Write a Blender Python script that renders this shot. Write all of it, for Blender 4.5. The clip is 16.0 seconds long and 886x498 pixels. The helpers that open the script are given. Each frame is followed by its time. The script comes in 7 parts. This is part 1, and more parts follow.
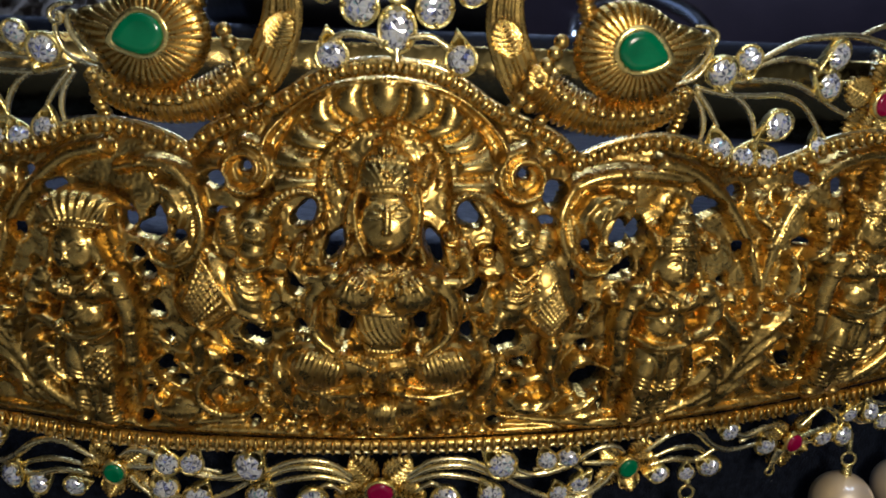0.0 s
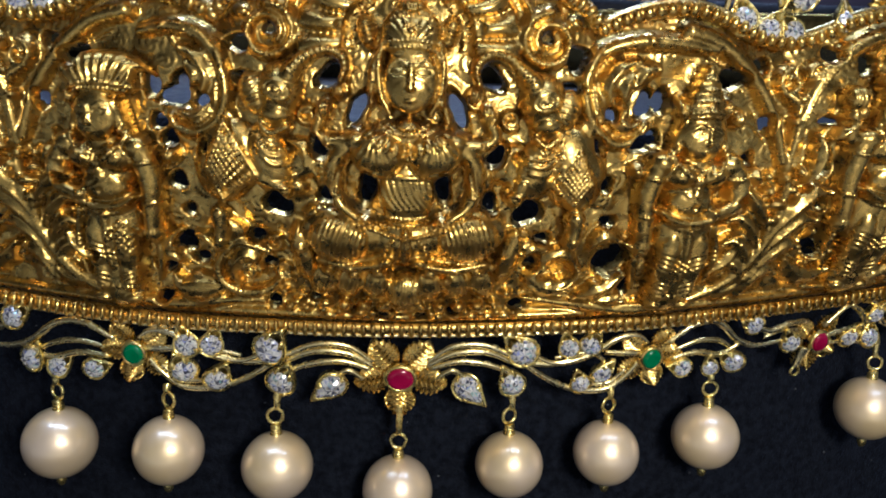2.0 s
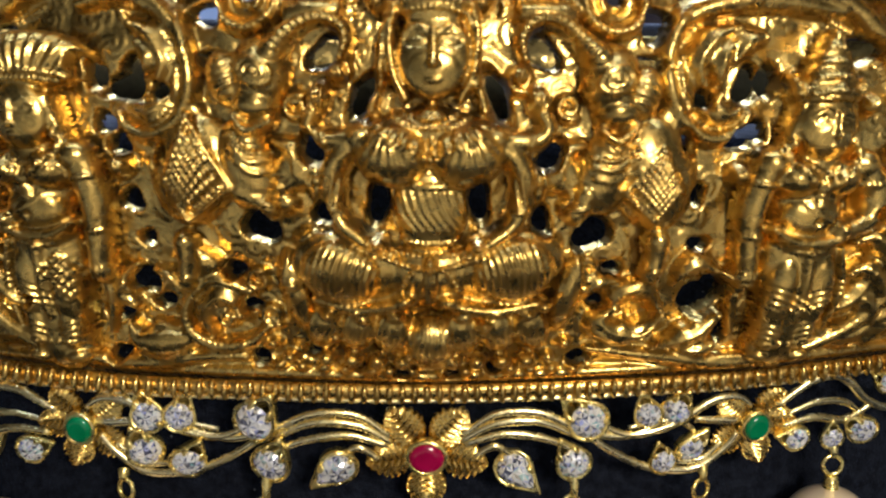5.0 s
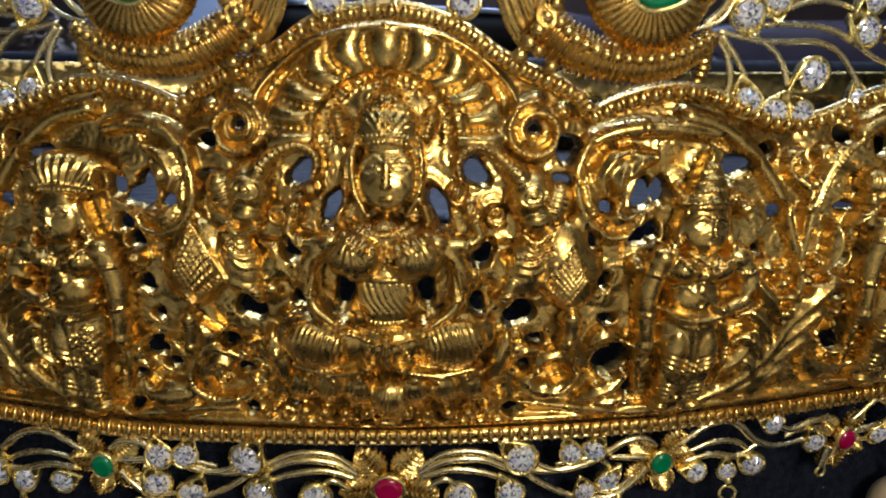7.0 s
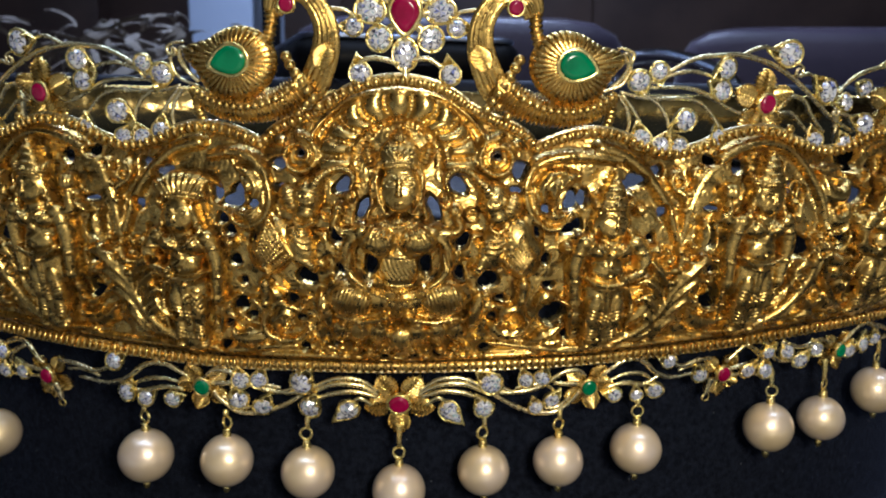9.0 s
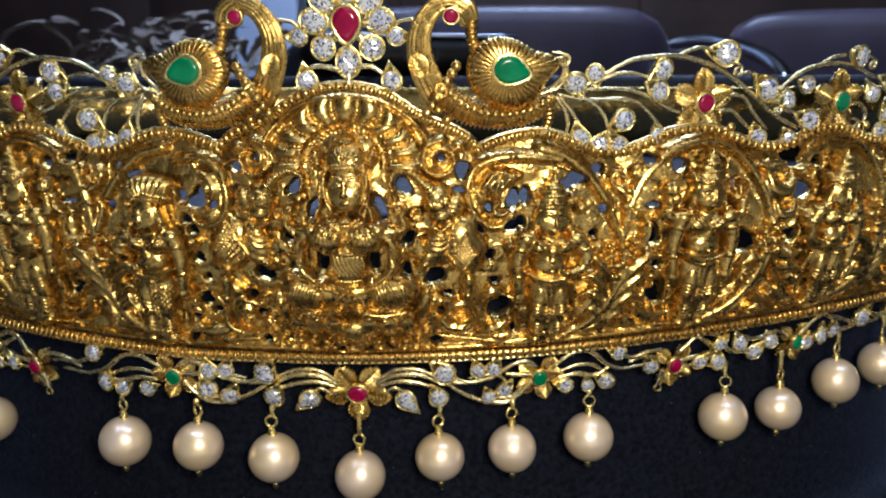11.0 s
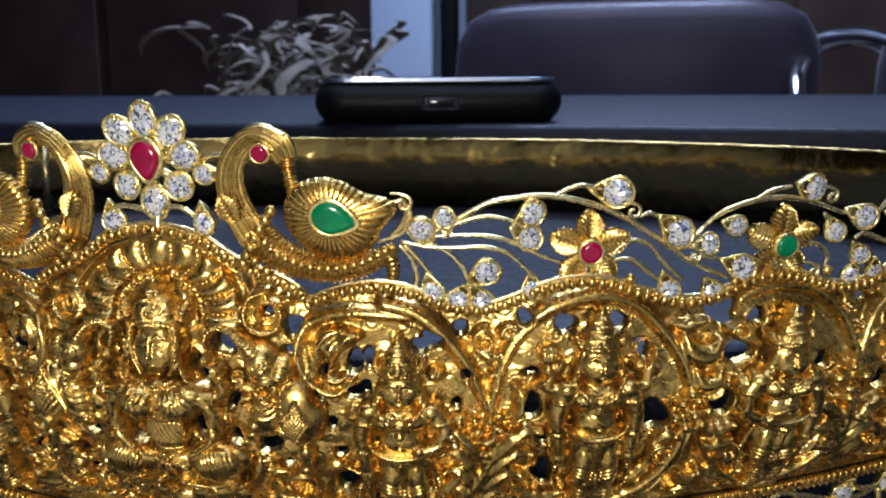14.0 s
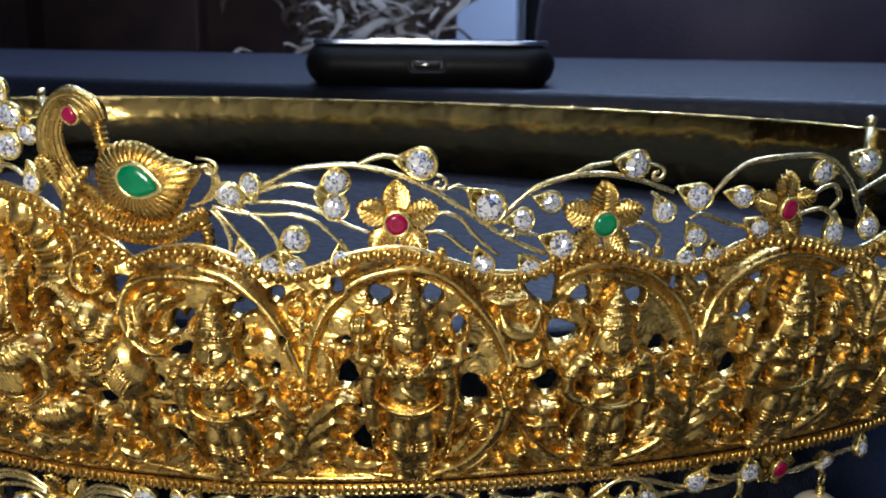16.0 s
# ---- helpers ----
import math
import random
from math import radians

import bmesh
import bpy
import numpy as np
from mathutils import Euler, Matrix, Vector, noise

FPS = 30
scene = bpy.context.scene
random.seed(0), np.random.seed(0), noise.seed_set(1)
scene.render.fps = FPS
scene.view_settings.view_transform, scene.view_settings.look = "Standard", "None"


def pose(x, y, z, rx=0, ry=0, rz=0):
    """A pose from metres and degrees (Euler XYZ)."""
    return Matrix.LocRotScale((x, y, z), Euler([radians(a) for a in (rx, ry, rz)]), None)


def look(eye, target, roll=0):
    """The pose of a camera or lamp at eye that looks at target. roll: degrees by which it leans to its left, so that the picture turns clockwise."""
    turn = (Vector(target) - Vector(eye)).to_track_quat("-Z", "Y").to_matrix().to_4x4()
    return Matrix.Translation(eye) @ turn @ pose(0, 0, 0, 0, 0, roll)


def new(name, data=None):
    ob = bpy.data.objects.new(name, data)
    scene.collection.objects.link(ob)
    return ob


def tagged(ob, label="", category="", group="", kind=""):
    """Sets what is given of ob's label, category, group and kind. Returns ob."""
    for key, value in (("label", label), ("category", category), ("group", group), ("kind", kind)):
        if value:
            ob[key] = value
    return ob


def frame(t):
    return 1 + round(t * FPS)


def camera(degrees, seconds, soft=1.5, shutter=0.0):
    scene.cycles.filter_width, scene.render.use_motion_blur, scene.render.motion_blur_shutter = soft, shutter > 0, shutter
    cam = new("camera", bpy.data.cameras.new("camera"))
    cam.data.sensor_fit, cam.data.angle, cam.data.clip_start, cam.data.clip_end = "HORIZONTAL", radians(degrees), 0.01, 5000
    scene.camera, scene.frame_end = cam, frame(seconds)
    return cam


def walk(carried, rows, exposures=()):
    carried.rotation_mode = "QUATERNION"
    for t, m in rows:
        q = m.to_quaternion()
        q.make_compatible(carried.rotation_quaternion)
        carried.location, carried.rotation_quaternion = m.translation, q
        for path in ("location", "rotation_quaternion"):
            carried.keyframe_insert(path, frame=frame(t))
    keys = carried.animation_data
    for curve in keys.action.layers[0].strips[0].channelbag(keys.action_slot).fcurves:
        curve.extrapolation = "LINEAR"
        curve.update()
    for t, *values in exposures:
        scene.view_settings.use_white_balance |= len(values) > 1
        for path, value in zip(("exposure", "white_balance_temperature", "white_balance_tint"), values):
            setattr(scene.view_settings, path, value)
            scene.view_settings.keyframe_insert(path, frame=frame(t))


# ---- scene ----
cam = camera(52.6, 16.0, 1.8)
cam.data.dof.use_dof, cam.data.dof.focus_distance, cam.data.dof.aperture_fstop = True, 0.127, 62.0
METRES, EYE, TILT, LEAN, TURN = 0.27, 0.10, -13.2, -2.0, 0.0
ROWS = [
    (0.0, 0.0, 0.0, 0.0, -0.0, 0.0, 0.0),
    (0.5, -0.003, -0.0027, -0.0112, 0.24, 0.03, 0.03),
    (1.0, -0.003, 0.0041, -0.0315, 0.28, 0.32, -0.19),
    (1.5, -0.0031, 0.0068, -0.0464, 0.46, 0.77, -0.33),
    (2.0, -0.0047, 0.0037, -0.0645, 0.77, 0.88, -0.31),
    (2.5, -0.0063, 0.0053, -0.0854, 1.05, 0.75, -0.25),
    (3.0, -0.0056, 0.0103, -0.1043, 1.05, 1.38, -0.22),
    (3.5, -0.01, 0.0331, -0.1135, 1.35, 3.34, 0.1),
    (4.0, -0.0084, 0.064, -0.1055, 1.85, 4.19, 0.49),
    (4.5, -0.0102, 0.0865, -0.0941, 2.46, 4.47, 0.64),
    (5.0, -0.0088, 0.1055, -0.0719, 2.67, 4.8, 0.6),
    (7.5, 0.0163, -0.0095, -0.0459, 2.67, 4.05, 0.57),
    (8.0, 0.0166, -0.0576, -0.0501, 2.76, 4.13, 0.41),
    (8.5, 0.0278, -0.1037, -0.0507, 2.75, 4.41, 0.37),
    (9.0, 0.0281, -0.149, -0.0628, 2.87, 4.17, 0.43),
    (11.5, 0.1347, -0.171, -0.0606, 8.24, 3.36, 0.44),
    (12.0, 0.1768, -0.1552, -0.0592, 10.59, 3.15, 0.19),
    (12.5, 0.2059, -0.1294, -0.0236, 12.27, 3.11, 0.08),
    (13.0, 0.215, -0.1041, 0.0037, 13.72, 3.03, -0.24),
    (13.5, 0.2263, -0.0762, 0.0299, 14.78, 3.07, -0.49),
    (14.0, 0.2555, -0.0484, 0.0458, 15.63, 2.66, -1.31),
    (14.5, 0.2845, -0.0382, 0.0504, 16.9, 1.93, -2.31),
    (15.0, 0.3179, -0.0203, 0.0567, 18.3, 1.32, -2.86),
    (15.5, 0.3609, -0.0115, 0.0673, 19.82, 0.73, -3.13),
    (16.0, 0.3936, 0.0015, 0.0563, 21.55, -0.04, -3.59),
]
walk(cam, [(t, pose(0, 0, EYE, TILT, LEAN, TURN) @ pose(METRES * x, METRES * y, METRES * z, 90 + pitch, roll, yaw)) for t, x, y, z, yaw, pitch, roll in ROWS], [(0.0, -2.12, 6200, 10), (1.0, -1.72, 5950, 9), (2.0, -1.45, 5900, 9), (3.5, -1.15, 6250, 10), (5.0, -1.25, 6450, 10), (7.5, -1.68, 6400, 11), (9.0, -1.48, 6150, 10), (12.5, -1.32, 6050, 11), (14.5, -1.33, 6150, 11), (16.0, -1.28, 6150, 10)])

# ---- world, lamps ----
world = bpy.data.worlds.new("room_air")
scene.world = world
world.use_nodes = True
world.node_tree.nodes["Background"].inputs[0].default_value = (0.02, 0.024, 0.035, 1)
world.node_tree.nodes["Background"].inputs[1].default_value = 0.6


def lamp(name, where, target, size, power, colour):
    data = bpy.data.lights.new(name, "AREA")
    data.shape, data.size, data.energy, data.color = "DISK", size, power, colour
    ob = new(name, data)
    ob.matrix_world = look(where, target)
    return ob


# Added lamp stands in for a torch carried along with the camera.
KEY, KEY_AIM = (0.058, -0.078, 0.119), (0.02, 0.11, 0.06)
lamp("counter_lamp_light", KEY, KEY_AIM, 0.046, 0.98, (1.0, 0.90, 0.73))
CEIL = 1.75
SPOTS = ((-0.6, 1.45), (0.12, 1.5))
for sx, sy in SPOTS:
    lamp("downlight_light", (sx, sy, CEIL - 0.014), (sx, sy, 0), 0.10, 34.0, (0.50, 0.65, 1.0))

WARM, COOL = (1.0, 0.95, 0.86), (0.58, 0.72, 1.0)
# Cool rows match pearl highlights; the warm, side and rear panels are added fill.
PANELS = ((0.30, -1.5, 0.56, 6.0, WARM), (0.95, -1.45, 0.56, 6.0, WARM), (-0.62, -0.30, 0.30, 7.0, COOL), (-0.16, -0.30, 0.30, 7.0, COOL), (0.30, -0.30, 0.30, 7.0, COOL), (0.76, -0.30, 0.30, 7.0, COOL),
          (-0.28, 0.80, 0.30, 16.0, COOL), (0.40, 0.80, 0.30, 16.0, COOL),
          (-1.3, 0.3, 0.56, 3.0, COOL), (1.3, 0.3, 0.56, 3.0, COOL), (0.0, 1.9, 0.56, 32.0, COOL))
for sx, sy, side, power, colour in PANELS:
    light = lamp("ceiling_panel_light", (sx, sy, CEIL - 0.032), (sx, sy, 0), side, power, colour)
    light.data.shape = "SQUARE"

# ---- materials ----


def material(name):
    m = bpy.data.materials.new(name)
    m.use_nodes = True
    t = m.node_tree
    return m, t.nodes, t.links, t.nodes["Principled BSDF"]


def varied(name, low, high, scale, rough=(0.2, 0.3), metal=0.0, bump=0.0, bump_scale=None, detail=6.0, coat=0.0, sheen=0.0):
    """A surface whose colour, roughness and relief wander between two values at two scales."""
    m, n, l, b = material(name)
    co = n.new("ShaderNodeNewGeometry")
    big, fine = n.new("ShaderNodeTexNoise"), n.new("ShaderNodeTexNoise")
    big.inputs["Scale"].default_value, big.inputs["Detail"].default_value = scale, detail
    fine.inputs["Scale"].default_value = bump_scale or scale * 8
    fine.inputs["Detail"].default_value = 4
    ramp, rr = n.new("ShaderNodeMapRange"), n.new("ShaderNodeMapRange")
    ramp.inputs[1].default_value, ramp.inputs[2].default_value = 0.35, 0.65
    mix = n.new("ShaderNodeMix")
    mix.data_type = "RGBA"
    mix.inputs[6].default_value, mix.inputs[7].default_value = (*low, 1), (*high, 1)
    rr.inputs[1].default_value, rr.inputs[2].default_value = 0.3, 0.7
    rr.inputs[3].default_value, rr.inputs[4].default_value = rough
    for tex in (big, fine):
        l.new(co.outputs["Position"], tex.inputs["Vector"])
    l.new(big.outputs["Fac"], ramp.inputs[0])
    l.new(ramp.outputs[0], mix.inputs[0])
    l.new(mix.outputs[2], b.inputs["Base Color"])
    l.new(fine.outputs["Fac"], rr.inputs[0])
    l.new(rr.outputs[0], b.inputs["Roughness"])
    b.inputs["Metallic"].default_value = metal
    b.inputs["Coat Weight"].default_value = coat
    b.inputs["Sheen Weight"].default_value = sheen
    if bump:
        bp = n.new("ShaderNodeBump")
        bp.inputs["Strength"].default_value, bp.inputs["Distance"].default_value = 1.0, bump
        l.new(fine.outputs["Fac"], bp.inputs["Height"])
        l.new(bp.outputs[0], b.inputs["Normal"])
    return m


GOLD = varied("antique_gold", (0.50, 0.325, 0.092), (0.74, 0.51, 0.158), 160, (0.21, 0.34), 0.98, 0.00010, 900)
GOLD_BRIGHT = varied("polished_gold", (0.94, 0.77, 0.37), (0.98, 0.87, 0.54), 120, (0.19, 0.32), 0.97, 0.00005, 900)
GOLD_CUP = varied("yellow_gold", (0.92, 0.69, 0.22), (0.97, 0.82, 0.36), 150, (0.20, 0.33), 0.97, 0.00005, 900)
GOLD_BAND = varied("band_gold", (0.62, 0.45, 0.16), (0.70, 0.52, 0.20), 30, (0.13, 0.22), 1.0, 0.0020, 50)
GOLD_PETAL = varied("satin_gold", (0.74, 0.50, 0.14), (0.87, 0.64, 0.22), 120, (0.19, 0.29), 1.0, 0.00004, 900)
PEARL = varied("pearl", (1.0, 0.78, 0.46), (1.0, 0.81, 0.63), 110, (0.35, 0.43), 0.50, 0.0, 200, coat=1.0)
EMERALD = varied("emerald", (0.0, 0.13, 0.05), (0.004, 0.20, 0.08), 220, (0.12, 0.22), 0.0, 0.0, 500, coat=0.2)
RUBY = varied("ruby", (0.20, 0.001, 0.030), (0.31, 0.003, 0.056), 260, (0.12, 0.2), 0.0, 0.0, 500, coat=0.2)
VELVET = varied("black_velvet", (0.0032, 0.0042, 0.0080), (0.0095, 0.0122, 0.0210), 900, (0.85, 1.0), 0.0, 0.0003, 2200, sheen=0.27)
TABLE_CLOTH = varied("table_cloth", (0.0050, 0.0076, 0.0190), (0.0085, 0.0118, 0.0270), 14, (0.45, 0.65), 0.0, 0.0004, 500)
PHONE_BLACK = varied("phone_black", (0.002, 0.002, 0.003), (0.004, 0.004, 0.006), 30, (0.42, 0.55), 0.0, 0.0, 300)
PHONE_EDGE_GLINT = varied("phone_frame", (0.40, 0.47, 0.64), (0.48, 0.55, 0.72), 60, (0.28, 0.4), 1.0)
PHONE_METAL = varied("phone_metal", (0.05, 0.055, 0.07), (0.08, 0.085, 0.10), 60, (0.35, 0.5), 0.8)
PHONE_GLASS = varied("phone_glass", (0.010, 0.010, 0.013), (0.012, 0.012, 0.016), 10, (0.03, 0.06), 0.0, coat=0.6)
STEEL = varied("chrome", (0.75, 0.76, 0.78), (0.82, 0.83, 0.85), 12, (0.06, 0.16), 1.0)
LEATHER = varied("brown_leather", (0.040, 0.028, 0.046), (0.064, 0.045, 0.068), 7, (0.28, 0.40), 0.0, 0.0006, 160, sheen=0.2)
WOOD_DARK = varied("dark_wood", (0.044, 0.025, 0.021), (0.076, 0.045, 0.035), 5, (0.35, 0.55), 0.0, 0.0008, 60)
WALL = varied("wall_paint", (0.27, 0.245, 0.205), (0.33, 0.30, 0.26), 2, (0.7, 0.9), 0.0, 0.0006, 80)
WALL_PALE = varied("pale_wall_paint", (0.66, 0.60, 0.50), (0.74, 0.68, 0.58), 2, (0.7, 0.9), 0.0, 0.0006, 80)
CEILING = varied("ceiling_paint", (0.34, 0.35, 0.36), (0.40, 0.41, 0.42), 2, (0.8, 0.95), 0.0, 0.0005, 60)
COUNTER_BOUNCE = varied("pale_laminate", (0.31, 0.27, 0.21), (0.38, 0.34, 0.27), 8, (0.35, 0.5), 0.0, 0.0002, 80)
FLOOR = varied("floor_stone", (0.30, 0.275, 0.24), (0.38, 0.35, 0.31), 4, (0.25, 0.4), 0.0, 0.0002, 50)
WHITE_PANEL = varied("pale_panel", (0.50, 0.58, 0.74), (0.58, 0.66, 0.82), 3, (0.35, 0.5), 0.0, 0.0003, 40)
TEAL_GLASS = varied("teal_glass", (0.05, 0.16, 0.17), (0.10, 0.24, 0.25), 6, (0.1, 0.2), 0.0)
DRY_LEAF = varied("dry_leaf", (0.17, 0.138, 0.112), (0.31, 0.255, 0.205), 30, (0.6, 0.8), 0.0, 0.001, 120)
POT = varied("pot_clay", (0.08, 0.06, 0.05), (0.13, 0.10, 0.08), 10, (0.5, 0.7), 0.0, 0.0006, 90)


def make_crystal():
    """Clear stone: its sparkle is painted, a random bright, dark or tinted colour per facet."""
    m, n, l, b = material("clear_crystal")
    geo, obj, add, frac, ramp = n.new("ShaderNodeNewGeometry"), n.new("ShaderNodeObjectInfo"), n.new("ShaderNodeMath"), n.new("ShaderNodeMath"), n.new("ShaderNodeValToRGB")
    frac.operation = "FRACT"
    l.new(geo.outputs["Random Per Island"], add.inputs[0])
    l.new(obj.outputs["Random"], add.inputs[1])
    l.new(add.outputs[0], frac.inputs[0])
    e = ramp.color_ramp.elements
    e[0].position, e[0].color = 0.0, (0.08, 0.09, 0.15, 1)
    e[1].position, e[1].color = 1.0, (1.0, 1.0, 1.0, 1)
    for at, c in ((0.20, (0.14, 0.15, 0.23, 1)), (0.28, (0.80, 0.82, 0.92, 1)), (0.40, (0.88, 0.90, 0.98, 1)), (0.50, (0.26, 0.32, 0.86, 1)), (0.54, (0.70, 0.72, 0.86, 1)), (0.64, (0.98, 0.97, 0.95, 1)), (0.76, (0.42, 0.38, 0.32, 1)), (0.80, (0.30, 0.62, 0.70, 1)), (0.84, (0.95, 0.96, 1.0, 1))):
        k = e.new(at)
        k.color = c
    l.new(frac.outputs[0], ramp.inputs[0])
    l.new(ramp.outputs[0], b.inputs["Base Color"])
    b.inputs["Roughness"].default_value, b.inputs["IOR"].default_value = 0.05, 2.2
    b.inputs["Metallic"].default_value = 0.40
    return m


PEARL.node_tree.nodes["Principled BSDF"].inputs["Coat IOR"].default_value = 2.0
PEARL.node_tree.nodes["Principled BSDF"].inputs["Coat Roughness"].default_value = 0.11


def make_glow(name, colour, strength):
    m, n, l, b = material(name)
    b.inputs["Emission Color"].default_value, b.inputs["Emission Strength"].default_value = (*colour, 1), strength
    return m


CRYSTAL = make_crystal()
PANEL_GLOW = make_glow("panel_glow", (0.95, 0.97, 1.0), 0.5)
DOWNLIGHT_GLOW = make_glow("downlight_glow", (0.85, 0.92, 1.0), 6.0)


def dusty(m):
    """Scattered pale specks of dust and lint on a dark cloth."""
    n, l = m.node_tree.nodes, m.node_tree.links
    b = n["Principled BSDF"]
    base = b.inputs["Base Color"].links[0].from_socket
    pos, vor, near, pick, both, mix = (n.new(k) for k in ("ShaderNodeNewGeometry", "ShaderNodeTexVoronoi", "ShaderNodeMath", "ShaderNodeMath", "ShaderNodeMath", "ShaderNodeMix"))
    vor.inputs["Scale"].default_value = 420
    l.new(pos.outputs["Position"], vor.inputs["Vector"])
    near.operation, near.inputs[1].default_value = "LESS_THAN", 0.07
    l.new(vor.outputs["Distance"], near.inputs[0])
    sep = n.new("ShaderNodeSeparateColor")
    l.new(vor.outputs["Color"], sep.inputs[0])
    pick.operation, pick.inputs[1].default_value = "GREATER_THAN", 0.55
    l.new(sep.outputs[0], pick.inputs[0])
    both.operation = "MULTIPLY"
    l.new(near.outputs[0], both.inputs[0])
    l.new(pick.outputs[0], both.inputs[1])
    mix.data_type = "RGBA"
    mix.inputs[7].default_value = (0.09, 0.095, 0.11, 1)
    l.new(both.outputs[0], mix.inputs[0])
    l.new(base, mix.inputs[6])
    l.new(mix.outputs[2], b.inputs["Base Color"])


dusty(VELVET)
PHONE_BLACK.node_tree.nodes["Principled BSDF"].inputs["Specular IOR Level"].default_value = 0.25
TABLE_CLOTH.node_tree.nodes["Principled BSDF"].inputs["Specular IOR Level"].default_value = 0.32
VELVET.node_tree.nodes["Principled BSDF"].inputs["Specular IOR Level"].default_value = 0.08
VELVET.node_tree.nodes["Principled BSDF"].inputs["Sheen Tint"].default_value = (0.16, 0.22, 0.45, 1)
VELVET.node_tree.nodes["Principled BSDF"].inputs["Sheen Roughness"].default_value = 0.35

# ---- the belt's shape: u along the front, v up, n outward, all in millimetres ----
HALF_WIDTH, FRONT_DEPTH, BACK_DEPTH = 150.0, 110.0, 74.0
BELT_AT = Vector((-0.0064, 0.1098, 0.0405))
BELT_TURN, FLARE = radians(1.93), 0.176
_th = np.radians(np.linspace(-90, 90, 2001))
_lx, _ly = HALF_WIDTH * np.sin(_th), FRONT_DEPTH * (1 - np.cos(_th))
_arc = np.concatenate([[0], np.cumsum(np.hypot(np.diff(_lx), np.diff(_ly)))])
_arc -= _arc[1000]


def place(u, v, n):
    """World places of arrays of u, v, n."""
    u, v, n = np.asarray(u, float), np.asarray(v, float), np.asarray(n, float)
    x, y, th = np.interp(u, _arc, _lx), np.interp(u, _arc, _ly), np.interp(u, _arc, _th)
    nx, ny = np.sin(th) * FRONT_DEPTH, -np.cos(th) * HALF_WIDTH
    q = np.hypot(nx, ny)
    # the lower edge of one wing is bent a little outward
    out = n + FLARE * v + np.interp(-u, [0, 16, 35, 60, 160], [0, 1.4, 3.6, 4.8, 5.0]) * np.clip((18.0 - v) / 13.0, 0, 1) ** 1.3
    x, y = x + nx / q * out, y + ny / q * out
    c, s = math.cos(BELT_TURN), math.sin(BELT_TURN)
    return np.stack([BELT_AT.x + 0.001 * (c * x - s * y), BELT_AT.y + 0.001 * (s * x + c * y), BELT_AT.z + 0.001 * v], -1)


def spot(u, v, n=0.0, turn=0.0, lean=0.0, size=1.0):
    """A pose on the belt for a mesh in millimetres: its x along u, y up, z outward; turn in degrees in the face of the belt."""
    p, pu, pv = place([u, u + 0.5, u], [v, v, v + 0.5], [n, n, n])
    eu = Vector(pu - p).normalized()
    ev = Vector(pv - p).normalized()
    en = eu.cross(ev).normalized()
    ev = en.cross(eu)
    m = Matrix((eu, ev, en)).transposed().to_4x4()
    m.translation = p
    return m @ pose(0, 0, 0, lean, 0, turn) @ Matrix.Scale(0.001 * size, 4)


def bottom_edge(u):
    # one wing sits a little lower than the other
    return np.interp(u, [-160, -120, -80, -55, -30, 0, 30, 60, 80, 100, 120, 160], [12.5, 11.6, 9.8, 8.4, 6.9, 6.3, 7.5, 9.7, 11.2, 12.4, 13.0, 13.5])


ARCH = [(0, 56.2), (4.6, 55.6), (8.2, 54.2), (11.4, 51.9), (14.5, 50.3), (17.8, 49.0), (20.4, 47.4), (22.0, 45.6)]
WAVE = [(22.0, 45.6), (25, 47), (28.5, 48.0), (33, 48.3), (37.6, 47), (42, 45.3), (46, 45), (50, 46.2), (54, 48), (59, 49.0), (63, 48.8), (68, 47),
        (73, 45.6), (77, 45.6), (81, 47), (86, 49), (91, 48.5), (96, 46.9), (99.5, 46.3), (104, 47), (108, 49), (113, 50), (119, 49.2), (126, 47),
        (130, 46.8), (135, 49), (142, 50), (150, 48)]


def smooth_path(points, steps=8):
    """Catmull-Rom curve through the points."""
    p = np.array(points, float)
    p = np.vstack([2 * p[0] - p[1], p, 2 * p[-1] - p[-2]])
    t = np.linspace(0, 1, steps, endpoint=False)[:, None]
    out = []
    for a, b, c, d in zip(p[:-3], p[1:-2], p[2:-1], p[3:]):
        out.append(0.5 * (2 * b + (c - a) * t + (2 * a - 5 * b + 4 * c - d) * t * t + (3 * b - a - 3 * c + d) * t ** 3))
    return np.vstack(out + [p[-2][None]])


_edge = np.vstack([smooth_path(ARCH), smooth_path(WAVE)[1:]])


def top_edge(u):
    return np.interp(np.abs(u), _edge[:, 0], _edge[:, 1])


def swell(u, v):
    """How far the repousse sheet bows outward."""
    lo, hi = bottom_edge(u), np.minimum(top_edge(u), 50)
    f = np.clip((v - lo) / (hi - lo), 0, 1)
    return -2.2 + (3.4 + 2.2 * np.exp(-(np.asarray(u) / 20.0) ** 2)) * np.sin(np.pi * f) ** 0.8


# ---- mesh helpers ----
def adopt(ob, parent):
    """Hang ob under parent; every object's own pose stays its pose in the world."""
    if parent:
        ob.parent = parent
        ob.matrix_parent_inverse = parent.matrix_basis.inverted()
    return ob


def solid(name, verts, faces, mat, parent=None, label="", smooth=True):
    me = bpy.data.meshes.new(name)
    me.from_pydata([tuple(map(float, v)) for v in verts], [], [tuple(map(int, f)) for f in faces])
    if smooth:
        me.polygons.foreach_set("use_smooth", [True] * len(me.polygons))
    me.materials.append(mat)
    me.update()
    ob = new(name, me)
    return tagged(adopt(ob, parent), label)


def put(name, me, m, parent, label=""):
    """One more object on a mesh that others share."""
    ob = new(name, me)
    ob.matrix_basis = m
    return tagged(adopt(ob, parent), label)


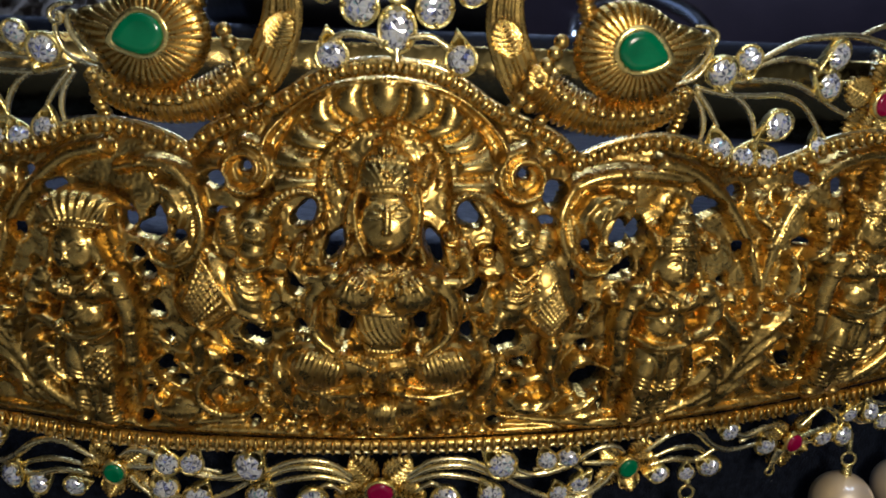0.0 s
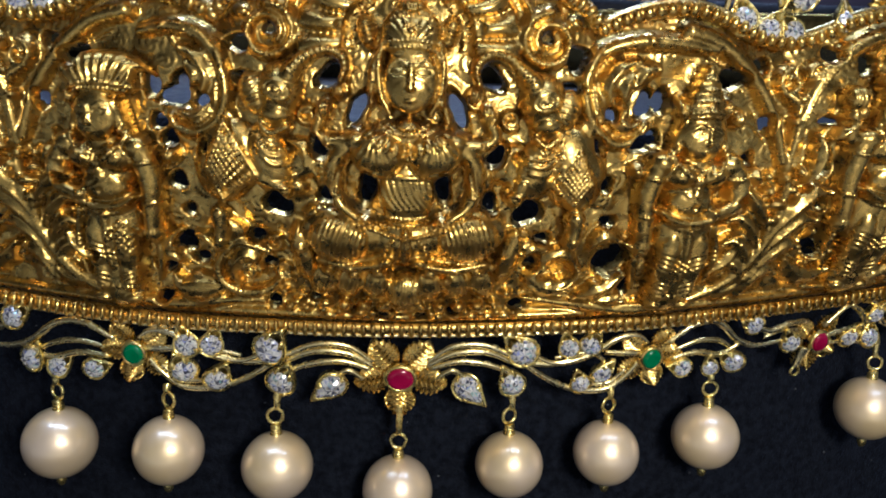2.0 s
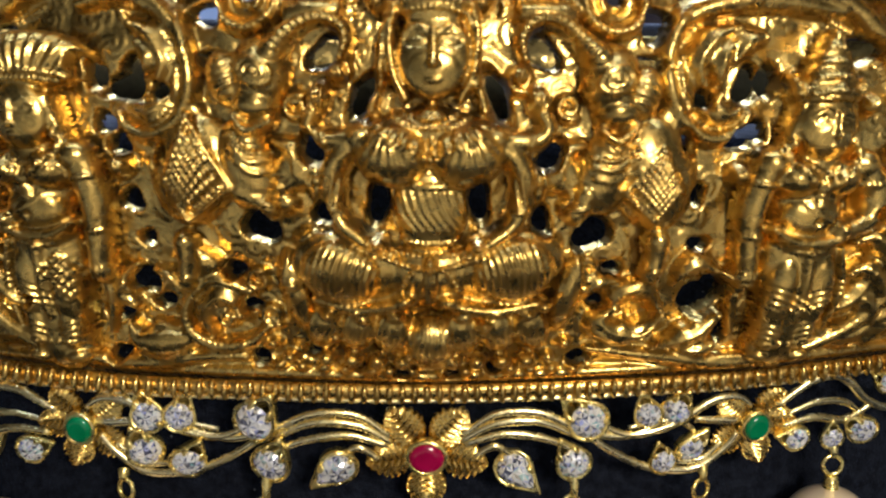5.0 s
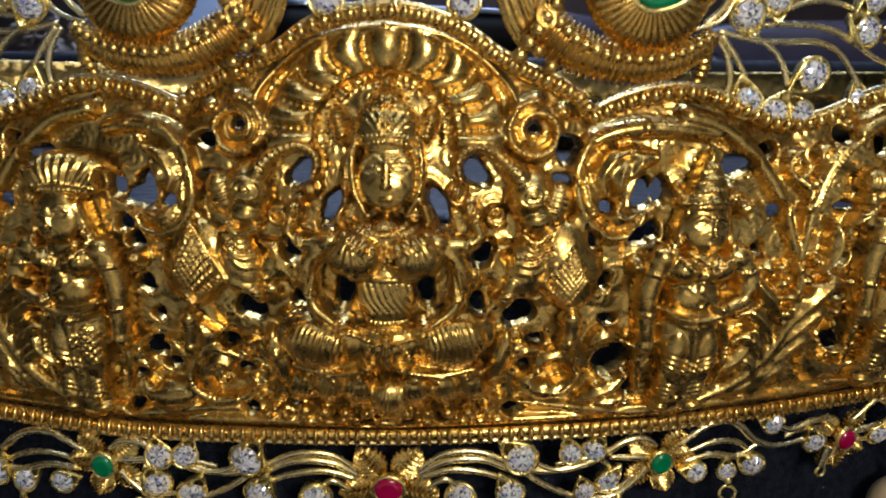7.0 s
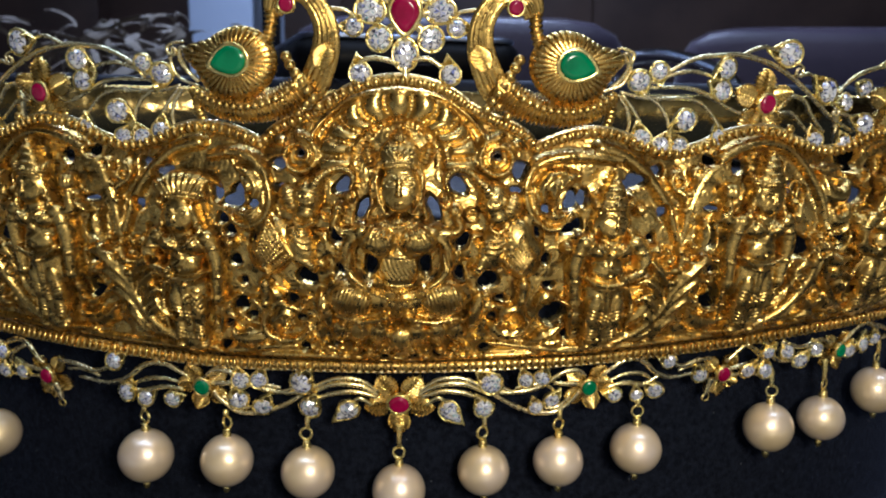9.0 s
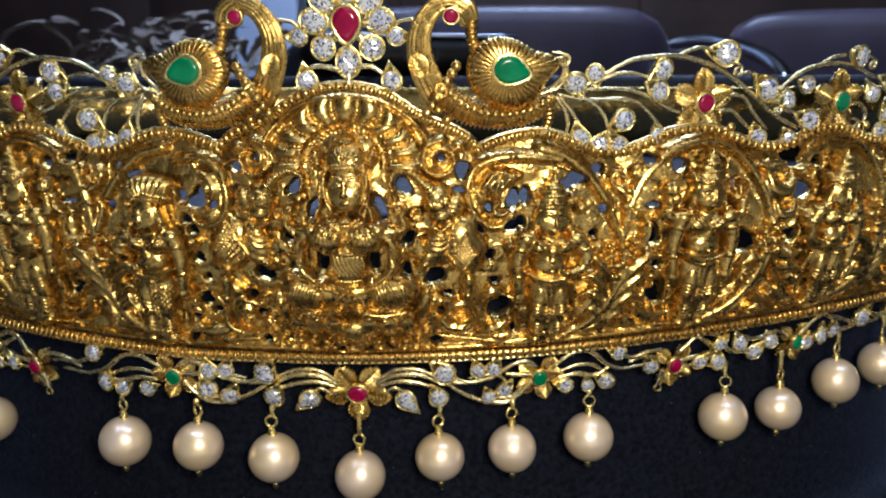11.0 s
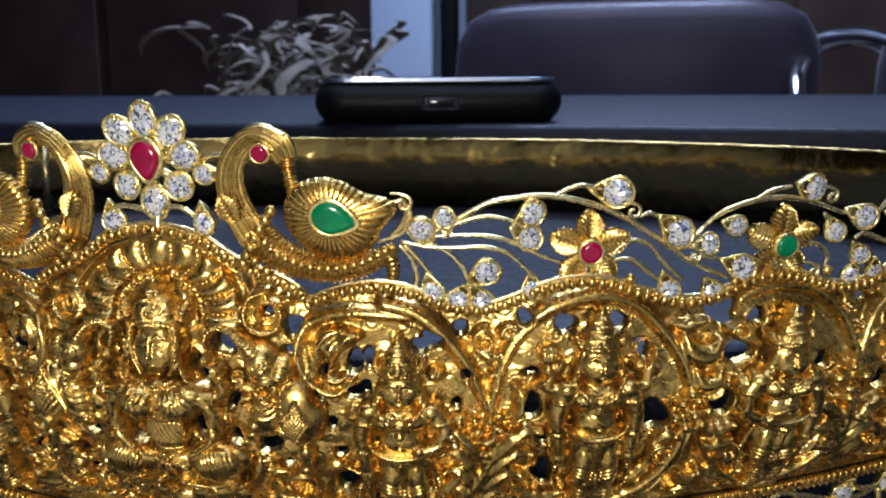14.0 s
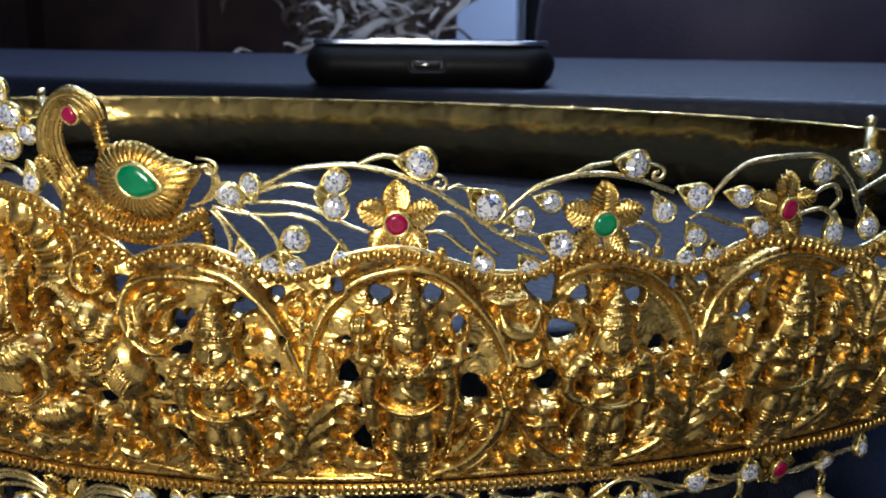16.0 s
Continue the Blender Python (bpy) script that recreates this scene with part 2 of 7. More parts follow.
def part(name, bm, mat, parent, label="", smooth=True):
    me = bpy.data.meshes.new(name)
    bm.to_mesh(me)
    bm.free()
    if smooth:
        me.polygons.foreach_set("use_smooth", [True] * len(me.polygons))
    me.materials.append(mat)
    ob = new(name, me)
    return tagged(adopt(ob, parent), label)


def resample(path, pitch):
    d = np.concatenate([[0], np.cumsum(np.linalg.norm(np.diff(path, axis=0), axis=1))])
    k = max(2, int(round(d[-1] / pitch)) + 1)
    s = np.linspace(0, d[-1], k)
    return np.stack([np.interp(s, d, path[:, i]) for i in range(path.shape[1])], -1)


def sweep(path, radius, seg=8, flute=0.0, flutes=8, rib=0.0, rib_pitch=0.9, flat=1.0):
    """Verts (u, v, n) and faces of a round rod along a path in belt millimetres, with a changing radius, flutes along it or ribs across it."""
    path = np.array(path, float)
    k = len(path)
    d = np.concatenate([[0], np.cumsum(np.linalg.norm(np.diff(path, axis=0), axis=1))])
    rad = np.interp(np.linspace(0, 1, k), np.linspace(0, 1, len(radius)), radius) if np.ndim(radius) else np.full(k, float(radius))
    if rib:
        rad = rad * (1 + rib * np.cos(2 * np.pi * d / rib_pitch))
    tan = np.gradient(path, axis=0)
    tan /= np.linalg.norm(tan, axis=1)[:, None] + 1e-9
    up = np.tile([0.0, 0.0, 1.0], (k, 1))
    side = np.cross(tan, up)
    side /= np.linalg.norm(side, axis=1)[:, None] + 1e-9
    up = np.cross(side, tan)
    a = np.linspace(0, 2 * np.pi, seg, endpoint=False)
    prof = 1 + flute * np.cos(flutes * a)
    verts = path[:, None] + rad[:, None, None] * prof[None, :, None] * (np.cos(a)[None, :, None] * side[:, None] + flat * np.sin(a)[None, :, None] * up[:, None])
    verts = verts.reshape(-1, 3)
    i, j = np.meshgrid(np.arange(k - 1), np.arange(seg), indexing="ij")
    q = np.stack([i * seg + j, i * seg + (j + 1) % seg, (i + 1) * seg + (j + 1) % seg, (i + 1) * seg + j], -1).reshape(-1, 4)
    faces = [tuple(f) for f in q] + [tuple(range(seg))[::-1], tuple((k - 1) * seg + b for b in range(seg))]
    return verts, faces


def rod(name, points, radius, mat, parent, label="", steps=8, **kw):
    verts, faces = sweep(smooth_path(points, steps), radius, **kw)
    return solid(name, place(verts[:, 0], verts[:, 1], verts[:, 2]), faces, mat, parent, label)


def ball_mesh(name, mat, sub=2, squash=1.0):
    bm = bmesh.new()
    bmesh.ops.create_icosphere(bm, subdivisions=sub, radius=1)
    for v in bm.verts:
        v.co.z *= squash
    me = bpy.data.meshes.new(name)
    bm.to_mesh(me)
    bm.free()
    me.polygons.foreach_set("use_smooth", [True] * len(me.polygons))
    me.materials.append(mat)
    return me


class Relief:
    """A beaten sheet: heights over a patch of the belt, raised stamp by stamp."""

    def __init__(self, u0, u1, v0, v1, step, base=-1.0):
        self.u0, self.v0, self.step, self.base = u0, v0, step, base
        self.us, self.vs = np.arange(u0, u1 + step * 0.5, step), np.arange(v0, v1 + step * 0.5, step)
        self.U, self.V = np.meshgrid(self.us, self.vs, indexing="ij")
        self.H = np.full(self.U.shape, float(base))
        self.hole = np.full(self.U.shape, 9.0)
        self.later, self.chase = [], 0.0

    def cut(self, cu, cv, r):
        a, b = int((cu - r - self.u0) / self.step), int((cu + r - self.u0) / self.step) + 2
        c, d = int((cv - r - self.v0) / self.step), int((cv + r - self.v0) / self.step) + 2
        a, c = max(a, 0), max(c, 0)
        return None if b <= a or d <= c or a >= len(self.us) or c >= len(self.vs) else (slice(a, b), slice(c, d))

    def local(self, cu, cv, ru, rv, turn):
        w = self.cut(cu, cv, max(ru, rv))
        if w is None:
            return None, None, None
        c, s = math.cos(radians(turn)), math.sin(radians(turn))
        du, dv = self.U[w] - cu, self.V[w] - cv
        return w, (c * du + s * dv) / ru, (-s * du + c * dv) / rv

    def blob(self, cu, cv, ru, rv, h, turn=0, floor=None, full=0.55):
        w, x, y = self.local(cu, cv, ru, rv, turn)
        if w is None:
            return
        d = x * x + y * y
        lo = self.base if floor is None else floor
        val = np.where(d < 1, lo + (h - lo) * np.clip(1 - d, 0, 1) ** full, -99)
        self.H[w] = np.maximum(self.H[w], val)

    def raise_by(self, *a):
        """Chased detail of all kinds goes on after the forms have been smoothed."""
        self.later.append((self.add_bump, a))

    def ribs(self, *a):
        self.later.append((self.add_ribs, a))

    def lattice(self, *a):
        self.later.append((self.add_lattice, a))

    def ridge(self, *a):
        self.later.append((self.add_ridge, a))

    def fan(self, *a):
        self.later.append((self.add_fan, a))

    def add_ridge(self, points, w, h):
        """A raised line, or a groove where h is negative, along a curve."""
        path = resample(smooth_path(points, 6), w * 0.5)
        m = path.mean(0)
        win = self.cut(m[0], m[1], np.abs(path - m).max() + w * 1.5)
        if win is not None:
            d2 = ((self.U[win][..., None] - path[:, 0]) ** 2 + (self.V[win][..., None] - path[:, 1]) ** 2).min(-1)
            self.H[win] += h * np.sqrt(np.clip(1 - d2 / (w * w), 0, 1)) * (self.H[win] > self.base + 0.15)

    def add_fan(self, cu, cv, r0, r1, mid, half, count, amp):
        """Ribs that spread from a centre over a sector; angles in degrees."""
        w = self.cut(cu, cv, r1)
        if w is not None:
            du, dv = self.U[w] - cu, self.V[w] - cv
            d = np.hypot(du, dv)
            x = (np.degrees(np.arctan2(dv, du)) - mid + 180) % 360 - 180
            f = np.clip(1 - (2 * (d - r0) / (r1 - r0) - 1) ** 2, 0, 1) ** 0.35 * np.clip(1 - (x / half) ** 2, 0, 1) ** 0.35
            self.H[w] += amp * f * np.cos(math.pi * count * x / half) * (self.H[w] > self.base + 0.15)

    def add_bump(self, cu, cv, ru, rv, h, turn=0):
        w, x, y = self.local(cu, cv, ru, rv, turn)
        if w is not None:
            self.H[w] += h * np.sqrt(np.clip(1 - x * x - y * y, 0, 1))

    def add_ribs(self, cu, cv, ru, rv, turn, pitch, amp, fan=0.0):
        w, x, y = self.local(cu, cv, ru, rv, turn)
        if w is not None:
            f = np.clip(1 - x * x - y * y, 0, 1) ** 0.4
            self.H[w] += amp * f * np.cos(2 * np.pi * (x * ru + fan * y * y * rv) / pitch)

    def add_lattice(self, cu, cv, ru, rv, turn, pitch, amp):
        w, x, y = self.local(cu, cv, ru, rv, turn)
        if w is not None:
            inside = np.maximum(np.abs(x), np.abs(y)) < 0.72
            a, b = np.pi * x * ru / pitch, np.pi * y * rv / pitch
            self.H[w] += inside * amp * np.abs(np.sin(a) * np.sin(b))

    def tube(self, points, r, h, floor=None, steps=8):
        path = resample(smooth_path(points, steps), 0.35)
        rad = np.interp(np.linspace(0, 1, len(path)), np.linspace(0, 1, len(r)), r) if np.ndim(r) else np.full(len(path), r)
        hh = np.interp(np.linspace(0, 1, len(path)), np.linspace(0, 1, len(h)), h) if np.ndim(h) else np.full(len(path), h)
        for (a, b), q, k in zip(path, rad, hh):
            self.blob(a, b, q, q, k, floor=floor)

    def beads(self, points, pitch, r, h, steps=8):
        for a, b in resample(smooth_path(points, steps), pitch):
            self.raise_by(a, b, r, r, h)

    def scroll(self, cu, cv, r0, r1, turns, phase, way, w, h, beaded=False):
        a = np.linspace(0, 2 * np.pi * turns, 26)
        r = np.linspace(r0, r1, 26)
        pts = np.stack([cu + r * np.cos(radians(phase) + way * a), cv + r * np.sin(radians(phase) + way * a)], -1)
        self.tube(pts, (w, w * 0.8, w * 0.6), (h, h * 0.9, h * 0.7), steps=3)
        if beaded:
            self.beads(pts[:18], 0.62, 0.26, 0.22, 3)
        self.raise_by(cu, cv, w * 0.9, w * 0.9, 0.6)

    def leaf(self, points, w, h, veins=True):
        """A curling acanthus leaf: swelling midway, fluted along its length, its edge in lobes."""
        path = resample(smooth_path(points), 0.3)
        m = path.mean(0)
        win = self.cut(m[0], m[1], np.abs(path - m).max() + w * 1.5)
        if win is None:
            return
        tan = np.gradient(path, axis=0)
        tan /= np.linalg.norm(tan, axis=1)[:, None] + 1e-9
        du, dv = self.U[win][..., None] - path[:, 0], self.V[win][..., None] - path[:, 1]
        k = np.argmin(du * du + dv * dv, -1)
        pick = k[..., None]
        dist = np.sqrt(np.take_along_axis(du * du + dv * dv, pick, -1)[..., 0])
        side = np.take_along_axis(tan[:, 0] * dv - tan[:, 1] * du, pick, -1)[..., 0]
        t = k / (len(path) - 1)
        wide = w * 1.15 * (0.16 + 1.0 * np.sin(np.pi * np.clip(0.06 + 0.84 * t, 0, 1))) * (1 + (0.12 if veins else 0.0) * np.cos(2 * np.pi * t * max(2, len(path) // 7)))
        o = dist / wide
        run = t * 0.3 * len(path)
        flute = 0.10 * w * np.cos(2 * np.pi * 1.5 * o) * (1 if veins else 0)
        top = h * (0.65 + 0.45 * np.sin(np.pi * t))
        if not veins:
            # a plain drop within a beaded rim
            top = top - 0.55 * np.exp(-((o - 0.60) / 0.13) ** 2) + 0.14 * np.cos(2 * np.pi * run / 0.6) * np.exp(-((o - 0.85) / 0.09) ** 2)
        val = np.where(o < 1, self.base + (top - self.base) * np.clip(1 - o * o, 0, 1) ** 0.5 + flute * np.clip(1 - o, 0, 1) ** 0.3, -99)
        self.H[win] = np.maximum(self.H[win], val)
        if veins:
            # the tip curls over in a small boss, a chased midrib runs to it
            self.blob(path[-1][0], path[-1][1], 0.62 * w, 0.62 * w, h * 0.95)
            for a, b in resample(smooth_path(points[:-1]), 0.3):
                self.raise_by(a, b, 0.26, 0.26, 0.10)

    def gadroons(self, cu, cv, r0, r1, su, sv, count, spread, h):
        """A fan of swelling lobes round a centre, with beaded seams."""
        x, y = (self.U - cu) / su, (self.V - cv) / sv
        d, a = np.hypot(x, y), np.arctan2(x, y)
        f = np.clip((d - r0) / (r1 - r0), 0, 1)
        a = a - 0.10 * np.sin(np.pi * f) * np.sin(2 * a)
        step = 2 * spread / count
        lobe = np.abs(np.cos(np.pi * (a / step + 0.5 * (1 - count % 2))))
        val = self.base + (h - self.base) * (0.35 + 0.65 * np.sin(np.pi * (0.22 + 0.62 * f)) ** 0.7) * (0.48 + 0.52 * lobe ** 0.7)
        on = (d > r0) & (d < r1) & (np.abs(a) < spread)
        self.H = np.where(on, np.maximum(self.H, val), self.H)
        for i in range(count + 1):
            t = -spread + i * step
            pts = []
            for g in np.linspace(0.06, 0.92, 6):
                q = r0 + (r1 - r0) * g
                b = t + 0.10 * math.sin(math.pi * g) * math.sin(2 * t)
                pts.append((cu + su * q * math.sin(b), cv + sv * q * math.cos(b)))
            self.beads(pts, 0.7, 0.2, 0.2, 4)

    def foliage(self, cell, seed, dome=0.6, vein=0.08):
        """Fills the ground with small curled leaves: jittered cells, each a ribbed swirl."""
        rnd = random.Random(seed)
        best = np.full(self.H.shape, 99.0)
        out, chase = np.zeros(self.H.shape), np.zeros(self.H.shape)
        for a in np.arange(self.u0, self.us[-1] + cell, cell):
            for b in np.arange(self.v0, self.vs[-1] + cell, cell):
                cu, cv = a + rnd.uniform(-0.42, 0.42) * cell, b + rnd.uniform(-0.42, 0.42) * cell
                way, ph, turn, stretch = rnd.choice((-1, 1)), rnd.uniform(0, 6.3), rnd.uniform(0, math.pi), rnd.uniform(0.65, 1.0)
                w = self.cut(cu, cv, cell * 1.5)
                if w is None:
                    continue
                c, s = math.cos(turn), math.sin(turn)
                du, dv = self.U[w] - cu, self.V[w] - cv
                x, y = c * du + s * dv, (-s * du + c * dv) / stretch
                d = np.hypot(x, y)
                th = np.arctan2(y, x)
                h = dome * np.clip(1 - (d / (cell * 0.80)) ** 2, 0, 1) ** 0.7
                fine = vein * np.cos(2 * np.pi * d / 0.95 + way * th * 3 + ph) * np.clip(1 - d / cell, 0, 1)
                near = d < best[w]
                best[w] = np.where(near, d, best[w])
                out[w] = np.where(near, h, out[w])
                chase[w] = np.where(near, fine, chase[w])
        self.chase = np.where(self.base + out >= self.H - 0.05, chase, 0.0)
        self.H = np.maximum(self.H, self.base + out)

    def pierce(self, cu, cv, ru, rv, turn=0):
        m = max(ru, rv) + 1.0
        w = self.cut(cu, cv, m)
        if w is None:
            return
        c, s = math.cos(radians(turn)), math.sin(radians(turn))
        du, dv = self.U[w] - cu, self.V[w] - cv
        wob = 1 + 0.10 * np.sin(3 * np.arctan2(dv, du) + cu)
        d = (np.hypot((c * du + s * dv) / ru, (-s * du + c * dv) / rv) / wob - 1) * min(ru, rv)
        self.hole[w] = np.minimum(self.hole[w], d)

    def finish(self, times=4):
        for _ in range(times):
            p = np.pad(self.H, 1, mode="edge")
            self.H = 0.5 * self.H + 0.125 * (p[2:, 1:-1] + p[:-2, 1:-1] + p[1:-1, 2:] + p[1:-1, :-2])
        self.H = self.base + 0.74 * (self.H - self.base) + self.chase
        for work, a in self.later:
            work(*a)

    def build(self, name, keep, mat, parent, label="", gain=0.80):
        lip = np.clip((0.38 - self.hole) / 0.42, 0, 1)
        n = gain * self.H - 1.8 * lip ** 1.3 + swell(self.U, self.V)
        # the rims of the openings follow their own smooth line
        edge, pace = -0.04, self.step
        gu, gv = np.gradient(self.hole, pace)
        near = np.abs(self.hole - edge) < 0.6 * pace
        push = np.where(near, (edge - self.hole) / (gu * gu + gv * gv + 0.05), 0.0)
        U, V = self.U + np.clip(push * gu, -pace, pace), self.V + np.clip(push * gv, -pace, pace)
        keep = keep & (self.hole > edge - 0.6 * pace)
        cell = keep[:-1, :-1] & keep[1:, :-1] & keep[1:, 1:] & keep[:-1, 1:]
        nu, nv = self.U.shape
        idx = np.arange(nu * nv).reshape(nu, nv)
        quads = np.stack([idx[:-1, :-1], idx[1:, :-1], idx[1:, 1:], idx[:-1, 1:]], -1)[cell]
        used = np.unique(quads)
        back = np.full(nu * nv, -1)
        back[used] = np.arange(len(used))
        co = place(U.ravel()[used], V.ravel()[used], n.ravel()[used])
        me = bpy.data.meshes.new(name)
        me.vertices.add(len(co))
        me.vertices.foreach_set("co", co.ravel())
        f = back[quads].ravel()
        me.loops.add(len(f))
        me.loops.foreach_set("vertex_index", f.astype(np.int32))
        me.polygons.add(len(quads))
        me.polygons.foreach_set("loop_start", np.arange(0, len(f), 4, dtype=np.int32))
        me.polygons.foreach_set("use_smooth", np.ones(len(quads), dtype=bool))
        me.update(calc_edges=True)
        me.validate()
        me.materials.append(mat)
        ob = new(name, me)
        return tagged(adopt(ob, parent), label)


def group(name, where, label, category, grp=""):
    ob = new(name)
    ob.matrix_basis = Matrix.Translation(where)
    ob.empty_display_size = 0.02
    return tagged(ob, label, category, grp)


def bevel_box(size, bevel=0.004, seg=3):
    bm = bmesh.new()
    bmesh.ops.create_cube(bm, size=1)
    for v in bm.verts:
        v.co = Vector((v.co.x * size[0], v.co.y * size[1], v.co.z * size[2]))
    bmesh.ops.bevel(bm, geom=bm.edges[:], offset=bevel, segments=seg, affect="EDGES", profile=0.5)
    return bm


def box(name, size, where, mat, parent=None, label="", bevel=0.004, seg=3, turn=(0, 0, 0)):
    bm = bevel_box(size, bevel, seg)
    bmesh.ops.transform(bm, matrix=pose(*where, *turn), verts=bm.verts)
    return part(name, bm, mat, parent, label)


# ---- the room ----
FLOOR_Z = -0.68
TABLE_Z = 0.1025


def room():
    def slab(name, size, where, mat, label, cat):
        ob = box(name, size, where, mat, None, label, 0.002, 1)
        return tagged(ob, label, cat, kind="structure")
    slab("floor", (6.4, 6.4, 0.1), (0, 0.4, FLOOR_Z - 0.05), FLOOR, "grey polished stone floor of the shop", "floor")
    slab("ceiling", (6.4, 6.4, 0.1), (0, 0.4, CEIL + 0.05), CEILING, "plain pale ceiling with small round lamps", "ceiling")
    slab("wall_north", (6.2, 0.1, 2.43), (0, 3.05, 0.535), WOOD_DARK, "dark brown wood panelled wall behind the chairs", "wall")
    # Unseen south, west and east walls: tones chosen to shape reflections in the gold.
    slab("wall_south", (6.2, 0.1, 2.43), (0, -2.35, 0.535), WALL_PALE, "plain cream wall behind the display counter", "wall")
    slab("wall_west", (0.1, 5.5, 2.43), (-3.05, 0.35, 0.535), WOOD_DARK, "dark wood panelled side wall of the shop", "wall")
    slab("wall_east", (0.1, 5.5, 2.43), (3.05, 0.35, 0.535), WALL, "plain beige side wall beside the counter", "wall")
    for i in range(4):
        p = box("wood_panel", (0.78, 0.024, 1.9), (-2.5 + i * 0.82, 2.988, 0.4), WOOD_DARK, bpy.data.objects["wall_north"], "", 0.008, 2)


room()


def downlight(where):
    ob = group("ceiling_light", where, "small round recessed ceiling lamp, switched on", "lamp", "ceiling lamps")
    bm = bmesh.new()
    bmesh.ops.create_cone(bm, cap_ends=True, segments=32, radius1=0.062, radius2=0.070, depth=0.012)
    bmesh.ops.translate(bm, vec=Vector(where) + Vector((0, 0, -0.006)), verts=bm.verts)
    part("trim_ring", bm, STEEL, ob, "brushed metal ring")
    bm = bmesh.new()
    bmesh.ops.create_circle(bm, cap_ends=True, segments=32, radius=0.05)
    bmesh.ops.translate(bm, vec=Vector(where) + Vector((0, 0, -0.0125)), verts=bm.verts)
    part("diffuser", bm, DOWNLIGHT_GLOW, ob, "glowing white disc")


def light_panel(where, side):
    ob = group("ceiling_panel", where, "square white ceiling light panel, switched on", "lamp", "ceiling panels")
    box("frame", (side + 0.06, side + 0.06, 0.03), (where[0], where[1], where[2] - 0.015), CEILING, ob, "white metal frame", 0.004)
    bm = bmesh.new()
    bmesh.ops.create_grid(bm, x_segments=1, y_segments=1, size=side / 2 + 0.01)
    bmesh.ops.translate(bm, vec=(where[0], where[1], where[2] - 0.031), verts=bm.verts)
    part("diffuser", bm, PANEL_GLOW, ob, "glowing white diffuser")


for sx, sy, side, _, _ in PANELS:
    light_panel((sx, sy, CEIL), side)


for sx, sy in SPOTS:
    downlight((sx, sy, CEIL))


def counter_lamp():
    """An added lamp behind the camera, standing in for a torch carried with it."""
    k, aim = Vector(KEY), Vector(KEY_AIM)
    ob = group("counter_lamp", (k.x + 0.22, k.y - 0.14, FLOOR_Z), "black floor lamp with a round shade over the counter", "lamp")
    back = (k - aim).normalized()
    q = back.to_track_quat("Z", "Y").to_matrix().to_4x4()
    q.translation = k + back * 0.0225
    bm = bmesh.new()
    bmesh.ops.create_cone(bm, cap_ends=True, segments=32, radius1=0.026, radius2=0.012, depth=0.04)
    bmesh.ops.transform(bm, matrix=q, verts=bm.verts)
    part("shade", bm, PHONE_BLACK, ob, "black metal shade")
    top = k + back * 0.042
    for name, a, b, r in (("arm", top, Vector((k.x + 0.22, k.y - 0.14, 0.55)), 0.008), ("pole", Vector((k.x + 0.22, k.y - 0.14, 0.56)), Vector((k.x + 0.22, k.y - 0.14, FLOOR_Z + 0.02)), 0.010)):
        d = b - a
        m = d.to_track_quat("Z", "Y").to_matrix().to_4x4()
        m.translation = (a + b) / 2
        bm = bmesh.new()
        bmesh.ops.create_cone(bm, cap_ends=True, segments=16, radius1=r, radius2=r, depth=d.length)
        bmesh.ops.transform(bm, matrix=m, verts=bm.verts)
        part(name, bm, PHONE_BLACK, ob)
    bm = bmesh.new()
    bmesh.ops.create_cone(bm, cap_ends=True, segments=40, radius1=0.13, radius2=0.12, depth=0.024)
    bmesh.ops.translate(bm, vec=(k.x + 0.22, k.y - 0.14, FLOOR_Z + 0.012), verts=bm.verts)
    part("base", bm, PHONE_BLACK, ob)


counter_lamp()


# ---- counter, velvet display step ----
def counter():
    ob = group("counter", (0, 0.7, FLOOR_Z), "counter with a slate blue cloth top and dark wood body", "table")
    box("top", (2.6, 0.66, 0.03), (-0.05, 0.2965 + 0.33, TABLE_Z - 0.015), TABLE_CLOTH, ob, "slate blue grained cloth top", 0.003)
    box("body", (2.5, 0.56, TABLE_Z - 0.03 - FLOOR_Z), (-0.05, 0.2965 + 0.31, (TABLE_Z - 0.03 + FLOOR_Z) / 2), WOOD_DARK, ob, "dark wood body", 0.004)
    low = group("display_counter", (0, -0.05, FLOOR_Z), "low display counter with a pale laminate top", "table")
    # Pale top lies out of view and is added to bounce light onto the gold.
    box("top", (1.3, 0.78, 0.03), (0, -0.100, -0.021), COUNTER_BOUNCE, low, "pale cream laminate top", 0.004)
    box("body", (1.24, 0.70, -0.036 - FLOOR_Z), (0, -0.080, (FLOOR_Z - 0.036) / 2), WOOD_DARK, low, "dark wood body", 0.004)
    pad = box("velvet_pad", (0.62, 0.246, 0.006), (0.0, 0.167, -0.003), VELVET, None, "", 0.0015)
    tagged(pad, "black velvet pad flecked with dust on the display counter", "pad")


counter()


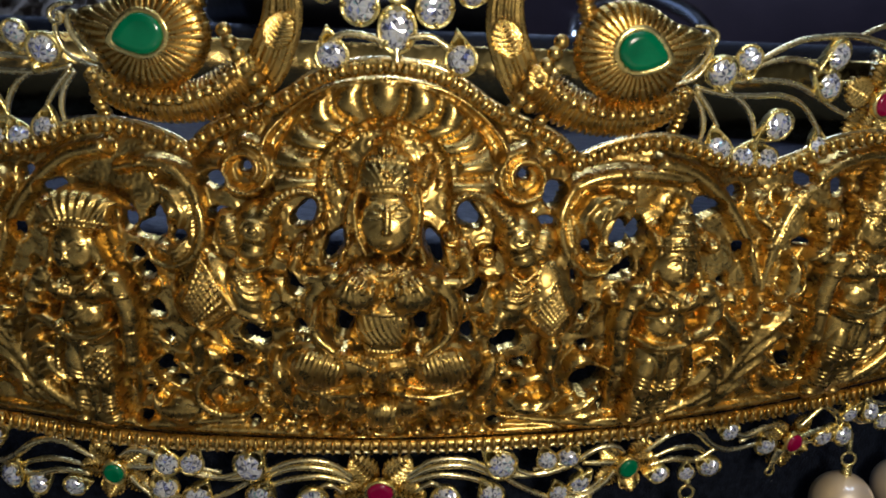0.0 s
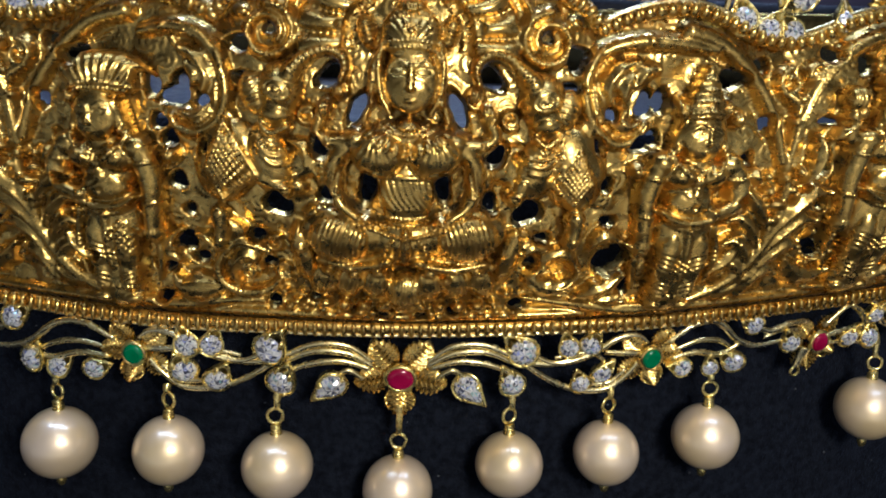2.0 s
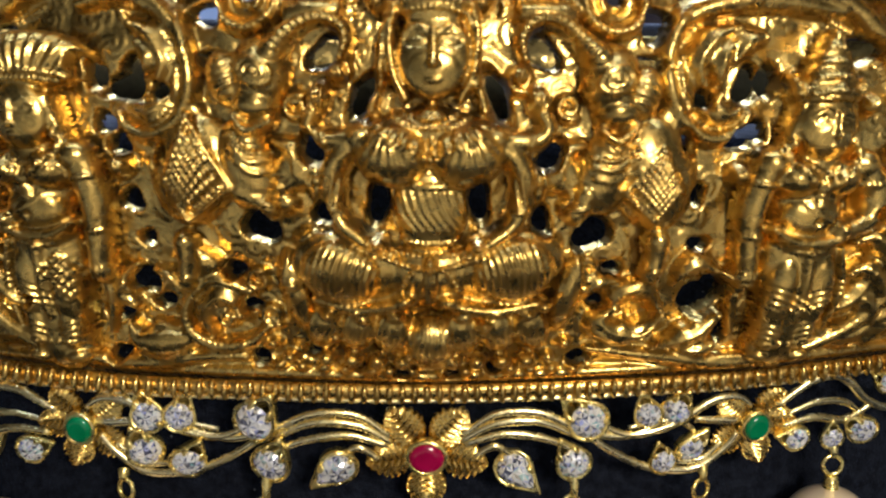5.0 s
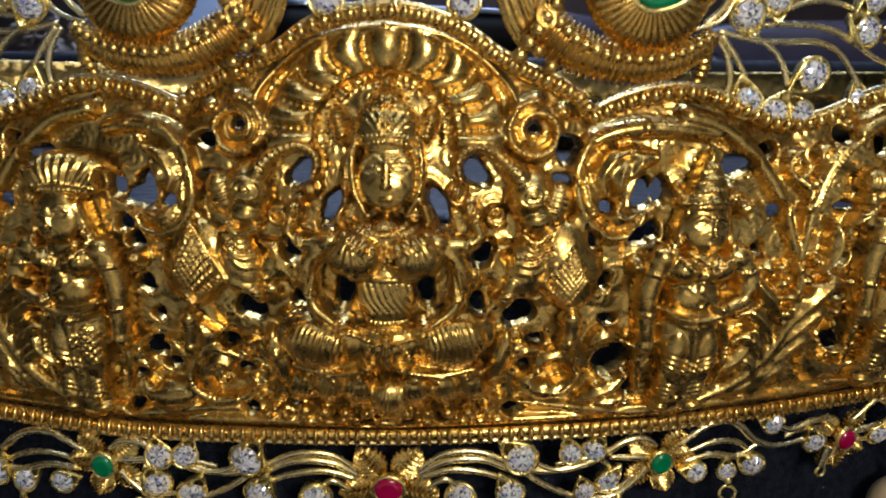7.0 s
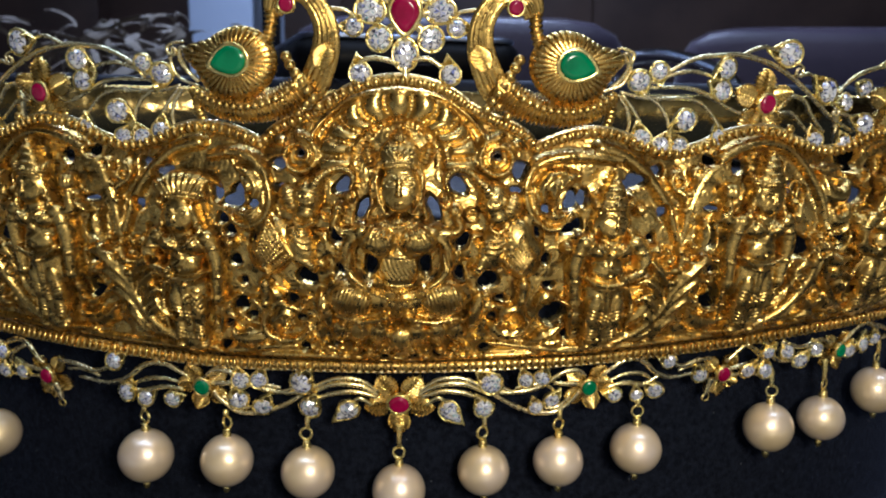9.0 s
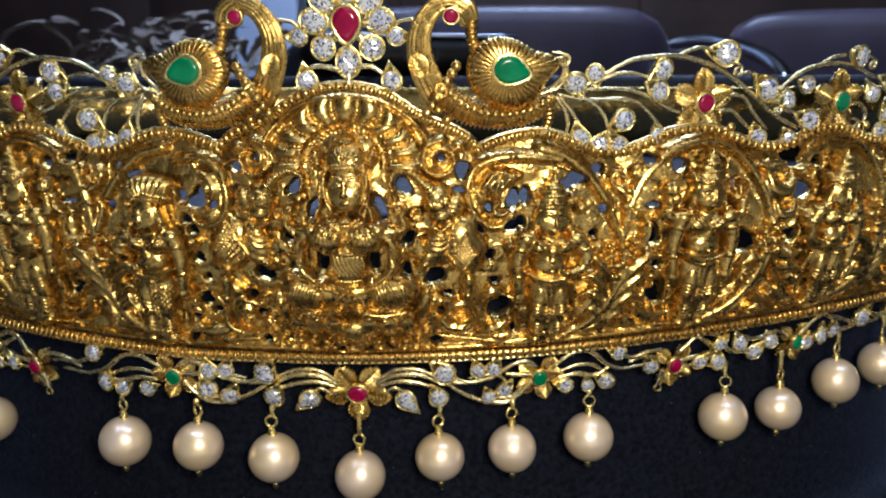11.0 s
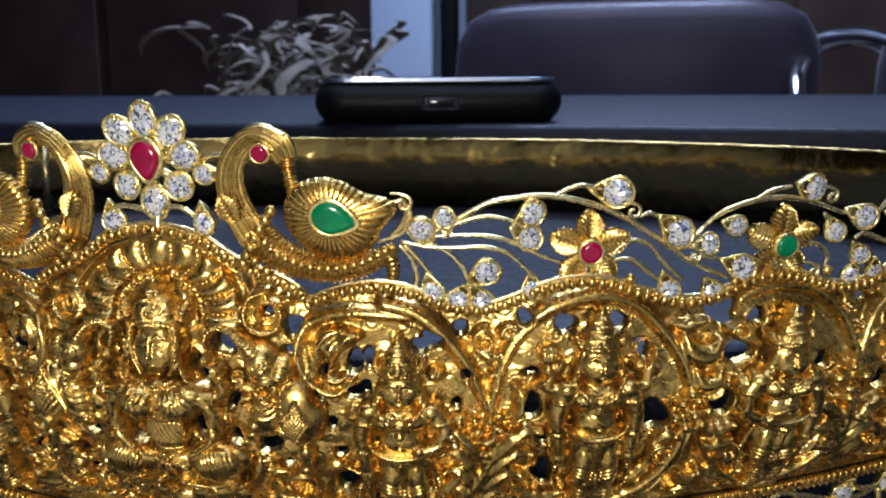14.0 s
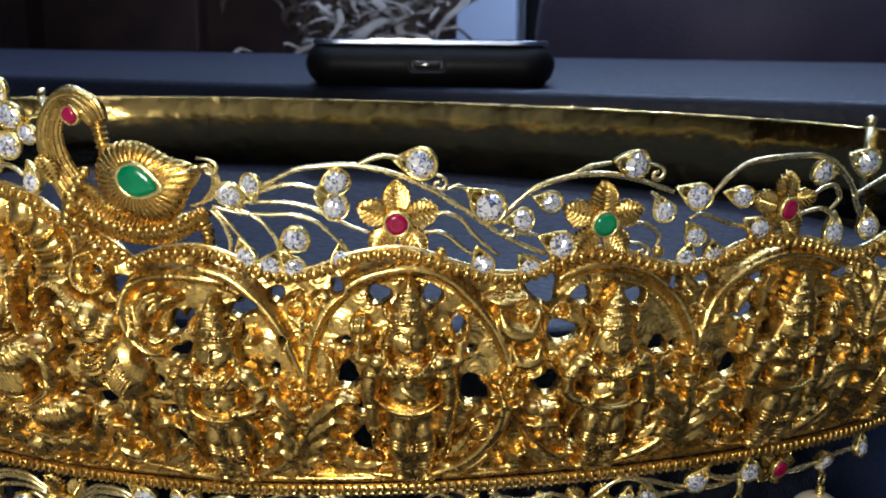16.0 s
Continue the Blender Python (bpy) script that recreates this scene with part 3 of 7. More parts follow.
def display_block():
    """An oval velvet block on which the belt's back band rests; the jewelled front hangs before it."""
    bm = bmesh.new()
    rings = []
    k = 96
    for z, grow in ((0.0, 4.0), (0.010, 2.5), (0.040, 0.0), (BLOCK_TOP - 0.004, 0.0), (BLOCK_TOP - 0.001, -1.2), (BLOCK_TOP, -4.0)):
        ring = []
        for i in range(k):
            a = 2 * math.pi * i / k
            dep = FRONT_DEPTH if math.cos(a) > 0 else BACK_DEPTH
            x, y = (HALF_WIDTH - 9 + grow) * math.sin(a), FRONT_DEPTH - (dep - 9 + grow) * math.cos(a) if dep == FRONT_DEPTH else FRONT_DEPTH - (dep + 3 + grow * 0.3) * math.cos(a)
            c, s = math.cos(BELT_TURN), math.sin(BELT_TURN)
            ring.append(bm.verts.new((BELT_AT.x + 0.001 * (c * x - s * y), BELT_AT.y + 0.001 * (s * x + c * y), z)))
        rings.append(ring)
    for a, b in zip(rings, rings[1:]):
        for i in range(k):
            bm.faces.new((a[i], a[(i + 1) % k], b[(i + 1) % k], b[i]))
    bm.faces.new(rings[-1])
    bm.faces.new(rings[0][::-1])
    bmesh.ops.recalc_face_normals(bm, faces=bm.faces[:])
    for f in bm.faces:
        f.material_index = int(min(v.co.z for v in f.verts) > BLOCK_TOP - 0.0035)
    ob = part("display_block", bm, VELVET, None)
    ob.data.materials.append(TABLE_CLOTH)
    tagged(ob, "oval black velvet display block with a blue cloth top", "display block")


BLOCK_TOP = 0.0735
display_block()


# ---- things behind ----
def mobile_phone():
    turn = 18.7
    at = Matrix.Translation((-0.0185, 0.3000, TABLE_Z)) @ pose(0, 0, 0, 0, 0, turn)
    ob = group("mobile_phone", at.translation, "black mobile phone lying face up on the blue counter", "phone")

    def slab(name, w, l, z0, z1, r, mat, label="", front=0.0, edge=0.0):
        bm = bmesh.new()
        loops = []
        rows = ((z0, edge), (z0 + edge * 0.7, edge * 0.25), (z0 + edge * 1.4, 0), (z1 - edge * 1.4, 0), (z1 - edge * 0.7, edge * 0.25), (z1, edge)) if edge else ((z0, 0), (z1, 0))
        for z, ins in rows:
            loop = []
            for cx, cy, a0 in ((w / 2 - r, l - r, 0), (-w / 2 + r, l - r, 90), (-w / 2 + r, r, 180), (w / 2 - r, r, 270)):
                for i in range(9):
                    a = radians(a0 + i * 11.25)
                    loop.append(bm.verts.new(at @ Vector((cx + (r - ins) * math.cos(a), front + cy + (r - ins) * math.sin(a), z))))
            loops.append(loop)
        for a, b in zip(loops, loops[1:]):
            for i in range(len(a)):
                bm.faces.new((a[i], a[(i + 1) % len(a)], b[(i + 1) % len(a)], b[i]))
        bm.faces.new(loops[-1])
        bm.faces.new(loops[0][::-1])
        return part(name, bm, mat, ob, label, smooth=False)
    body = slab("body", 0.0905, 0.166, 0.0, 0.0155, 0.012, PHONE_BLACK, "matt black rounded case", 0.0, 0.0048)
    slab("screen", 0.080, 0.156, 0.0160, 0.0166, 0.009, PHONE_GLASS, "dark glass screen", 0.004)
    # Pale blue strip painted in for the reflection along the phone's top edge.
    slab("frame", 0.0855, 0.1610, 0.0146, 0.0163, 0.0108, PHONE_EDGE_GLINT, "pale steel-blue metal frame", 0.0022, 0.0003)
    for f in body.data.polygons:
        f.use_smooth = True

    def opening(name, w, h, x, mat, label):
        bm = bevel_box((w, 0.0012, h), h * 0.3, 3)
        bmesh.ops.transform(bm, matrix=at @ pose(x, -0.0002, 0.0078), verts=bm.verts)
        part(name, bm, mat, body, label)
    opening("port_rim", 0.0135, 0.0052, 0.0, PHONE_METAL, "metal rim of the charging port")
    bm = bevel_box((0.0100, 0.0012, 0.0030), 0.0009, 3)
    bmesh.ops.transform(bm, matrix=at @ pose(0, -0.0006, 0.0078), verts=bm.verts)
    part("charging_port", bm, PHONE_GLASS, body, "dark charging port")


mobile_phone()


def office_chair(x, y, turn, label, arms=(-1, 1)):
    at = Matrix.Translation((x, y, 0)) @ pose(0, 0, 0, 0, 0, turn)
    ob = group("office_chair", (x, y, FLOOR_Z), label, "chair", "office chairs")

    def cushion(name, w, h, d, where, tilt=0.0):
        bm = bmesh.new()
        bmesh.ops.create_cube(bm, size=1)
        bmesh.ops.subdivide_edges(bm, edges=bm.edges[:], cuts=9, use_grid_fill=True)
        for v in bm.verts:
            p = v.co * 2
            q = Vector([math.copysign(abs(c) ** 0.92, c) for c in p])
            k = (abs(q.x) ** 7 + abs(q.y) ** 7 + abs(q.z) ** 7) ** (1 / 7)
            q = q / max(k, 1e-4) * max(abs(p.x), abs(p.y), abs(p.z))
            puff = (1 - q.x ** 2) * (1 - q.z ** 2)
            v.co = Vector((q.x * w / 2, q.y * d / 2 * (0.72 + 0.4 * puff), q.z * h / 2))
        bmesh.ops.transform(bm, matrix=at @ pose(*where, tilt), verts=bm.verts)
        return part(name, bm, LEATHER, ob, "padded dark brown leather")
    cushion("backrest", 0.65, 0.62, 0.12, (0, 0, -0.05), 8)
    cushion("seat", 0.58, 0.12, 0.56, (0, -0.26, -0.34))
    for s in arms:
        pts = [(s * 0.29, 0.02, 0.16), (s * 0.34, -0.02, 0.188), (s * 0.40, -0.10, 0.185), (s * 0.45, -0.26, 0.14), (s * 0.44, -0.36, 0.05), (s * 0.38, -0.36, -0.20), (s * 0.30, -0.30, -0.33)]
        path = smooth_path(pts, 6)
        v, f = sweep(path, 0.014, seg=12)
        v = [at @ Vector(p) for p in v]
        solid("armrest", v, f, STEEL, ob, "curved chrome armrest")
    bm = bmesh.new()
    bmesh.ops.create_cone(bm, cap_ends=True, segments=20, radius1=0.03, radius2=0.025, depth=0.22)
    bmesh.ops.transform(bm, matrix=at @ pose(0, -0.24, -0.50), verts=bm.verts)
    part("column", bm, STEEL, ob)
    for i in range(5):
        bm = bevel_box((0.28, 0.05, 0.035), 0.01, 2)
        bmesh.ops.transform(bm, matrix=at @ pose(0, -0.24, -0.615) @ pose(0, 0, 0, 0, 0, i * 72) @ pose(0.15, 0, 0), verts=bm.verts)
        part("foot", bm, STEEL, ob)
        bm = bmesh.new()
        bmesh.ops.create_cone(bm, cap_ends=True, segments=16, radius1=0.025, radius2=0.025, depth=0.03)
        bmesh.ops.transform(bm, matrix=at @ pose(0, -0.24, -0.655) @ pose(0, 0, 0, 0, 0, i * 72) @ pose(0.28, 0, 0, 90), verts=bm.verts)
        part("castor", bm, PHONE_BLACK, ob)


office_chair(-0.05, 1.72, 2, "padded dark brown leather office chair with a curved chrome arm", (1,))
office_chair(0.72, 1.85, -8, "padded dark leather chair with chrome arms, behind the counter")


def dried_plant():
    """A clump of pale dried leaves in a pot on the floor behind the counter."""
    rnd = random.Random(5)
    base = Vector((-0.53, 1.30, 0.13))
    ob = group("dried_plant", (base.x, base.y, FLOOR_Z), "clump of pale grey-beige dried leaves in a clay pot", "plant")
    bm = bmesh.new()
    bmesh.ops.create_cone(bm, cap_ends=True, segments=32, radius1=0.12, radius2=0.20, depth=0.70)
    bmesh.ops.translate(bm, vec=(base.x, base.y, FLOOR_Z + 0.35), verts=bm.verts)
    part("pot", bm, POT, ob, "tall brown clay pot")
    for i in range(298):
        a, up = rnd.uniform(0, 2 * math.pi), rnd.uniform(-0.1, 1.15)
        length, wide = rnd.uniform(0.03, 0.075), rnd.uniform(0.006, 0.015)
        start = base + Vector((rnd.gauss(0, 0.075), rnd.uniform(-0.08, 0.08), rnd.uniform(-0.14, 0.08)))
        way = Vector((math.cos(a) * math.cos(up), math.sin(a) * math.cos(up), math.sin(up)))
        side = way.cross(Vector((0, 0, 1))).normalized()
        nrm = side.cross(way)
        bm = bmesh.new()
        rows = []
        for k in range(7):
            t = k / 6
            w = wide * math.sin(math.pi * min(1, 0.12 + 0.88 * t)) ** 0.8 * (1 - 0.25 * t) + 0.0006
            c = start + way * length * t + Vector((0, 0, -0.07 * t * t * math.cos(up))) + side * 0.02 * math.sin(5 * t + i)
            rows.append([bm.verts.new(c - side * w), bm.verts.new(c + nrm * w * 0.35), bm.verts.new(c + side * w)])
        for p, q in zip(rows, rows[1:]):
            for j in range(2):
                bm.faces.new((p[j], p[j + 1], q[j + 1], q[j]))
        part("leaf", bm, DRY_LEAF, ob)


dried_plant()


def pale_cabinet():
    ob = group("pale_cabinet", (-0.64, 2.2, FLOOR_Z), "tall pale blue-white cabinet standing at the back of the shop", "cabinet")
    box("body", (0.15, 0.35, 2.0), (-0.615, 2.25, FLOOR_Z + 1.0), WHITE_PANEL, ob, "", 0.006)
    box("side_post", (0.035, 0.05, 2.0), (-0.50, 2.1, FLOOR_Z + 1.0), PHONE_BLACK, ob, "black metal post", 0.004)
    glass = group("wall_showcase", (-1.35, 2.9, 0.60), "small wall showcase with teal glass fronts", "showcase")
    for i in range(4):
        box("pane", (0.30, 0.02, 0.16), (-1.95 + 0.36 * i, 2.955, 0.68), TEAL_GLASS, glass, "teal glass pane", 0.003)
    box("frame", (1.56, 0.012, 0.22), (-1.41, 2.970, 0.68), WOOD_DARK, glass, "dark wood frame", 0.003)


pale_cabinet()

# ---- the belt ----
belt = group("waist_belt", BELT_AT, "ornate gold waist belt with relief figures, peacocks, gems and hanging pearls", "belt")


def mirrored(points, s):
    return [(s * a, b) for a, b in points]


# openings close to the seated figure, then those farther out: place, half sizes, tilt
SEAT_HOLES = ((-4.3, 26.1, 0.85, 1.95, -8), (4.4, 26.4, 0.85, 1.85, 6), (-5.5, 35.7, 0.80, 2.0, -28), (5.8, 35.8, 0.75, 2.3, 22), (-8.8, 39.2, 1.0, 1.55, -42), (9.5, 39.5, 1.05, 1.55, 42),
              (-9.9, 30.9, 0.75, 1.4, 22), (10.5, 30.5, 0.75, 1.4, -32), (-9.2, 25.1, 0.90, 1.0, 0), (10.0, 24.6, 0.70, 1.2, 12))
FLANK_HOLES = ((-15.1, 23.7, 1.65, 1.45, -35), (14.8, 23.5, 1.75, 1.45, 35), (-18.1, 19.3, 0.75, 0.65, 0), (17.1, 20.1, 0.8, 0.5, 0), (-16.8, 15.8, 0.75, 0.5, -10), (16.0, 16.7, 0.6, 0.42, 0),
               (-16.5, 10.0, 0.75, 0.7, 0), (15.0, 10.3, 0.95, 0.65, 0), (-11.0, 10.9, 0.85, 0.5, 0), (-6.9, 9.2, 0.5, 0.32, 0), (-2.5, 8.4, 0.6, 0.4, 0), (2.4, 8.5, 0.6, 0.4, 0), (6.5, 9.1, 0.6, 0.42, 0),
               (9.9, 10.3, 0.6, 0.5, 0), (-19.4, 42.5, 1.3, 0.8, 0), (19.2, 41.8, 0.9, 1.1, 0), (-23.6, 30.1, 0.5, 1.0, -24), (22.6, 31.7, 0.5, 1.05, 24), (-25.6, 15.7, 0.9, 0.65, 0), (26.0, 17.0, 1.9, 1.35, 20),
               (-30.8, 9.9, 0.75, 0.65, 0), (29.4, 12.9, 0.7, 1.2, -22), (-30.7, 14.3, 1.15, 0.85, 0), (-26.3, 22.1, 0.7, 0.7, 0), (-27.5, 25.8, 1.1, 1.0, 0), (24.2, 27.1, 0.75, 0.95, 0), (25.2, 22.3, 0.85, 0.6, 0),
               (-32.0, 23.0, 0.42, 1.1, 0), (-28.1, 31.1, 0.8, 0.95, 20), (27.8, 32.3, 1.25, 0.95, 0), (28.1, 37.0, 1.05, 1.6, -10), (23.8, 35.7, 0.55, 0.65, 0), (-23.6, 35.8, 0.75, 0.75, 0), (-27.3, 36.2, 1.9, 1.15, 8),
               (-26.4, 37.7, 0.85, 1.3, 0), (37.4, 39.5, 1.2, 0.95, 0), (20.9, 12.8, 0.3, 0.3, 0))


# -- repousse sheet: the centre --
def centre_forms(r):
    # fluted hood behind the head, a double beaded line inside it
    r.gadroons(0.0, 43.6, 6.5, 11.1, 1.12, 1.0, 11, radians(106), 2.3)
    for rad in (5.5, 6.2):
        r.beads([(1.12 * rad * math.sin(x), 43.6 + rad * math.cos(x)) for x in np.linspace(-1.75, 1.75, 21)], 0.8, 0.36, 0.32, 2)
    for k in range(12):
        x = -1.66 + 3.32 * k / 11
        r.raise_by(1.12 * 6.0 * math.sin(x), 43.6 + 6.0 * math.cos(x), 0.45, 0.8, 0.3, -math.degrees(x))
    # punched dimples between the hood and the crown
    for a, b in ((-4.0, 48.5), (4.0, 48.5), (-1.4, 49.7), (0.5, 49.9), (-7.4, 45.0), (7.8, 45.1)):
        r.raise_by(a, b, 0.75, 0.7, -0.8)
    # inner moulding under the arch
    for s in (-1, 1):
        path = [(0, 54.9), (4.4, 54.3), (7.9, 53.0), (11.2, 50.5), (13.4, 47.6), (13.4, 45.0)]
        r.tube(mirrored(path, s), (0.55, 0.55, 0.6, 0.5), 0.9)
        r.ridge(mirrored(path, s), 0.30, 0.22)
        # small round scroll at the shoulder of the arch
        r.scroll(s * 15.8, 44.0, 3.3, 1.5, 1.35, 90, s, 0.95, 1.3, True)
        r.blob(s * 18.9, 46.2, 1.2, 0.9, 0.6)
        # garlands and leaves beside the throne
        r.leaf(mirrored([(13.2, 31.6), (11.6, 30.8), (11.2, 28.6), (12.8, 27.2)], s), 1.1, 1.2)
        r.leaf(mirrored([(20.8, 40.0), (21.8, 37), (21.0, 33), (21.8, 29.5)], s), 1.3, 0.9)
        r.blob(s * 12.2, 29.0, 1.6, 2.2, 0.9, 20 * s)
        r.blob(s * 8.9, 27.6, 1.5, 2.2, 1.6, -8 * s)
        r.ribs(s * 8.9, 27.6, 1.5, 2.2, 0, 0.75, 0.17)
        r.blob(s * 12.6, 26.0, 1.5, 1.2, 0.9)
        r.blob(s * 10.6, 22.6, 1.5, 1.2, 1.2)
        for k in range(7):
            r.blob(s * (1.6 + 2.15 * k), 8.6 + 0.12 * k, 0.85, 0.75, 0.9)
    # broad plain moulding along the foot of both niches
    r.tube([(-15.7, 9.9), (-20.7, 10.2), (-28.3, 9.1), (-35.8, 9.9), (-42.4, 11.9)], (0.5, 0.9, 1.2, 1.1, 0.9), (0.7, 1.1, 1.5, 1.5, 1.4))
    r.tube([(15.5, 11.6), (22.5, 10.5), (30.5, 9.5), (38.1, 10.9), (43.3, 14.0), (44.6, 17.1)], (0.5, 0.9, 1.1, 1.1, 1.0, 0.8), (0.7, 1.2, 1.6, 1.8, 1.8, 1.6))
    r.beads([(-21.3, 9.7), (-18.4, 10.5), (-15.9, 12.1)], 0.55, 0.25, 0.25)
    # big comma scroll under one elephant, its edge in beads, a curled leaf within
    r.tube([(-21.0, 18.1), (-22.9, 15.4), (-22.6, 12.8), (-20.0, 11.4), (-16.8, 12.0), (-15.0, 13.7)], (0.5, 0.8, 0.95, 1.0, 0.9, 0.5), (1.4, 1.9, 2.2, 2.4, 2.3, 1.5))
    r.beads([(-21.3, 17.2), (-22.6, 15.2), (-22.2, 13.2), (-20.0, 12.0), (-17.5, 12.2), (-15.6, 13.3)], 0.55, 0.27, 0.30)
    r.leaf([(-20.6, 12.8), (-21.1, 14.7), (-19.6, 16.6), (-18.0, 16.2), (-17.6, 14.8)], 1.15, 2.3)
    r.scroll(-18.9, 14.4, 0.9, 0.3, 1.1, 90, 1, 0.5, 2.3)
    r.leaf([(-21.7, 16.9), (-20.1, 18.3), (-18.3, 17.9), (-16.5, 17.2)], 0.9, 1.3)
    # plain drop with a raised rim beside it
    r.leaf([(-28.7, 13.3), (-27.9, 11.9), (-25.6, 11.6), (-22.4, 12.2)], 1.9, 2.9, False)
    r.tube([(-25.3, 19.1), (-24.0, 18.7), (-22.9, 17.4)], (0.6, 0.9, 0.7), (1.6, 2.6, 2.4))
    r.leaf([(-27.2, 19.5), (-28.6, 17.7), (-29.5, 16.5), (-28.2, 15.4)], 1.2, 1.6)
    r.leaf([(-21.0, 21.5), (-20.4, 19.9), (-21.2, 18.4)], 1.1, 1.4)
    # the other side: a swirl like a lotus bud, two long leaves
    r.leaf([(22.0, 15.6), (20.2, 13.6), (17.7, 13.5), (16.1, 14.7), (17.3, 16.1)], 1.25, 2.9)
    r.leaf([(16.3, 15.3), (17.9, 17.7), (20.0, 18.0), (21.6, 16.2)], 1.0, 2.0)
    r.ridge([(15.8, 13.5), (18.6, 12.8), (21.2, 14.0), (22.3, 16.2)], 0.35, 0.35)
    r.leaf([(22.5, 12.0), (24.6, 12.7), (26.4, 13.6), (27.8, 15.1)], 1.3, 2.6)
    r.leaf([(24.7, 11.3), (27.0, 11.3), (28.8, 12.2)], 0.9, 1.9)
    r.leaf([(23.1, 18.8), (23.7, 19.9), (25.0, 20.5), (26.8, 19.9)], 1.0, 1.7)
    r.tube([(26.5, 19.9), (28.6, 19.0), (30.3, 18.1)], (0.5, 0.8, 0.5), (1.6, 2.4, 2.2))
    r.leaf([(14.4, 17.8), (15.6, 18.6), (17.2, 18.9)], 0.8, 1.3)
    # upright smooth petals at both ends of the lotus
    for a, b, tilt in ((-12.1, 17.4, 10), (12.9, 17.8, -10)):
        r.blob(a, b, 1.5, 4.4, 2.2, tilt)
        r.ridge([(a - 0.9, b - 3.4), (a - 1.2, b), (a - 0.4, b + 3.6)], 0.3, 0.25)
        r.ridge([(a + 0.9, b - 3.4), (a + 1.2, b), (a + 0.4, b + 3.6)], 0.3, 0.25)
    for a, b in ((-14.9, 11.8), (-13.4, 10.3), (-9.6, 10.1), (-5.3, 8.9), (8.2, 9.3), (11.7, 10.7), (13.2, 12.3), (-8.8, 12.7), (9.3, 13.0)):
        r.blob(a, b, 0.9, 0.75, 1.5)
    # small flowers and curls in the gaps
    for a, b, q in ((-15.6, 18.4, 1), (-14.6, 14.9, -1), (14.6, 20.0, -1), (-7.3, 37.9, 1), (7.7, 37.2, -1), (-11.1, 34.5, 1), (11.8, 34.9, -1), (-9.4, 28.2, 1), (9.0, 28.0, -1), (-12.9, 27.6, 1), (13.2, 27.5, -1)):
        r.scroll(a, b, 1.15, 0.45, 1.2, 60 * q, q, 0.45, 1.2)
    rnd = random.Random(11)
    for k in range(26):
        a, b = rnd.uniform(-22, 22), rnd.uniform(9, 44)
        if abs(a) > 6 or b < 14:
            r.raise_by(a, b, rnd.uniform(0.5, 1.2), rnd.uniform(0.3, 0.6), rnd.uniform(0.2, 0.45), rnd.uniform(0, 180))


def centre_holes(r):
    for hole in SEAT_HOLES + FLANK_HOLES:
        r.pierce(*hole)
    for s in (-1, 1):
        for hole in ((15.8, 44.3, 0.55, 0.5, 0), (19.4, 42.6, 1.1, 0.9, 0), (18.8, 38.6, 0.9, 0.7, 0)):
            r.pierce(s * hole[0], hole[1], hole[2], hole[3], s * hole[4])


# -- the side sheets: niches, plants and acanthus scrolls --
NICHES = (34.5, 62.0, 90.0, 117.5, 143.0)


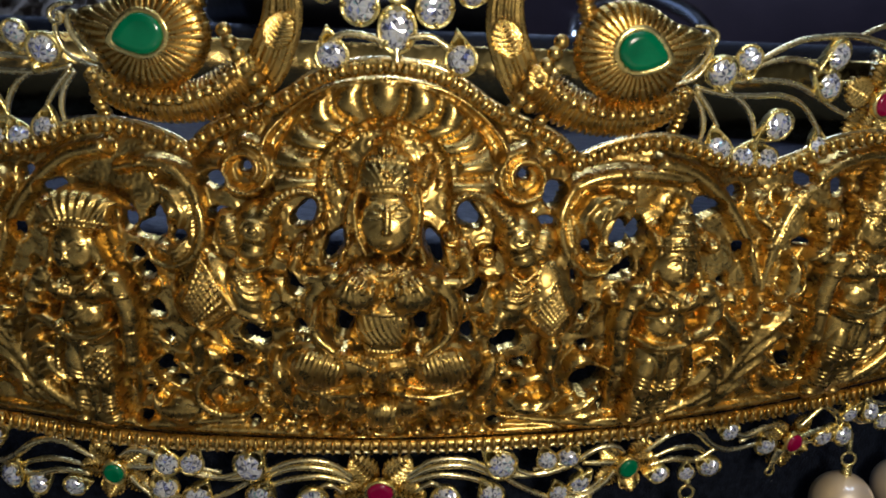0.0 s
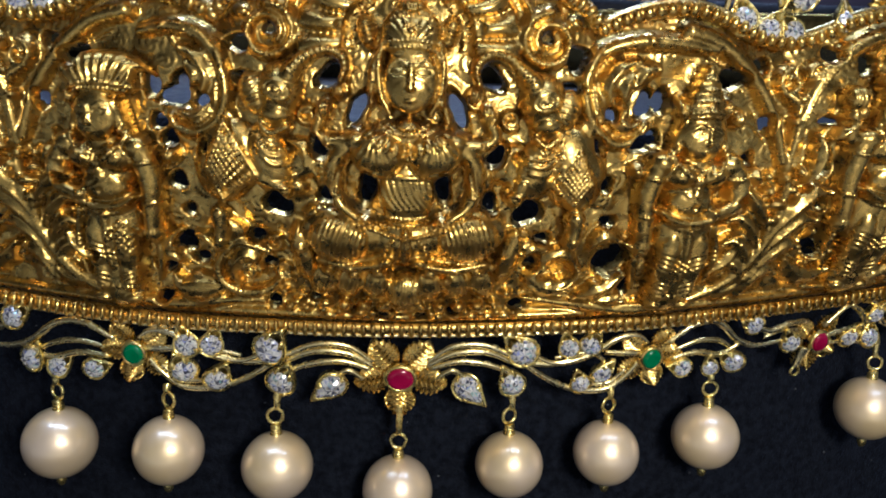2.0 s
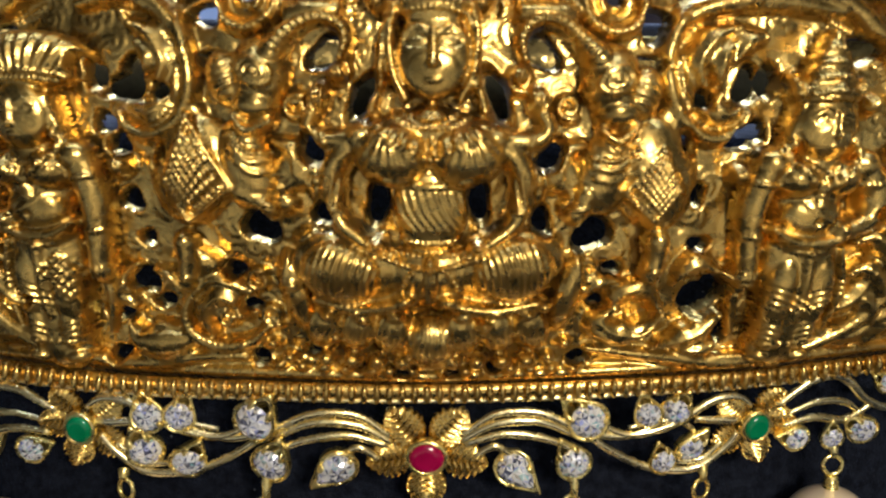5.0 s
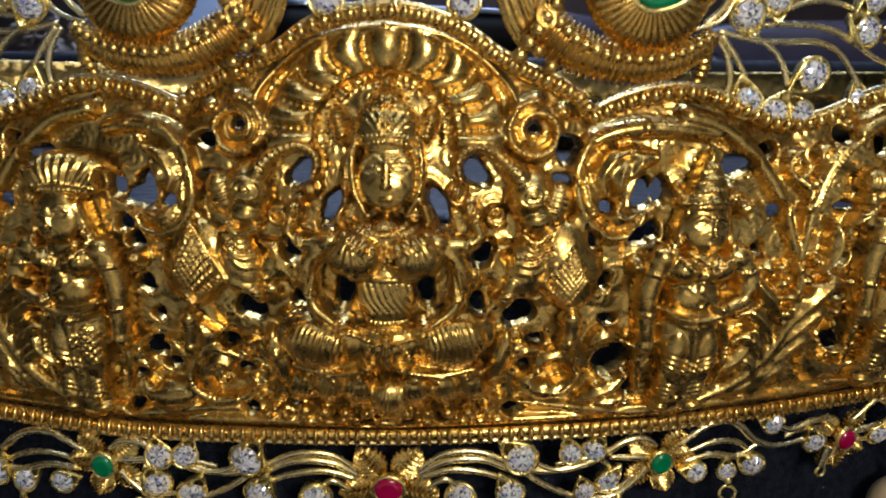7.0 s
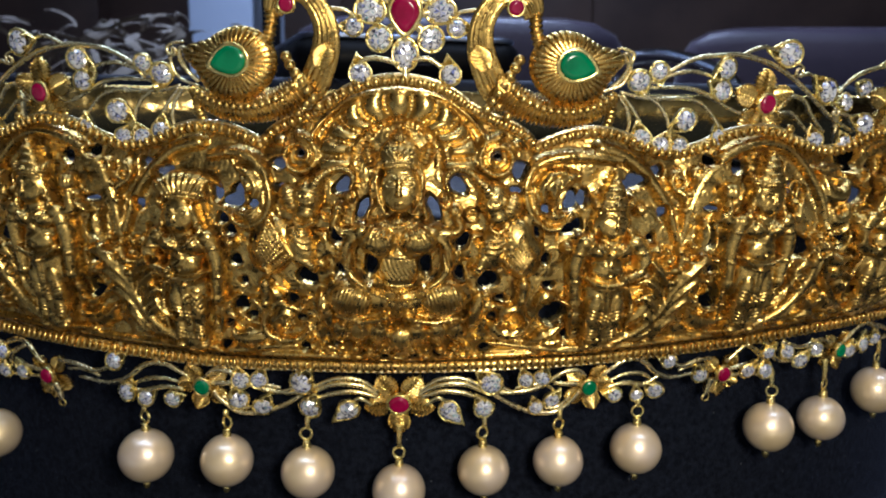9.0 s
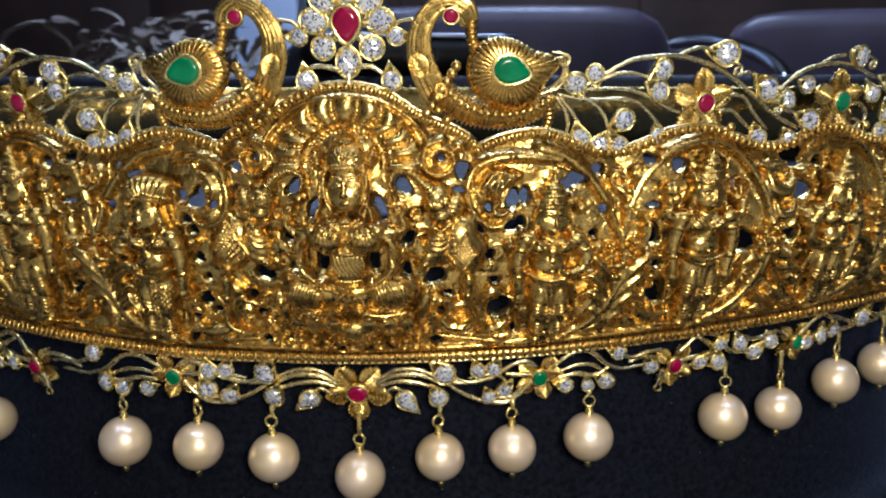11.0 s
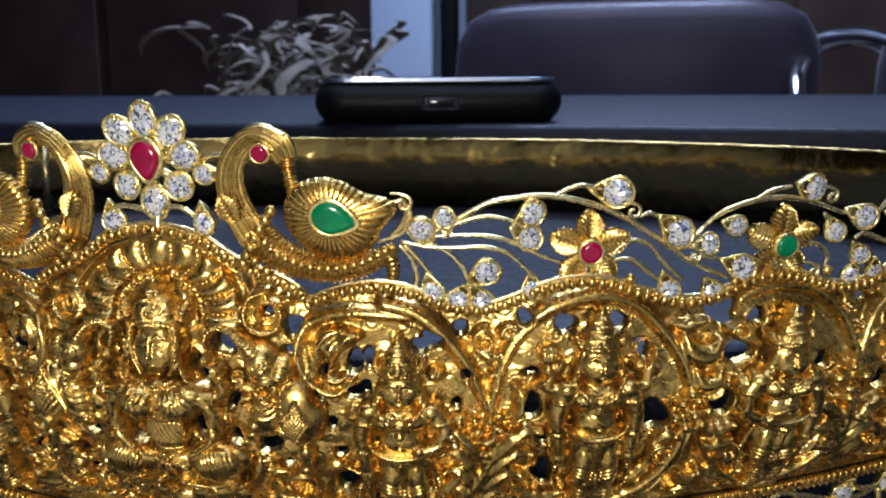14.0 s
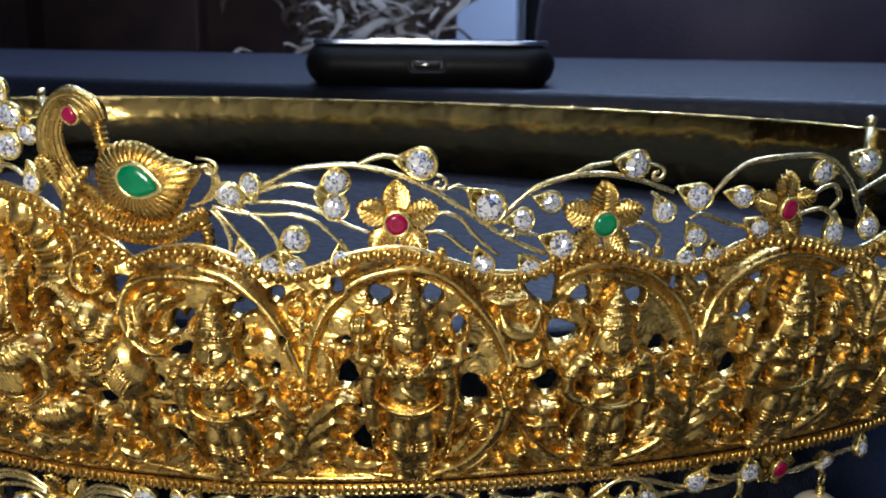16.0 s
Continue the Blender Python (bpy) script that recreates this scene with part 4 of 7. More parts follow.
def niche(r, s, c, k):
    lift = float(bottom_edge(s * c)) - 8.2
    top = float(top_edge(c)) - 3.4
    def p(*pts):
        return [(s * (c + a), b + lift * max(0.0, 1 - (b - 10) / 40)) for a, b in pts]
    if k == 0:
        # the moulding ends in a big curl beside the elephant, a curled leaf within
        curl = ([(-30.7, 43.5), (-27.2, 44.3), (-24.1, 43.7), (-22.0, 41.5), (-20.8, 38.6), (-20.7, 35.9), (-21.9, 33.3), (-24.4, 32.0), (-26.4, 32.5), (-27.2, 33.9)] if s < 0 else
                [(36.2, 43.8), (30.8, 44.5), (26.1, 44.4), (22.3, 43.1), (20.4, 40.1), (20.5, 37.0), (21.9, 34.0), (24.3, 32.3), (26.7, 32.8), (27.8, 34.6)])
        line = ([(-25.4, 43.7), (-23.1, 41.5), (-21.9, 38.9), (-21.8, 36.1), (-22.5, 34.0), (-24.5, 32.8), (-26.1, 33.2), (-26.9, 34.0)] if s < 0 else
                [(39.0, 40.5), (36.3, 42.7), (30.9, 43.6), (26.1, 43.5), (23.0, 42.3), (21.5, 39.0), (21.7, 36.8), (22.8, 34.5), (24.4, 33.1), (26.0, 33.1), (27.1, 34.6)])
        r.tube(curl, (0.8, 1.1, 1.25, 1.15, 1.05, 1.0, 0.95, 0.85, 0.6), (1.0, 1.5, 1.8, 1.9, 1.9, 1.8, 1.7, 1.5, 1.2))
        r.beads(line, 0.52, 0.26, 0.34)
        for leaf in (([(-23.5, 36.4), (-22.8, 38.6), (-24.1, 40.8), (-25.9, 41.8)], [(-24.4, 37.4), (-24.1, 38.8), (-25.2, 40.0)], [(-26.1, 34.4), (-24.2, 33.9), (-23.0, 34.9), (-24.1, 35.6)]) if s < 0 else
                     ([(23.4, 37.0), (23.0, 39.2), (24.4, 41.2), (26.4, 42.0)], [(24.8, 37.3), (25.0, 39.3), (26.2, 40.8)], [(26.0, 39.0), (27.2, 40.8), (28.9, 41.3)], [(27.0, 35.1), (25.8, 34.4), (24.3, 35.1), (25.1, 36.2)])):
            r.leaf(leaf, 1.05, 2.0)
    elif k == 4:
        arch = p((-13.4, 29.0), (-11.0, 35.0), (-8.4, top - 4.2), (-3.0, top - 0.4), (2.0, top - 0.2), (7.6, top - 3.6), (11.4, 36.5), (12.6, 31.0))
        r.tube(arch, (0.8, 1.3, 1.6, 1.5, 1.2, 0.8), (0.9, 1.2, 1.5, 1.4, 1.1, 0.8))
        r.beads([(a + (s * c - a) * 0.07, b - 0.9) for a, b in arch], 0.6, 0.26, 0.30)
    # curved stem below the feet
    r.tube(p((13.4, 28.0), (12.6, 21.0), (8.5, 14.5), (2.0, 11.0), (-6, 10.6)), (0.8, 1.15, 1.35, 1.1, 0.6), (1.2, 2.2, 2.7, 2.2, 0.9))
    # low leaves at both sides of the feet
    for q in (-1, 1):
        if k == 0 and q < 0:
            continue
        r.leaf(p((q * 11.4, 15.6), (q * 9.0, 13.2), (q * 6.4, 12.6), (q * 3.8, 13.6)), 1.4, 2.0)
        r.leaf(p((q * 8.4, 20.0), (q * 7.4, 17.4), (q * 5.8, 16.0), (q * 4.6, 16.6)), 1.2, 1.9)


def plant(r, s, c):
    """A vase with a stem and paired leaves between two niches."""
    lift = float(bottom_edge(s * c)) - 8.2
    def p(*pts):
        return [(s * (c + a), b + lift * max(0.0, 1 - (b - 10) / 40)) for a, b in pts]
    top = float(top_edge(c))
    r.tube(p((0, 10), (0.2, 18), (0, 26), (0, 33), (0.3, 39)), (1.0, 0.8, 0.9, 0.7, 0.4), 0.9)
    r.blob(s * c, 29.0 + lift * 0.4, 2.2, 1.6, 1.8)
    r.ribs(s * c, 29.0 + lift * 0.4, 2.2, 1.6, 0, 0.7, 0.2)
    r.blob(s * c, 26.6 + lift * 0.4, 2.8, 1.0, 1.3)
    r.blob(s * c, 31.4 + lift * 0.4, 0.9, 0.9, 1.9)
    for q in (-1, 1):
        r.leaf(p((q * 0.5, 33.0), (q * 1.8, 36.0), (q * 2.6, 39.0), (q * 4.0, top - 4.0)), 0.95, 1.2)
        r.leaf(p((q * 0.4, 36.5), (q * 1.0, 38.5), (q * 1.6, 40.5), (q * 1.0, top - 2.6)), 0.9, 1.1)
        r.scroll(s * (c + q * 2.4), top - 4.4, 1.5, 0.5, 1.1, 90, -q * s, 0.6, 1.0)
        r.leaf(p((q * 0.6, 24.5), (q * 3.2, 24.0), (q * 5.2, 21.8), (q * 6.2, 18.8)), 1.9, 2.5)
        r.leaf(p((q * 0.6, 20.5), (q * 2.8, 19.6), (q * 4.6, 17.4), (q * 5.4, 14.8)), 1.7, 2.3)
        r.leaf(p((q * 0.5, 16.5), (q * 2.2, 15.4), (q * 3.6, 13.6), (q * 4.2, 11.6)), 1.4, 1.9)
        r.blob(s * (c + q * 3.6), 29.6 + lift * 0.4, 1.3, 1.1, 1.2)
        r.blob(s * (c + q * 2.2), 12.0 + lift, 0.8, 0.7, 1.0)
    r.blob(s * c, top - 2.6, 0.9, 0.9, 1.0)
    for q in (-1, 1):
        for spread in (2.6, 5.6):
            band = p((q * 0.7, 31.5), (q * spread * 0.30, 35.5), (q * spread * 0.72, 39.5), (q * spread * 1.15, top - 3.4 - 0.25 * spread))
            r.tube(band, (0.75, 0.8, 0.85, 0.7), (1.9, 2.2, 2.2, 1.6))
            r.beads(band, 0.66, 0.28, 0.26)
        r.leaf(p((q * 1.0, 30.4), (q * 3.4, 32.4), (q * 5.6, 32.6), (q * 7.0, 30.6)), 1.5, 2.4)


# -- the wings: arches, vases, bosses and acanthus between the standing figures --
def wing_forms(r, s):
    def tube(pts, w, h):
        r.tube(mirrored(pts, s), w, h)

    def leaf(pts, w, h, veins=True):
        r.leaf(mirrored(pts, s), w, h, veins)

    def curl(a, b, big, small, phase, way, w, h, beaded=False):
        r.scroll(s * a, b, big, small, 1.15, phase if s > 0 else 180 - phase, way * s, w, h, beaded)
    # broad mouldings, each with a beaded inner line
    wide, rise = (0.8, 1.15, 1.4, 1.4, 1.15, 0.8), (1.2, 1.6, 2.0, 2.0, 1.6, 1.2)
    tube([(32.5, 45.9), (36.8, 44.6), (41.0, 41.0), (44.2, 36.4), (46.6, 30.3)], wide[2:], rise[2:])
    tube([(47.3, 29.5), (48.2, 35.5), (50.6, 41.0), (55.0, 45.1), (61.2, 47.0), (65.8, 46.3), (69.1, 44.1), (72.5, 40.0), (74.7, 36.1), (76.0, 32.0)], wide, rise)
    tube([(81.3, 40.9), (81.2, 43.9), (84.0, 46.6), (89.2, 47.6), (94.7, 46.4), (98.7, 43.1), (101.1, 39.0), (102.5, 34.9)], wide, rise)
    tube([(102.8, 33.6), (103.5, 37.8), (105.2, 42.2), (108.9, 45.5), (114.5, 47.6), (121.0, 47.3), (127.1, 44.2), (130.5, 39.7), (133.1, 34.4), (136.2, 27.1)], wide, rise)
    for line in ([(34.6, 43.2), (38.9, 41.0), (42.0, 37.4), (44.5, 33.2), (46.2, 29.7)],
                 [(48.1, 33.1), (49.2, 37.5), (51.8, 41.8), (56.0, 44.2), (61.2, 45.1), (66.5, 43.8), (69.7, 41.4), (72.5, 37.5), (74.9, 33.5)],
                 [(83.3, 42.3), (85.4, 44.2), (89.7, 45.0), (94.7, 43.7), (98.2, 40.6), (100.9, 36.5)],
                 [(103.9, 35.7), (105.0, 39.7), (107.9, 43.0), (112.7, 45.6), (118.5, 45.6), (124.5, 43.4), (128.2, 38.8), (131.1, 32.8)]):
        r.beads(mirrored(line, s), 0.52, 0.25, 0.34)
    curl(82.7, 40.9, 1.5, 0.6, 180, -1, 0.7, 2.0, True)
    # spandrels under the wavy rim
    curl(46.3, 40.3, 1.7, 0.6, 90, 1, 0.7, 1.8)
    curl(49.8, 41.5, 1.2, 0.5, 200, -1, 0.6, 1.7)
    leaf([(47.4, 36.6), (46.9, 38.2), (45.3, 39.0)], 0.8, 1.8)
    for a, b in ((101.2, 42.7), (100.5, 40.8), (102.7, 40.1), (101.7, 38.7), (47.4, 35.4), (48.1, 38.3)):
        r.blob(s * a, b, 0.9, 0.7, 1.9)
    # a vase with acanthus between the first two figures
    for a, b, ru, rv, h in ((47.1, 28.2, 0.9, 0.9, 2.4), (45.4, 26.5, 1.2, 0.9, 2.2), (48.6, 26.7, 1.2, 0.9, 2.2), (46.8, 24.8, 2.0, 0.9, 2.6), (46.6, 22.6, 1.4, 1.2, 2.4), (44.9, 28.4, 0.9, 0.8, 1.8), (49.4, 29.0, 0.9, 0.8, 1.8)):
        r.blob(s * a, b, ru, rv, h)
    tube([(46.5, 21.5), (46.1, 17.1), (44.7, 11.8)], (0.9, 0.7, 0.8), 2.0)
    # stacked curling leaves on both sides of its stem
    for k, q in enumerate((4.6, 6.4, 7.4, 8.0)):
        b, a = 11.6 + 2.9 * k, 44.8 + 0.5 * k
        leaf([(a + 0.4, b), (a + 0.30 * q, b + 2.8), (a + 0.68 * q, b + 4.0 + 0.6 * k), (a + q, b + 3.4 + 0.9 * k)], 1.45 - 0.05 * k, 2.5)
        leaf([(a - 0.2, b + 1.2), (a - 0.24 * q, b + 3.8), (a - 0.5 * q, b + 5.0 + 0.3 * k), (a - 0.76 * q, b + 4.4 + 0.4 * k)], 1.2 - 0.05 * k, 2.4)
    for pts, w in (([(43.7, 27.4), (42.8, 28.6), (41.5, 28.5)], 0.9), ([(50.3, 27.8), (51.5, 30.3), (51.4, 32.7), (50.6, 33.9)], 1.0), ([(53.0, 33.4), (54.6, 34.7), (54.4, 36.4)], 0.9)):
        leaf(pts, w, 2.5)
    # a lobed boss with two rimmed drops and curling stems between the next two
    r.blob(s * 75.7, 31.7, 1.2, 1.2, 3.0)
    a, b = s * 76.2, 28.3
    r.blob(a, b, 1.6, 1.6, 3.0)
    r.raise_by(a, b, 0.7, 0.7, 0.5)
    for k in range(6):
        r.blob(a + 2.4 * math.cos(k * 1.047 + 0.2), b + 2.3 * math.sin(k * 1.047 + 0.2), 1.15, 1.05, 2.4)
    leaf([(74.3, 40.8), (75.7, 38.1), (78.3, 37.5), (79.6, 39.8)], 1.7, 2.8, False)
    leaf([(76.2, 35.2), (77.4, 33.1), (79.4, 33.5), (80.0, 35.6)], 1.5, 2.6, False)
    leaf([(72.5, 42.5), (75.1, 41.9), (78.0, 42.7)], 1.0, 2.0)
    leaf([(80.4, 32.9), (79.8, 31.1), (78.5, 30.8)], 1.0, 2.0)
    tube([(76.3, 26.0), (75.0, 21.3), (71.8, 16.8), (67.9, 14.0)], (0.6, 0.75, 0.8, 0.7), 2.2)
    tube([(76.9, 26.0), (79.0, 21.2), (83.7, 16.4), (89.5, 13.5)], (0.6, 0.75, 0.8, 0.7), 2.2)
    curl(72.2, 21.3, 1.9, 0.7, 60, 1, 0.8, 2.4)
    curl(82.8, 20.8, 1.9, 0.7, 120, -1, 0.8, 2.4)
    for pts in ([(77.7, 26.4), (80.2, 24.8), (83.2, 25.9)], [(78.5, 22.9), (80.7, 22.5), (83.1, 23.5)], [(75.1, 24.4), (72.9, 25.1), (70.8, 23.7)], [(74.7, 27.4), (72.6, 28.0), (72.2, 29.9)], [(75.8, 17.9), (77.3, 16.3), (78.9, 17.4)],
                [(74.8, 14.3), (77.1, 14.7), (79.6, 13.7)]):
        leaf(pts, 1.1, 2.2)
    # a second vase farther out
    for a, b, ru, rv, h in ((101.7, 33.7, 1.0, 1.0, 2.4), (99.6, 32.0, 1.4, 1.0, 2.3), (104.4, 31.9, 1.4, 1.0, 2.3), (102.0, 30.0, 2.1, 1.0, 2.7), (102.2, 28.4, 1.4, 1.0, 2.3)):
        r.blob(s * a, b, ru, rv, h)
    tube([(102.3, 27.7), (102.9, 22.8), (102.6, 16.7)], (0.8, 0.7, 0.8), 2.0)
    for k, q in enumerate((5.2, 6.6, 7.4)):
        b = 15.8 + 3.2 * k
        leaf([(103.2, b), (103.0 + 0.30 * q, b + 2.6), (103.0 + 0.68 * q, b + 3.6 + 0.5 * k), (103.0 + q, b + 3.0 + 0.8 * k)], 1.35, 2.4)
        leaf([(102.4, b + 0.8), (102.4 - 0.28 * q, b + 3.4), (102.4 - 0.62 * q, b + 4.4 + 0.4 * k), (102.4 - 0.9 * q, b + 3.8 + 0.6 * k)], 1.3, 2.4)
    for pts, w in (([(128.1, 39.7), (125.2, 38.8), (124.0, 36.5)], 1.2), ([(130.1, 34.2), (126.7, 34.0), (126.2, 31.5)], 1.2), ([(131.7, 28.0), (127.6, 28.3), (126.7, 25.6)], 1.2), ([(132.0, 22.8), (127.9, 22.9), (127.0, 20.7)], 1.2),
                   ([(110.4, 44.0), (108.8, 42.4), (107.8, 39.9)], 1.0)):
        leaf(pts, w, 2.4)
    # flowers that the figures hold
    for a, b, q in ((56.1, 36.8, 1.5), (67.9, 36.7, 1.3), (83.7, 32.8, 1.6), (95.9, 32.3, 1.4), (39.5, 35.6, 1.3), (109.8, 33.7, 1.5), (27.6, 29.0, 1.2)):
        r.blob(s * a, b, q, q, 2.6)
        r.fan(s * a, b - 0.8, 0.3, q * 1.8, 90, 80, 5, 0.2)


WING_HOLES = ((38.9, 40.4, 1.45, 1.15), (29.9, 37.5, 0.8, 1.4), (29.3, 33.0, 0.9, 0.9), (53.1, 30.1, 1.3, 1.9), (53.1, 35.6, 1.1, 0.45), (57.6, 42.7, 1.4, 1.2), (65.0, 42.8, 1.2, 1.25), (42.9, 42.1, 0.95, 0.85),
              (51.9, 43.8, 0.85, 0.85), (54.8, 24.7, 0.8, 0.9), (54.8, 19.1, 1.4, 1.9), (27.1, 17.9, 1.1, 1.25), (38.5, 15.7, 0.8, 0.6), (43.9, 35.1, 0.55, 1.0), (42.4, 30.7, 0.6, 0.7), (41.6, 25.6, 0.7, 0.5),
              (68.6, 38.7, 0.9, 1.5), (70.9, 28.3, 1.9, 2.2), (70.3, 34.8, 0.7, 0.5), (80.2, 44.1, 1.9, 2.3), (83.2, 37.4, 2.1, 1.5), (81.4, 29.5, 1.8, 1.9), (85.7, 42.8, 1.2, 1.2), (93.5, 42.3, 1.3, 1.1),
              (97.3, 34.8, 1.2, 1.3), (99.9, 34.6, 0.6, 0.7), (99.4, 44.0, 1.1, 0.8), (104.0, 44.4, 1.1, 0.8), (110.3, 39.4, 1.9, 1.45), (109.1, 30.6, 1.5, 1.9), (112.2, 44.6, 1.4, 1.0), (112.5, 22.9, 1.1, 1.1),
              (121.5, 39.3, 0.7, 1.9), (127.9, 44.7, 0.8, 0.7), (86.2, 18.9, 0.9, 1.0), (110.3, 17.2, 0.8, 1.0), (99.9, 29.5, 0.6, 0.6))


def side_forms(r, s):
    rnd = random.Random(23 + s)
    plant(r, s, 131.0)
    for k, c in enumerate(NICHES):
        niche(r, s, c, k)
    wing_forms(r, s)
    for k in range(20):
        a, b = s * rnd.uniform(23, 148), rnd.uniform(12, 45)
        r.raise_by(a, b, rnd.uniform(0.6, 1.5), rnd.uniform(0.3, 0.6), rnd.uniform(0.25, 0.7), rnd.uniform(0, 180))


def side_holes(r, s):
    for a, b, ru, rv in WING_HOLES:
        r.pierce(s * a, b, ru, rv)
    for a, b, ru, rv in ((126.5, 44.0, 1.2, 1.0), (135.0, 44.5, 1.2, 1.0), (127.0, 33.0, 1.1, 2.2), (135.6, 32.0, 1.3, 1.6), (137.4, 38.0, 1.4, 1.8), (148.0, 40.0, 1.5, 1.3), (136.0, 24.0, 1.2, 1.8), (126.6, 22.0, 1.0, 1.3)):
        r.pierce(s * a, b, ru, rv)


def sheet():
    r = Relief(-150.0, 150.0, 5.6, 57.0, 0.16, -2.0)
    for s in (1, -1):
        side_forms(r, s)
        us = np.linspace(0, s * 148, 40)
        r.tube([(a, float(bottom_edge(a)) + 1.5) for a in us], 0.85, 0.1, steps=3)
    centre_forms(r)
    r.foliage(3.3, 11, 0.65, 0.07)
    r.finish(3)
    for s in (1, -1):
        side_holes(r, s)
    centre_holes(r)
    keep = (r.V < top_edge(r.U) - 0.3) & (r.V > bottom_edge(r.U) + 0.3)
    r.build("panel", keep, GOLD, belt, "pierced and beaten antique gold sheet with arches, leaves and scrolls")


sheet()


# -- figures and elephants: statuettes with modelled features in high relief --
def seated_figure():
    r = Relief(-15.5, 15.5, 8.5, 50.4, 0.12, -1.4)
    b, t = r.blob, r.tube
    # lotus seat: a fan of fine ribs in the middle, rounded petals with bright bosses beside it
    for k in (3, -3, 2, -2, 1, -1):
        b(k * 3.2, 13.4 + 0.25 * abs(k), 2.0, 3.0, 3.0 - 0.3 * abs(k), 8 * k)
        r.ribs(k * 3.2, 12.4, 1.7, 2.2, 8 * k, 0.5, 0.09)
        r.ridge([(k * 3.2 - 1.5, 12.6), (k * 3.2 - 1.1, 15.0), (k * 3.2, 16.0), (k * 3.2 + 1.1, 15.0), (k * 3.2 + 1.5, 12.6)], 0.26, 0.22)
    b(0.4, 12.2, 2.7, 3.4, 3.6)
    r.fan(0.4, 17.6, 3.0, 8.6, 270, 34, 13, 0.10)
    for k in (-4, -3, -2, -1, 1, 2, 3, 4):
        b(k * 2.4, 10.0 + 0.1 * abs(k), 1.15, 1.1, 2.3)
    for a, c in ((-8.9, 15.5), (-5.8, 15.2), (5.3, 14.6), (9.0, 15.9), (10.5, 16.6), (-2.9, 15.4), (3.3, 15.5)):
        b(a, c, 1.25, 0.9, 3.5)
    # thighs under pleated cloth
    b(0.3, 19.4, 5.0, 3.6, 3.0)
    for s, a, c in ((-1, -6.9, 19.7), (1, 6.9, 20.2)):
        b(a, c + 0.2, 5.4, 3.6, 3.0, s * 12, 0.4, 0.6)
        b(a + 0.6 * s, c, 3.7, 3.2, 5.0, s * 8, 1.6, 0.55)
        r.ribs(a + 0.6 * s, c, 3.7, 3.2, s * 12, 0.60, 0.14, 0.16 * s)
        t([(s * 10.0, 16.9), (s * 6.0, 16.2), (s * 2.4, 16.8)], (0.8, 1.1, 0.9), (2.6, 3.6, 4.0))
        b(s * 2.0, 17.2, 1.6, 1.0, 4.4, -12 * s)
        # lower arms: a ribbed armlet, the elbow, the forearm to the lap
        t([(s * 6.6, 31.4), (s * 8.0, 29.2), (s * 8.0, 26.6), (s * 7.2, 24.4), (s * 5.4, 22.9)], (1.5, 1.5, 1.35, 1.25, 1.15), (3.0, 2.9, 2.6, 3.2, 4.0))
        r.ribs(s * 8.0, 27.4, 1.5, 1.5, 12 * s, 0.62, 0.2)
        r.beads([(s * 6.6, 25.6), (s * 9.0, 25.8)], 0.5, 0.27, 0.3)
        b(s * 4.4, 22.5, 1.2, 0.9, 4.6, -20 * s)
        for k in range(3):
            r.ridge([(s * (3.4 + 0.5 * k), 22.9 - 0.1 * k), (s * (3.0 + 0.5 * k), 21.6 - 0.1 * k)], 0.22, 0.22)
        # raised arms, each holding a lotus bud
        t([(s * 6.6, 31.9), (s * 8.9, 31.9), (s * 9.9, 33.1), (s * 9.0, 35.0)], (1.3, 1.2, 1.1, 0.9), (2.9, 2.7, 2.6, 2.6))
        r.beads([(s * 8.4, 31.0), (s * 8.8, 33.0)], 0.5, 0.27, 0.3)
        b(s * 9.0, 35.4, 1.25, 1.7, 3.2, 12 * s)
        r.fan(s * 8.9, 33.4, 0.6, 3.6, 90 - 10 * s, 46, 5, 0.24)
        b(s * 7.5, 37.5, 0.9, 1.3, 2.9, -14 * s)
        r.ribs(s * 7.5, 37.5, 0.9, 1.3, -14 * s, 0.5, 0.2)
        # shoulders and bust under a broad collar
        b(s * 5.4, 31.9, 2.3, 1.8, 3.6)
        b(s * 3.1 + 0.2, 30.6, 3.2, 3.0, 5.6, 0, 1.6, 0.6)
        r.fan(s * 3.1, 33.6, 1.4, 5.6, -90 + 8 * s, 62, 9, 0.10)
        # hair falling beside the face, ear drops
        t([(s * 3.0, 42.3), (s * 3.7, 40.4), (s * 3.9, 37.4), (s * 4.6, 34.6)], (0.65, 0.75, 0.75, 0.7), (3.4, 3.2, 2.8, 2.6))
        for k in range(5):
            r.raise_by(s * (3.3 + 0.14 * k), 41.6 - 1.3 * k, 0.45, 0.3, 0.2, 20 * s)
        b(s * 3.8, 36.6, 0.6, 1.0, 3.4)
        # ribbed wings of the crown
        b(s * 4.5, 44.4, 1.3, 2.5, 3.0, -16 * s)
        r.ribs(s * 4.5, 44.4, 1.3, 2.5, 74 * s, 0.55, 0.22)
    # waist with fine slanting folds between two openings
    b(0.3, 25.9, 3.3, 4.6, 2.6, full=0.24)
    for k in range(9):
        r.ridge([(-2.9 + 0.72 * k, 27.6 - 0.05 * k), (-2.3 + 0.72 * k, 25.6), (-1.1 + 0.72 * k, 23.9)], 0.20, 0.17)
    r.ridge([(-3.3, 28.3), (0.3, 27.9), (3.9, 28.3)], 0.35, 0.25)
    b(0.3, 32.6, 6.2, 2.2, 3.2, full=0.4)
    b(0.3, 33.8, 1.9, 1.6, 3.8)
    # collar: beaded line, hanging drops
    for k in range(13):
        a = radians(200 + 11.7 * k)
        r.raise_by(0.3 + 5.2 * math.cos(a), 35.4 + 4.0 * math.sin(a), 0.36, 0.85, 0.42, math.degrees(a) - 90)
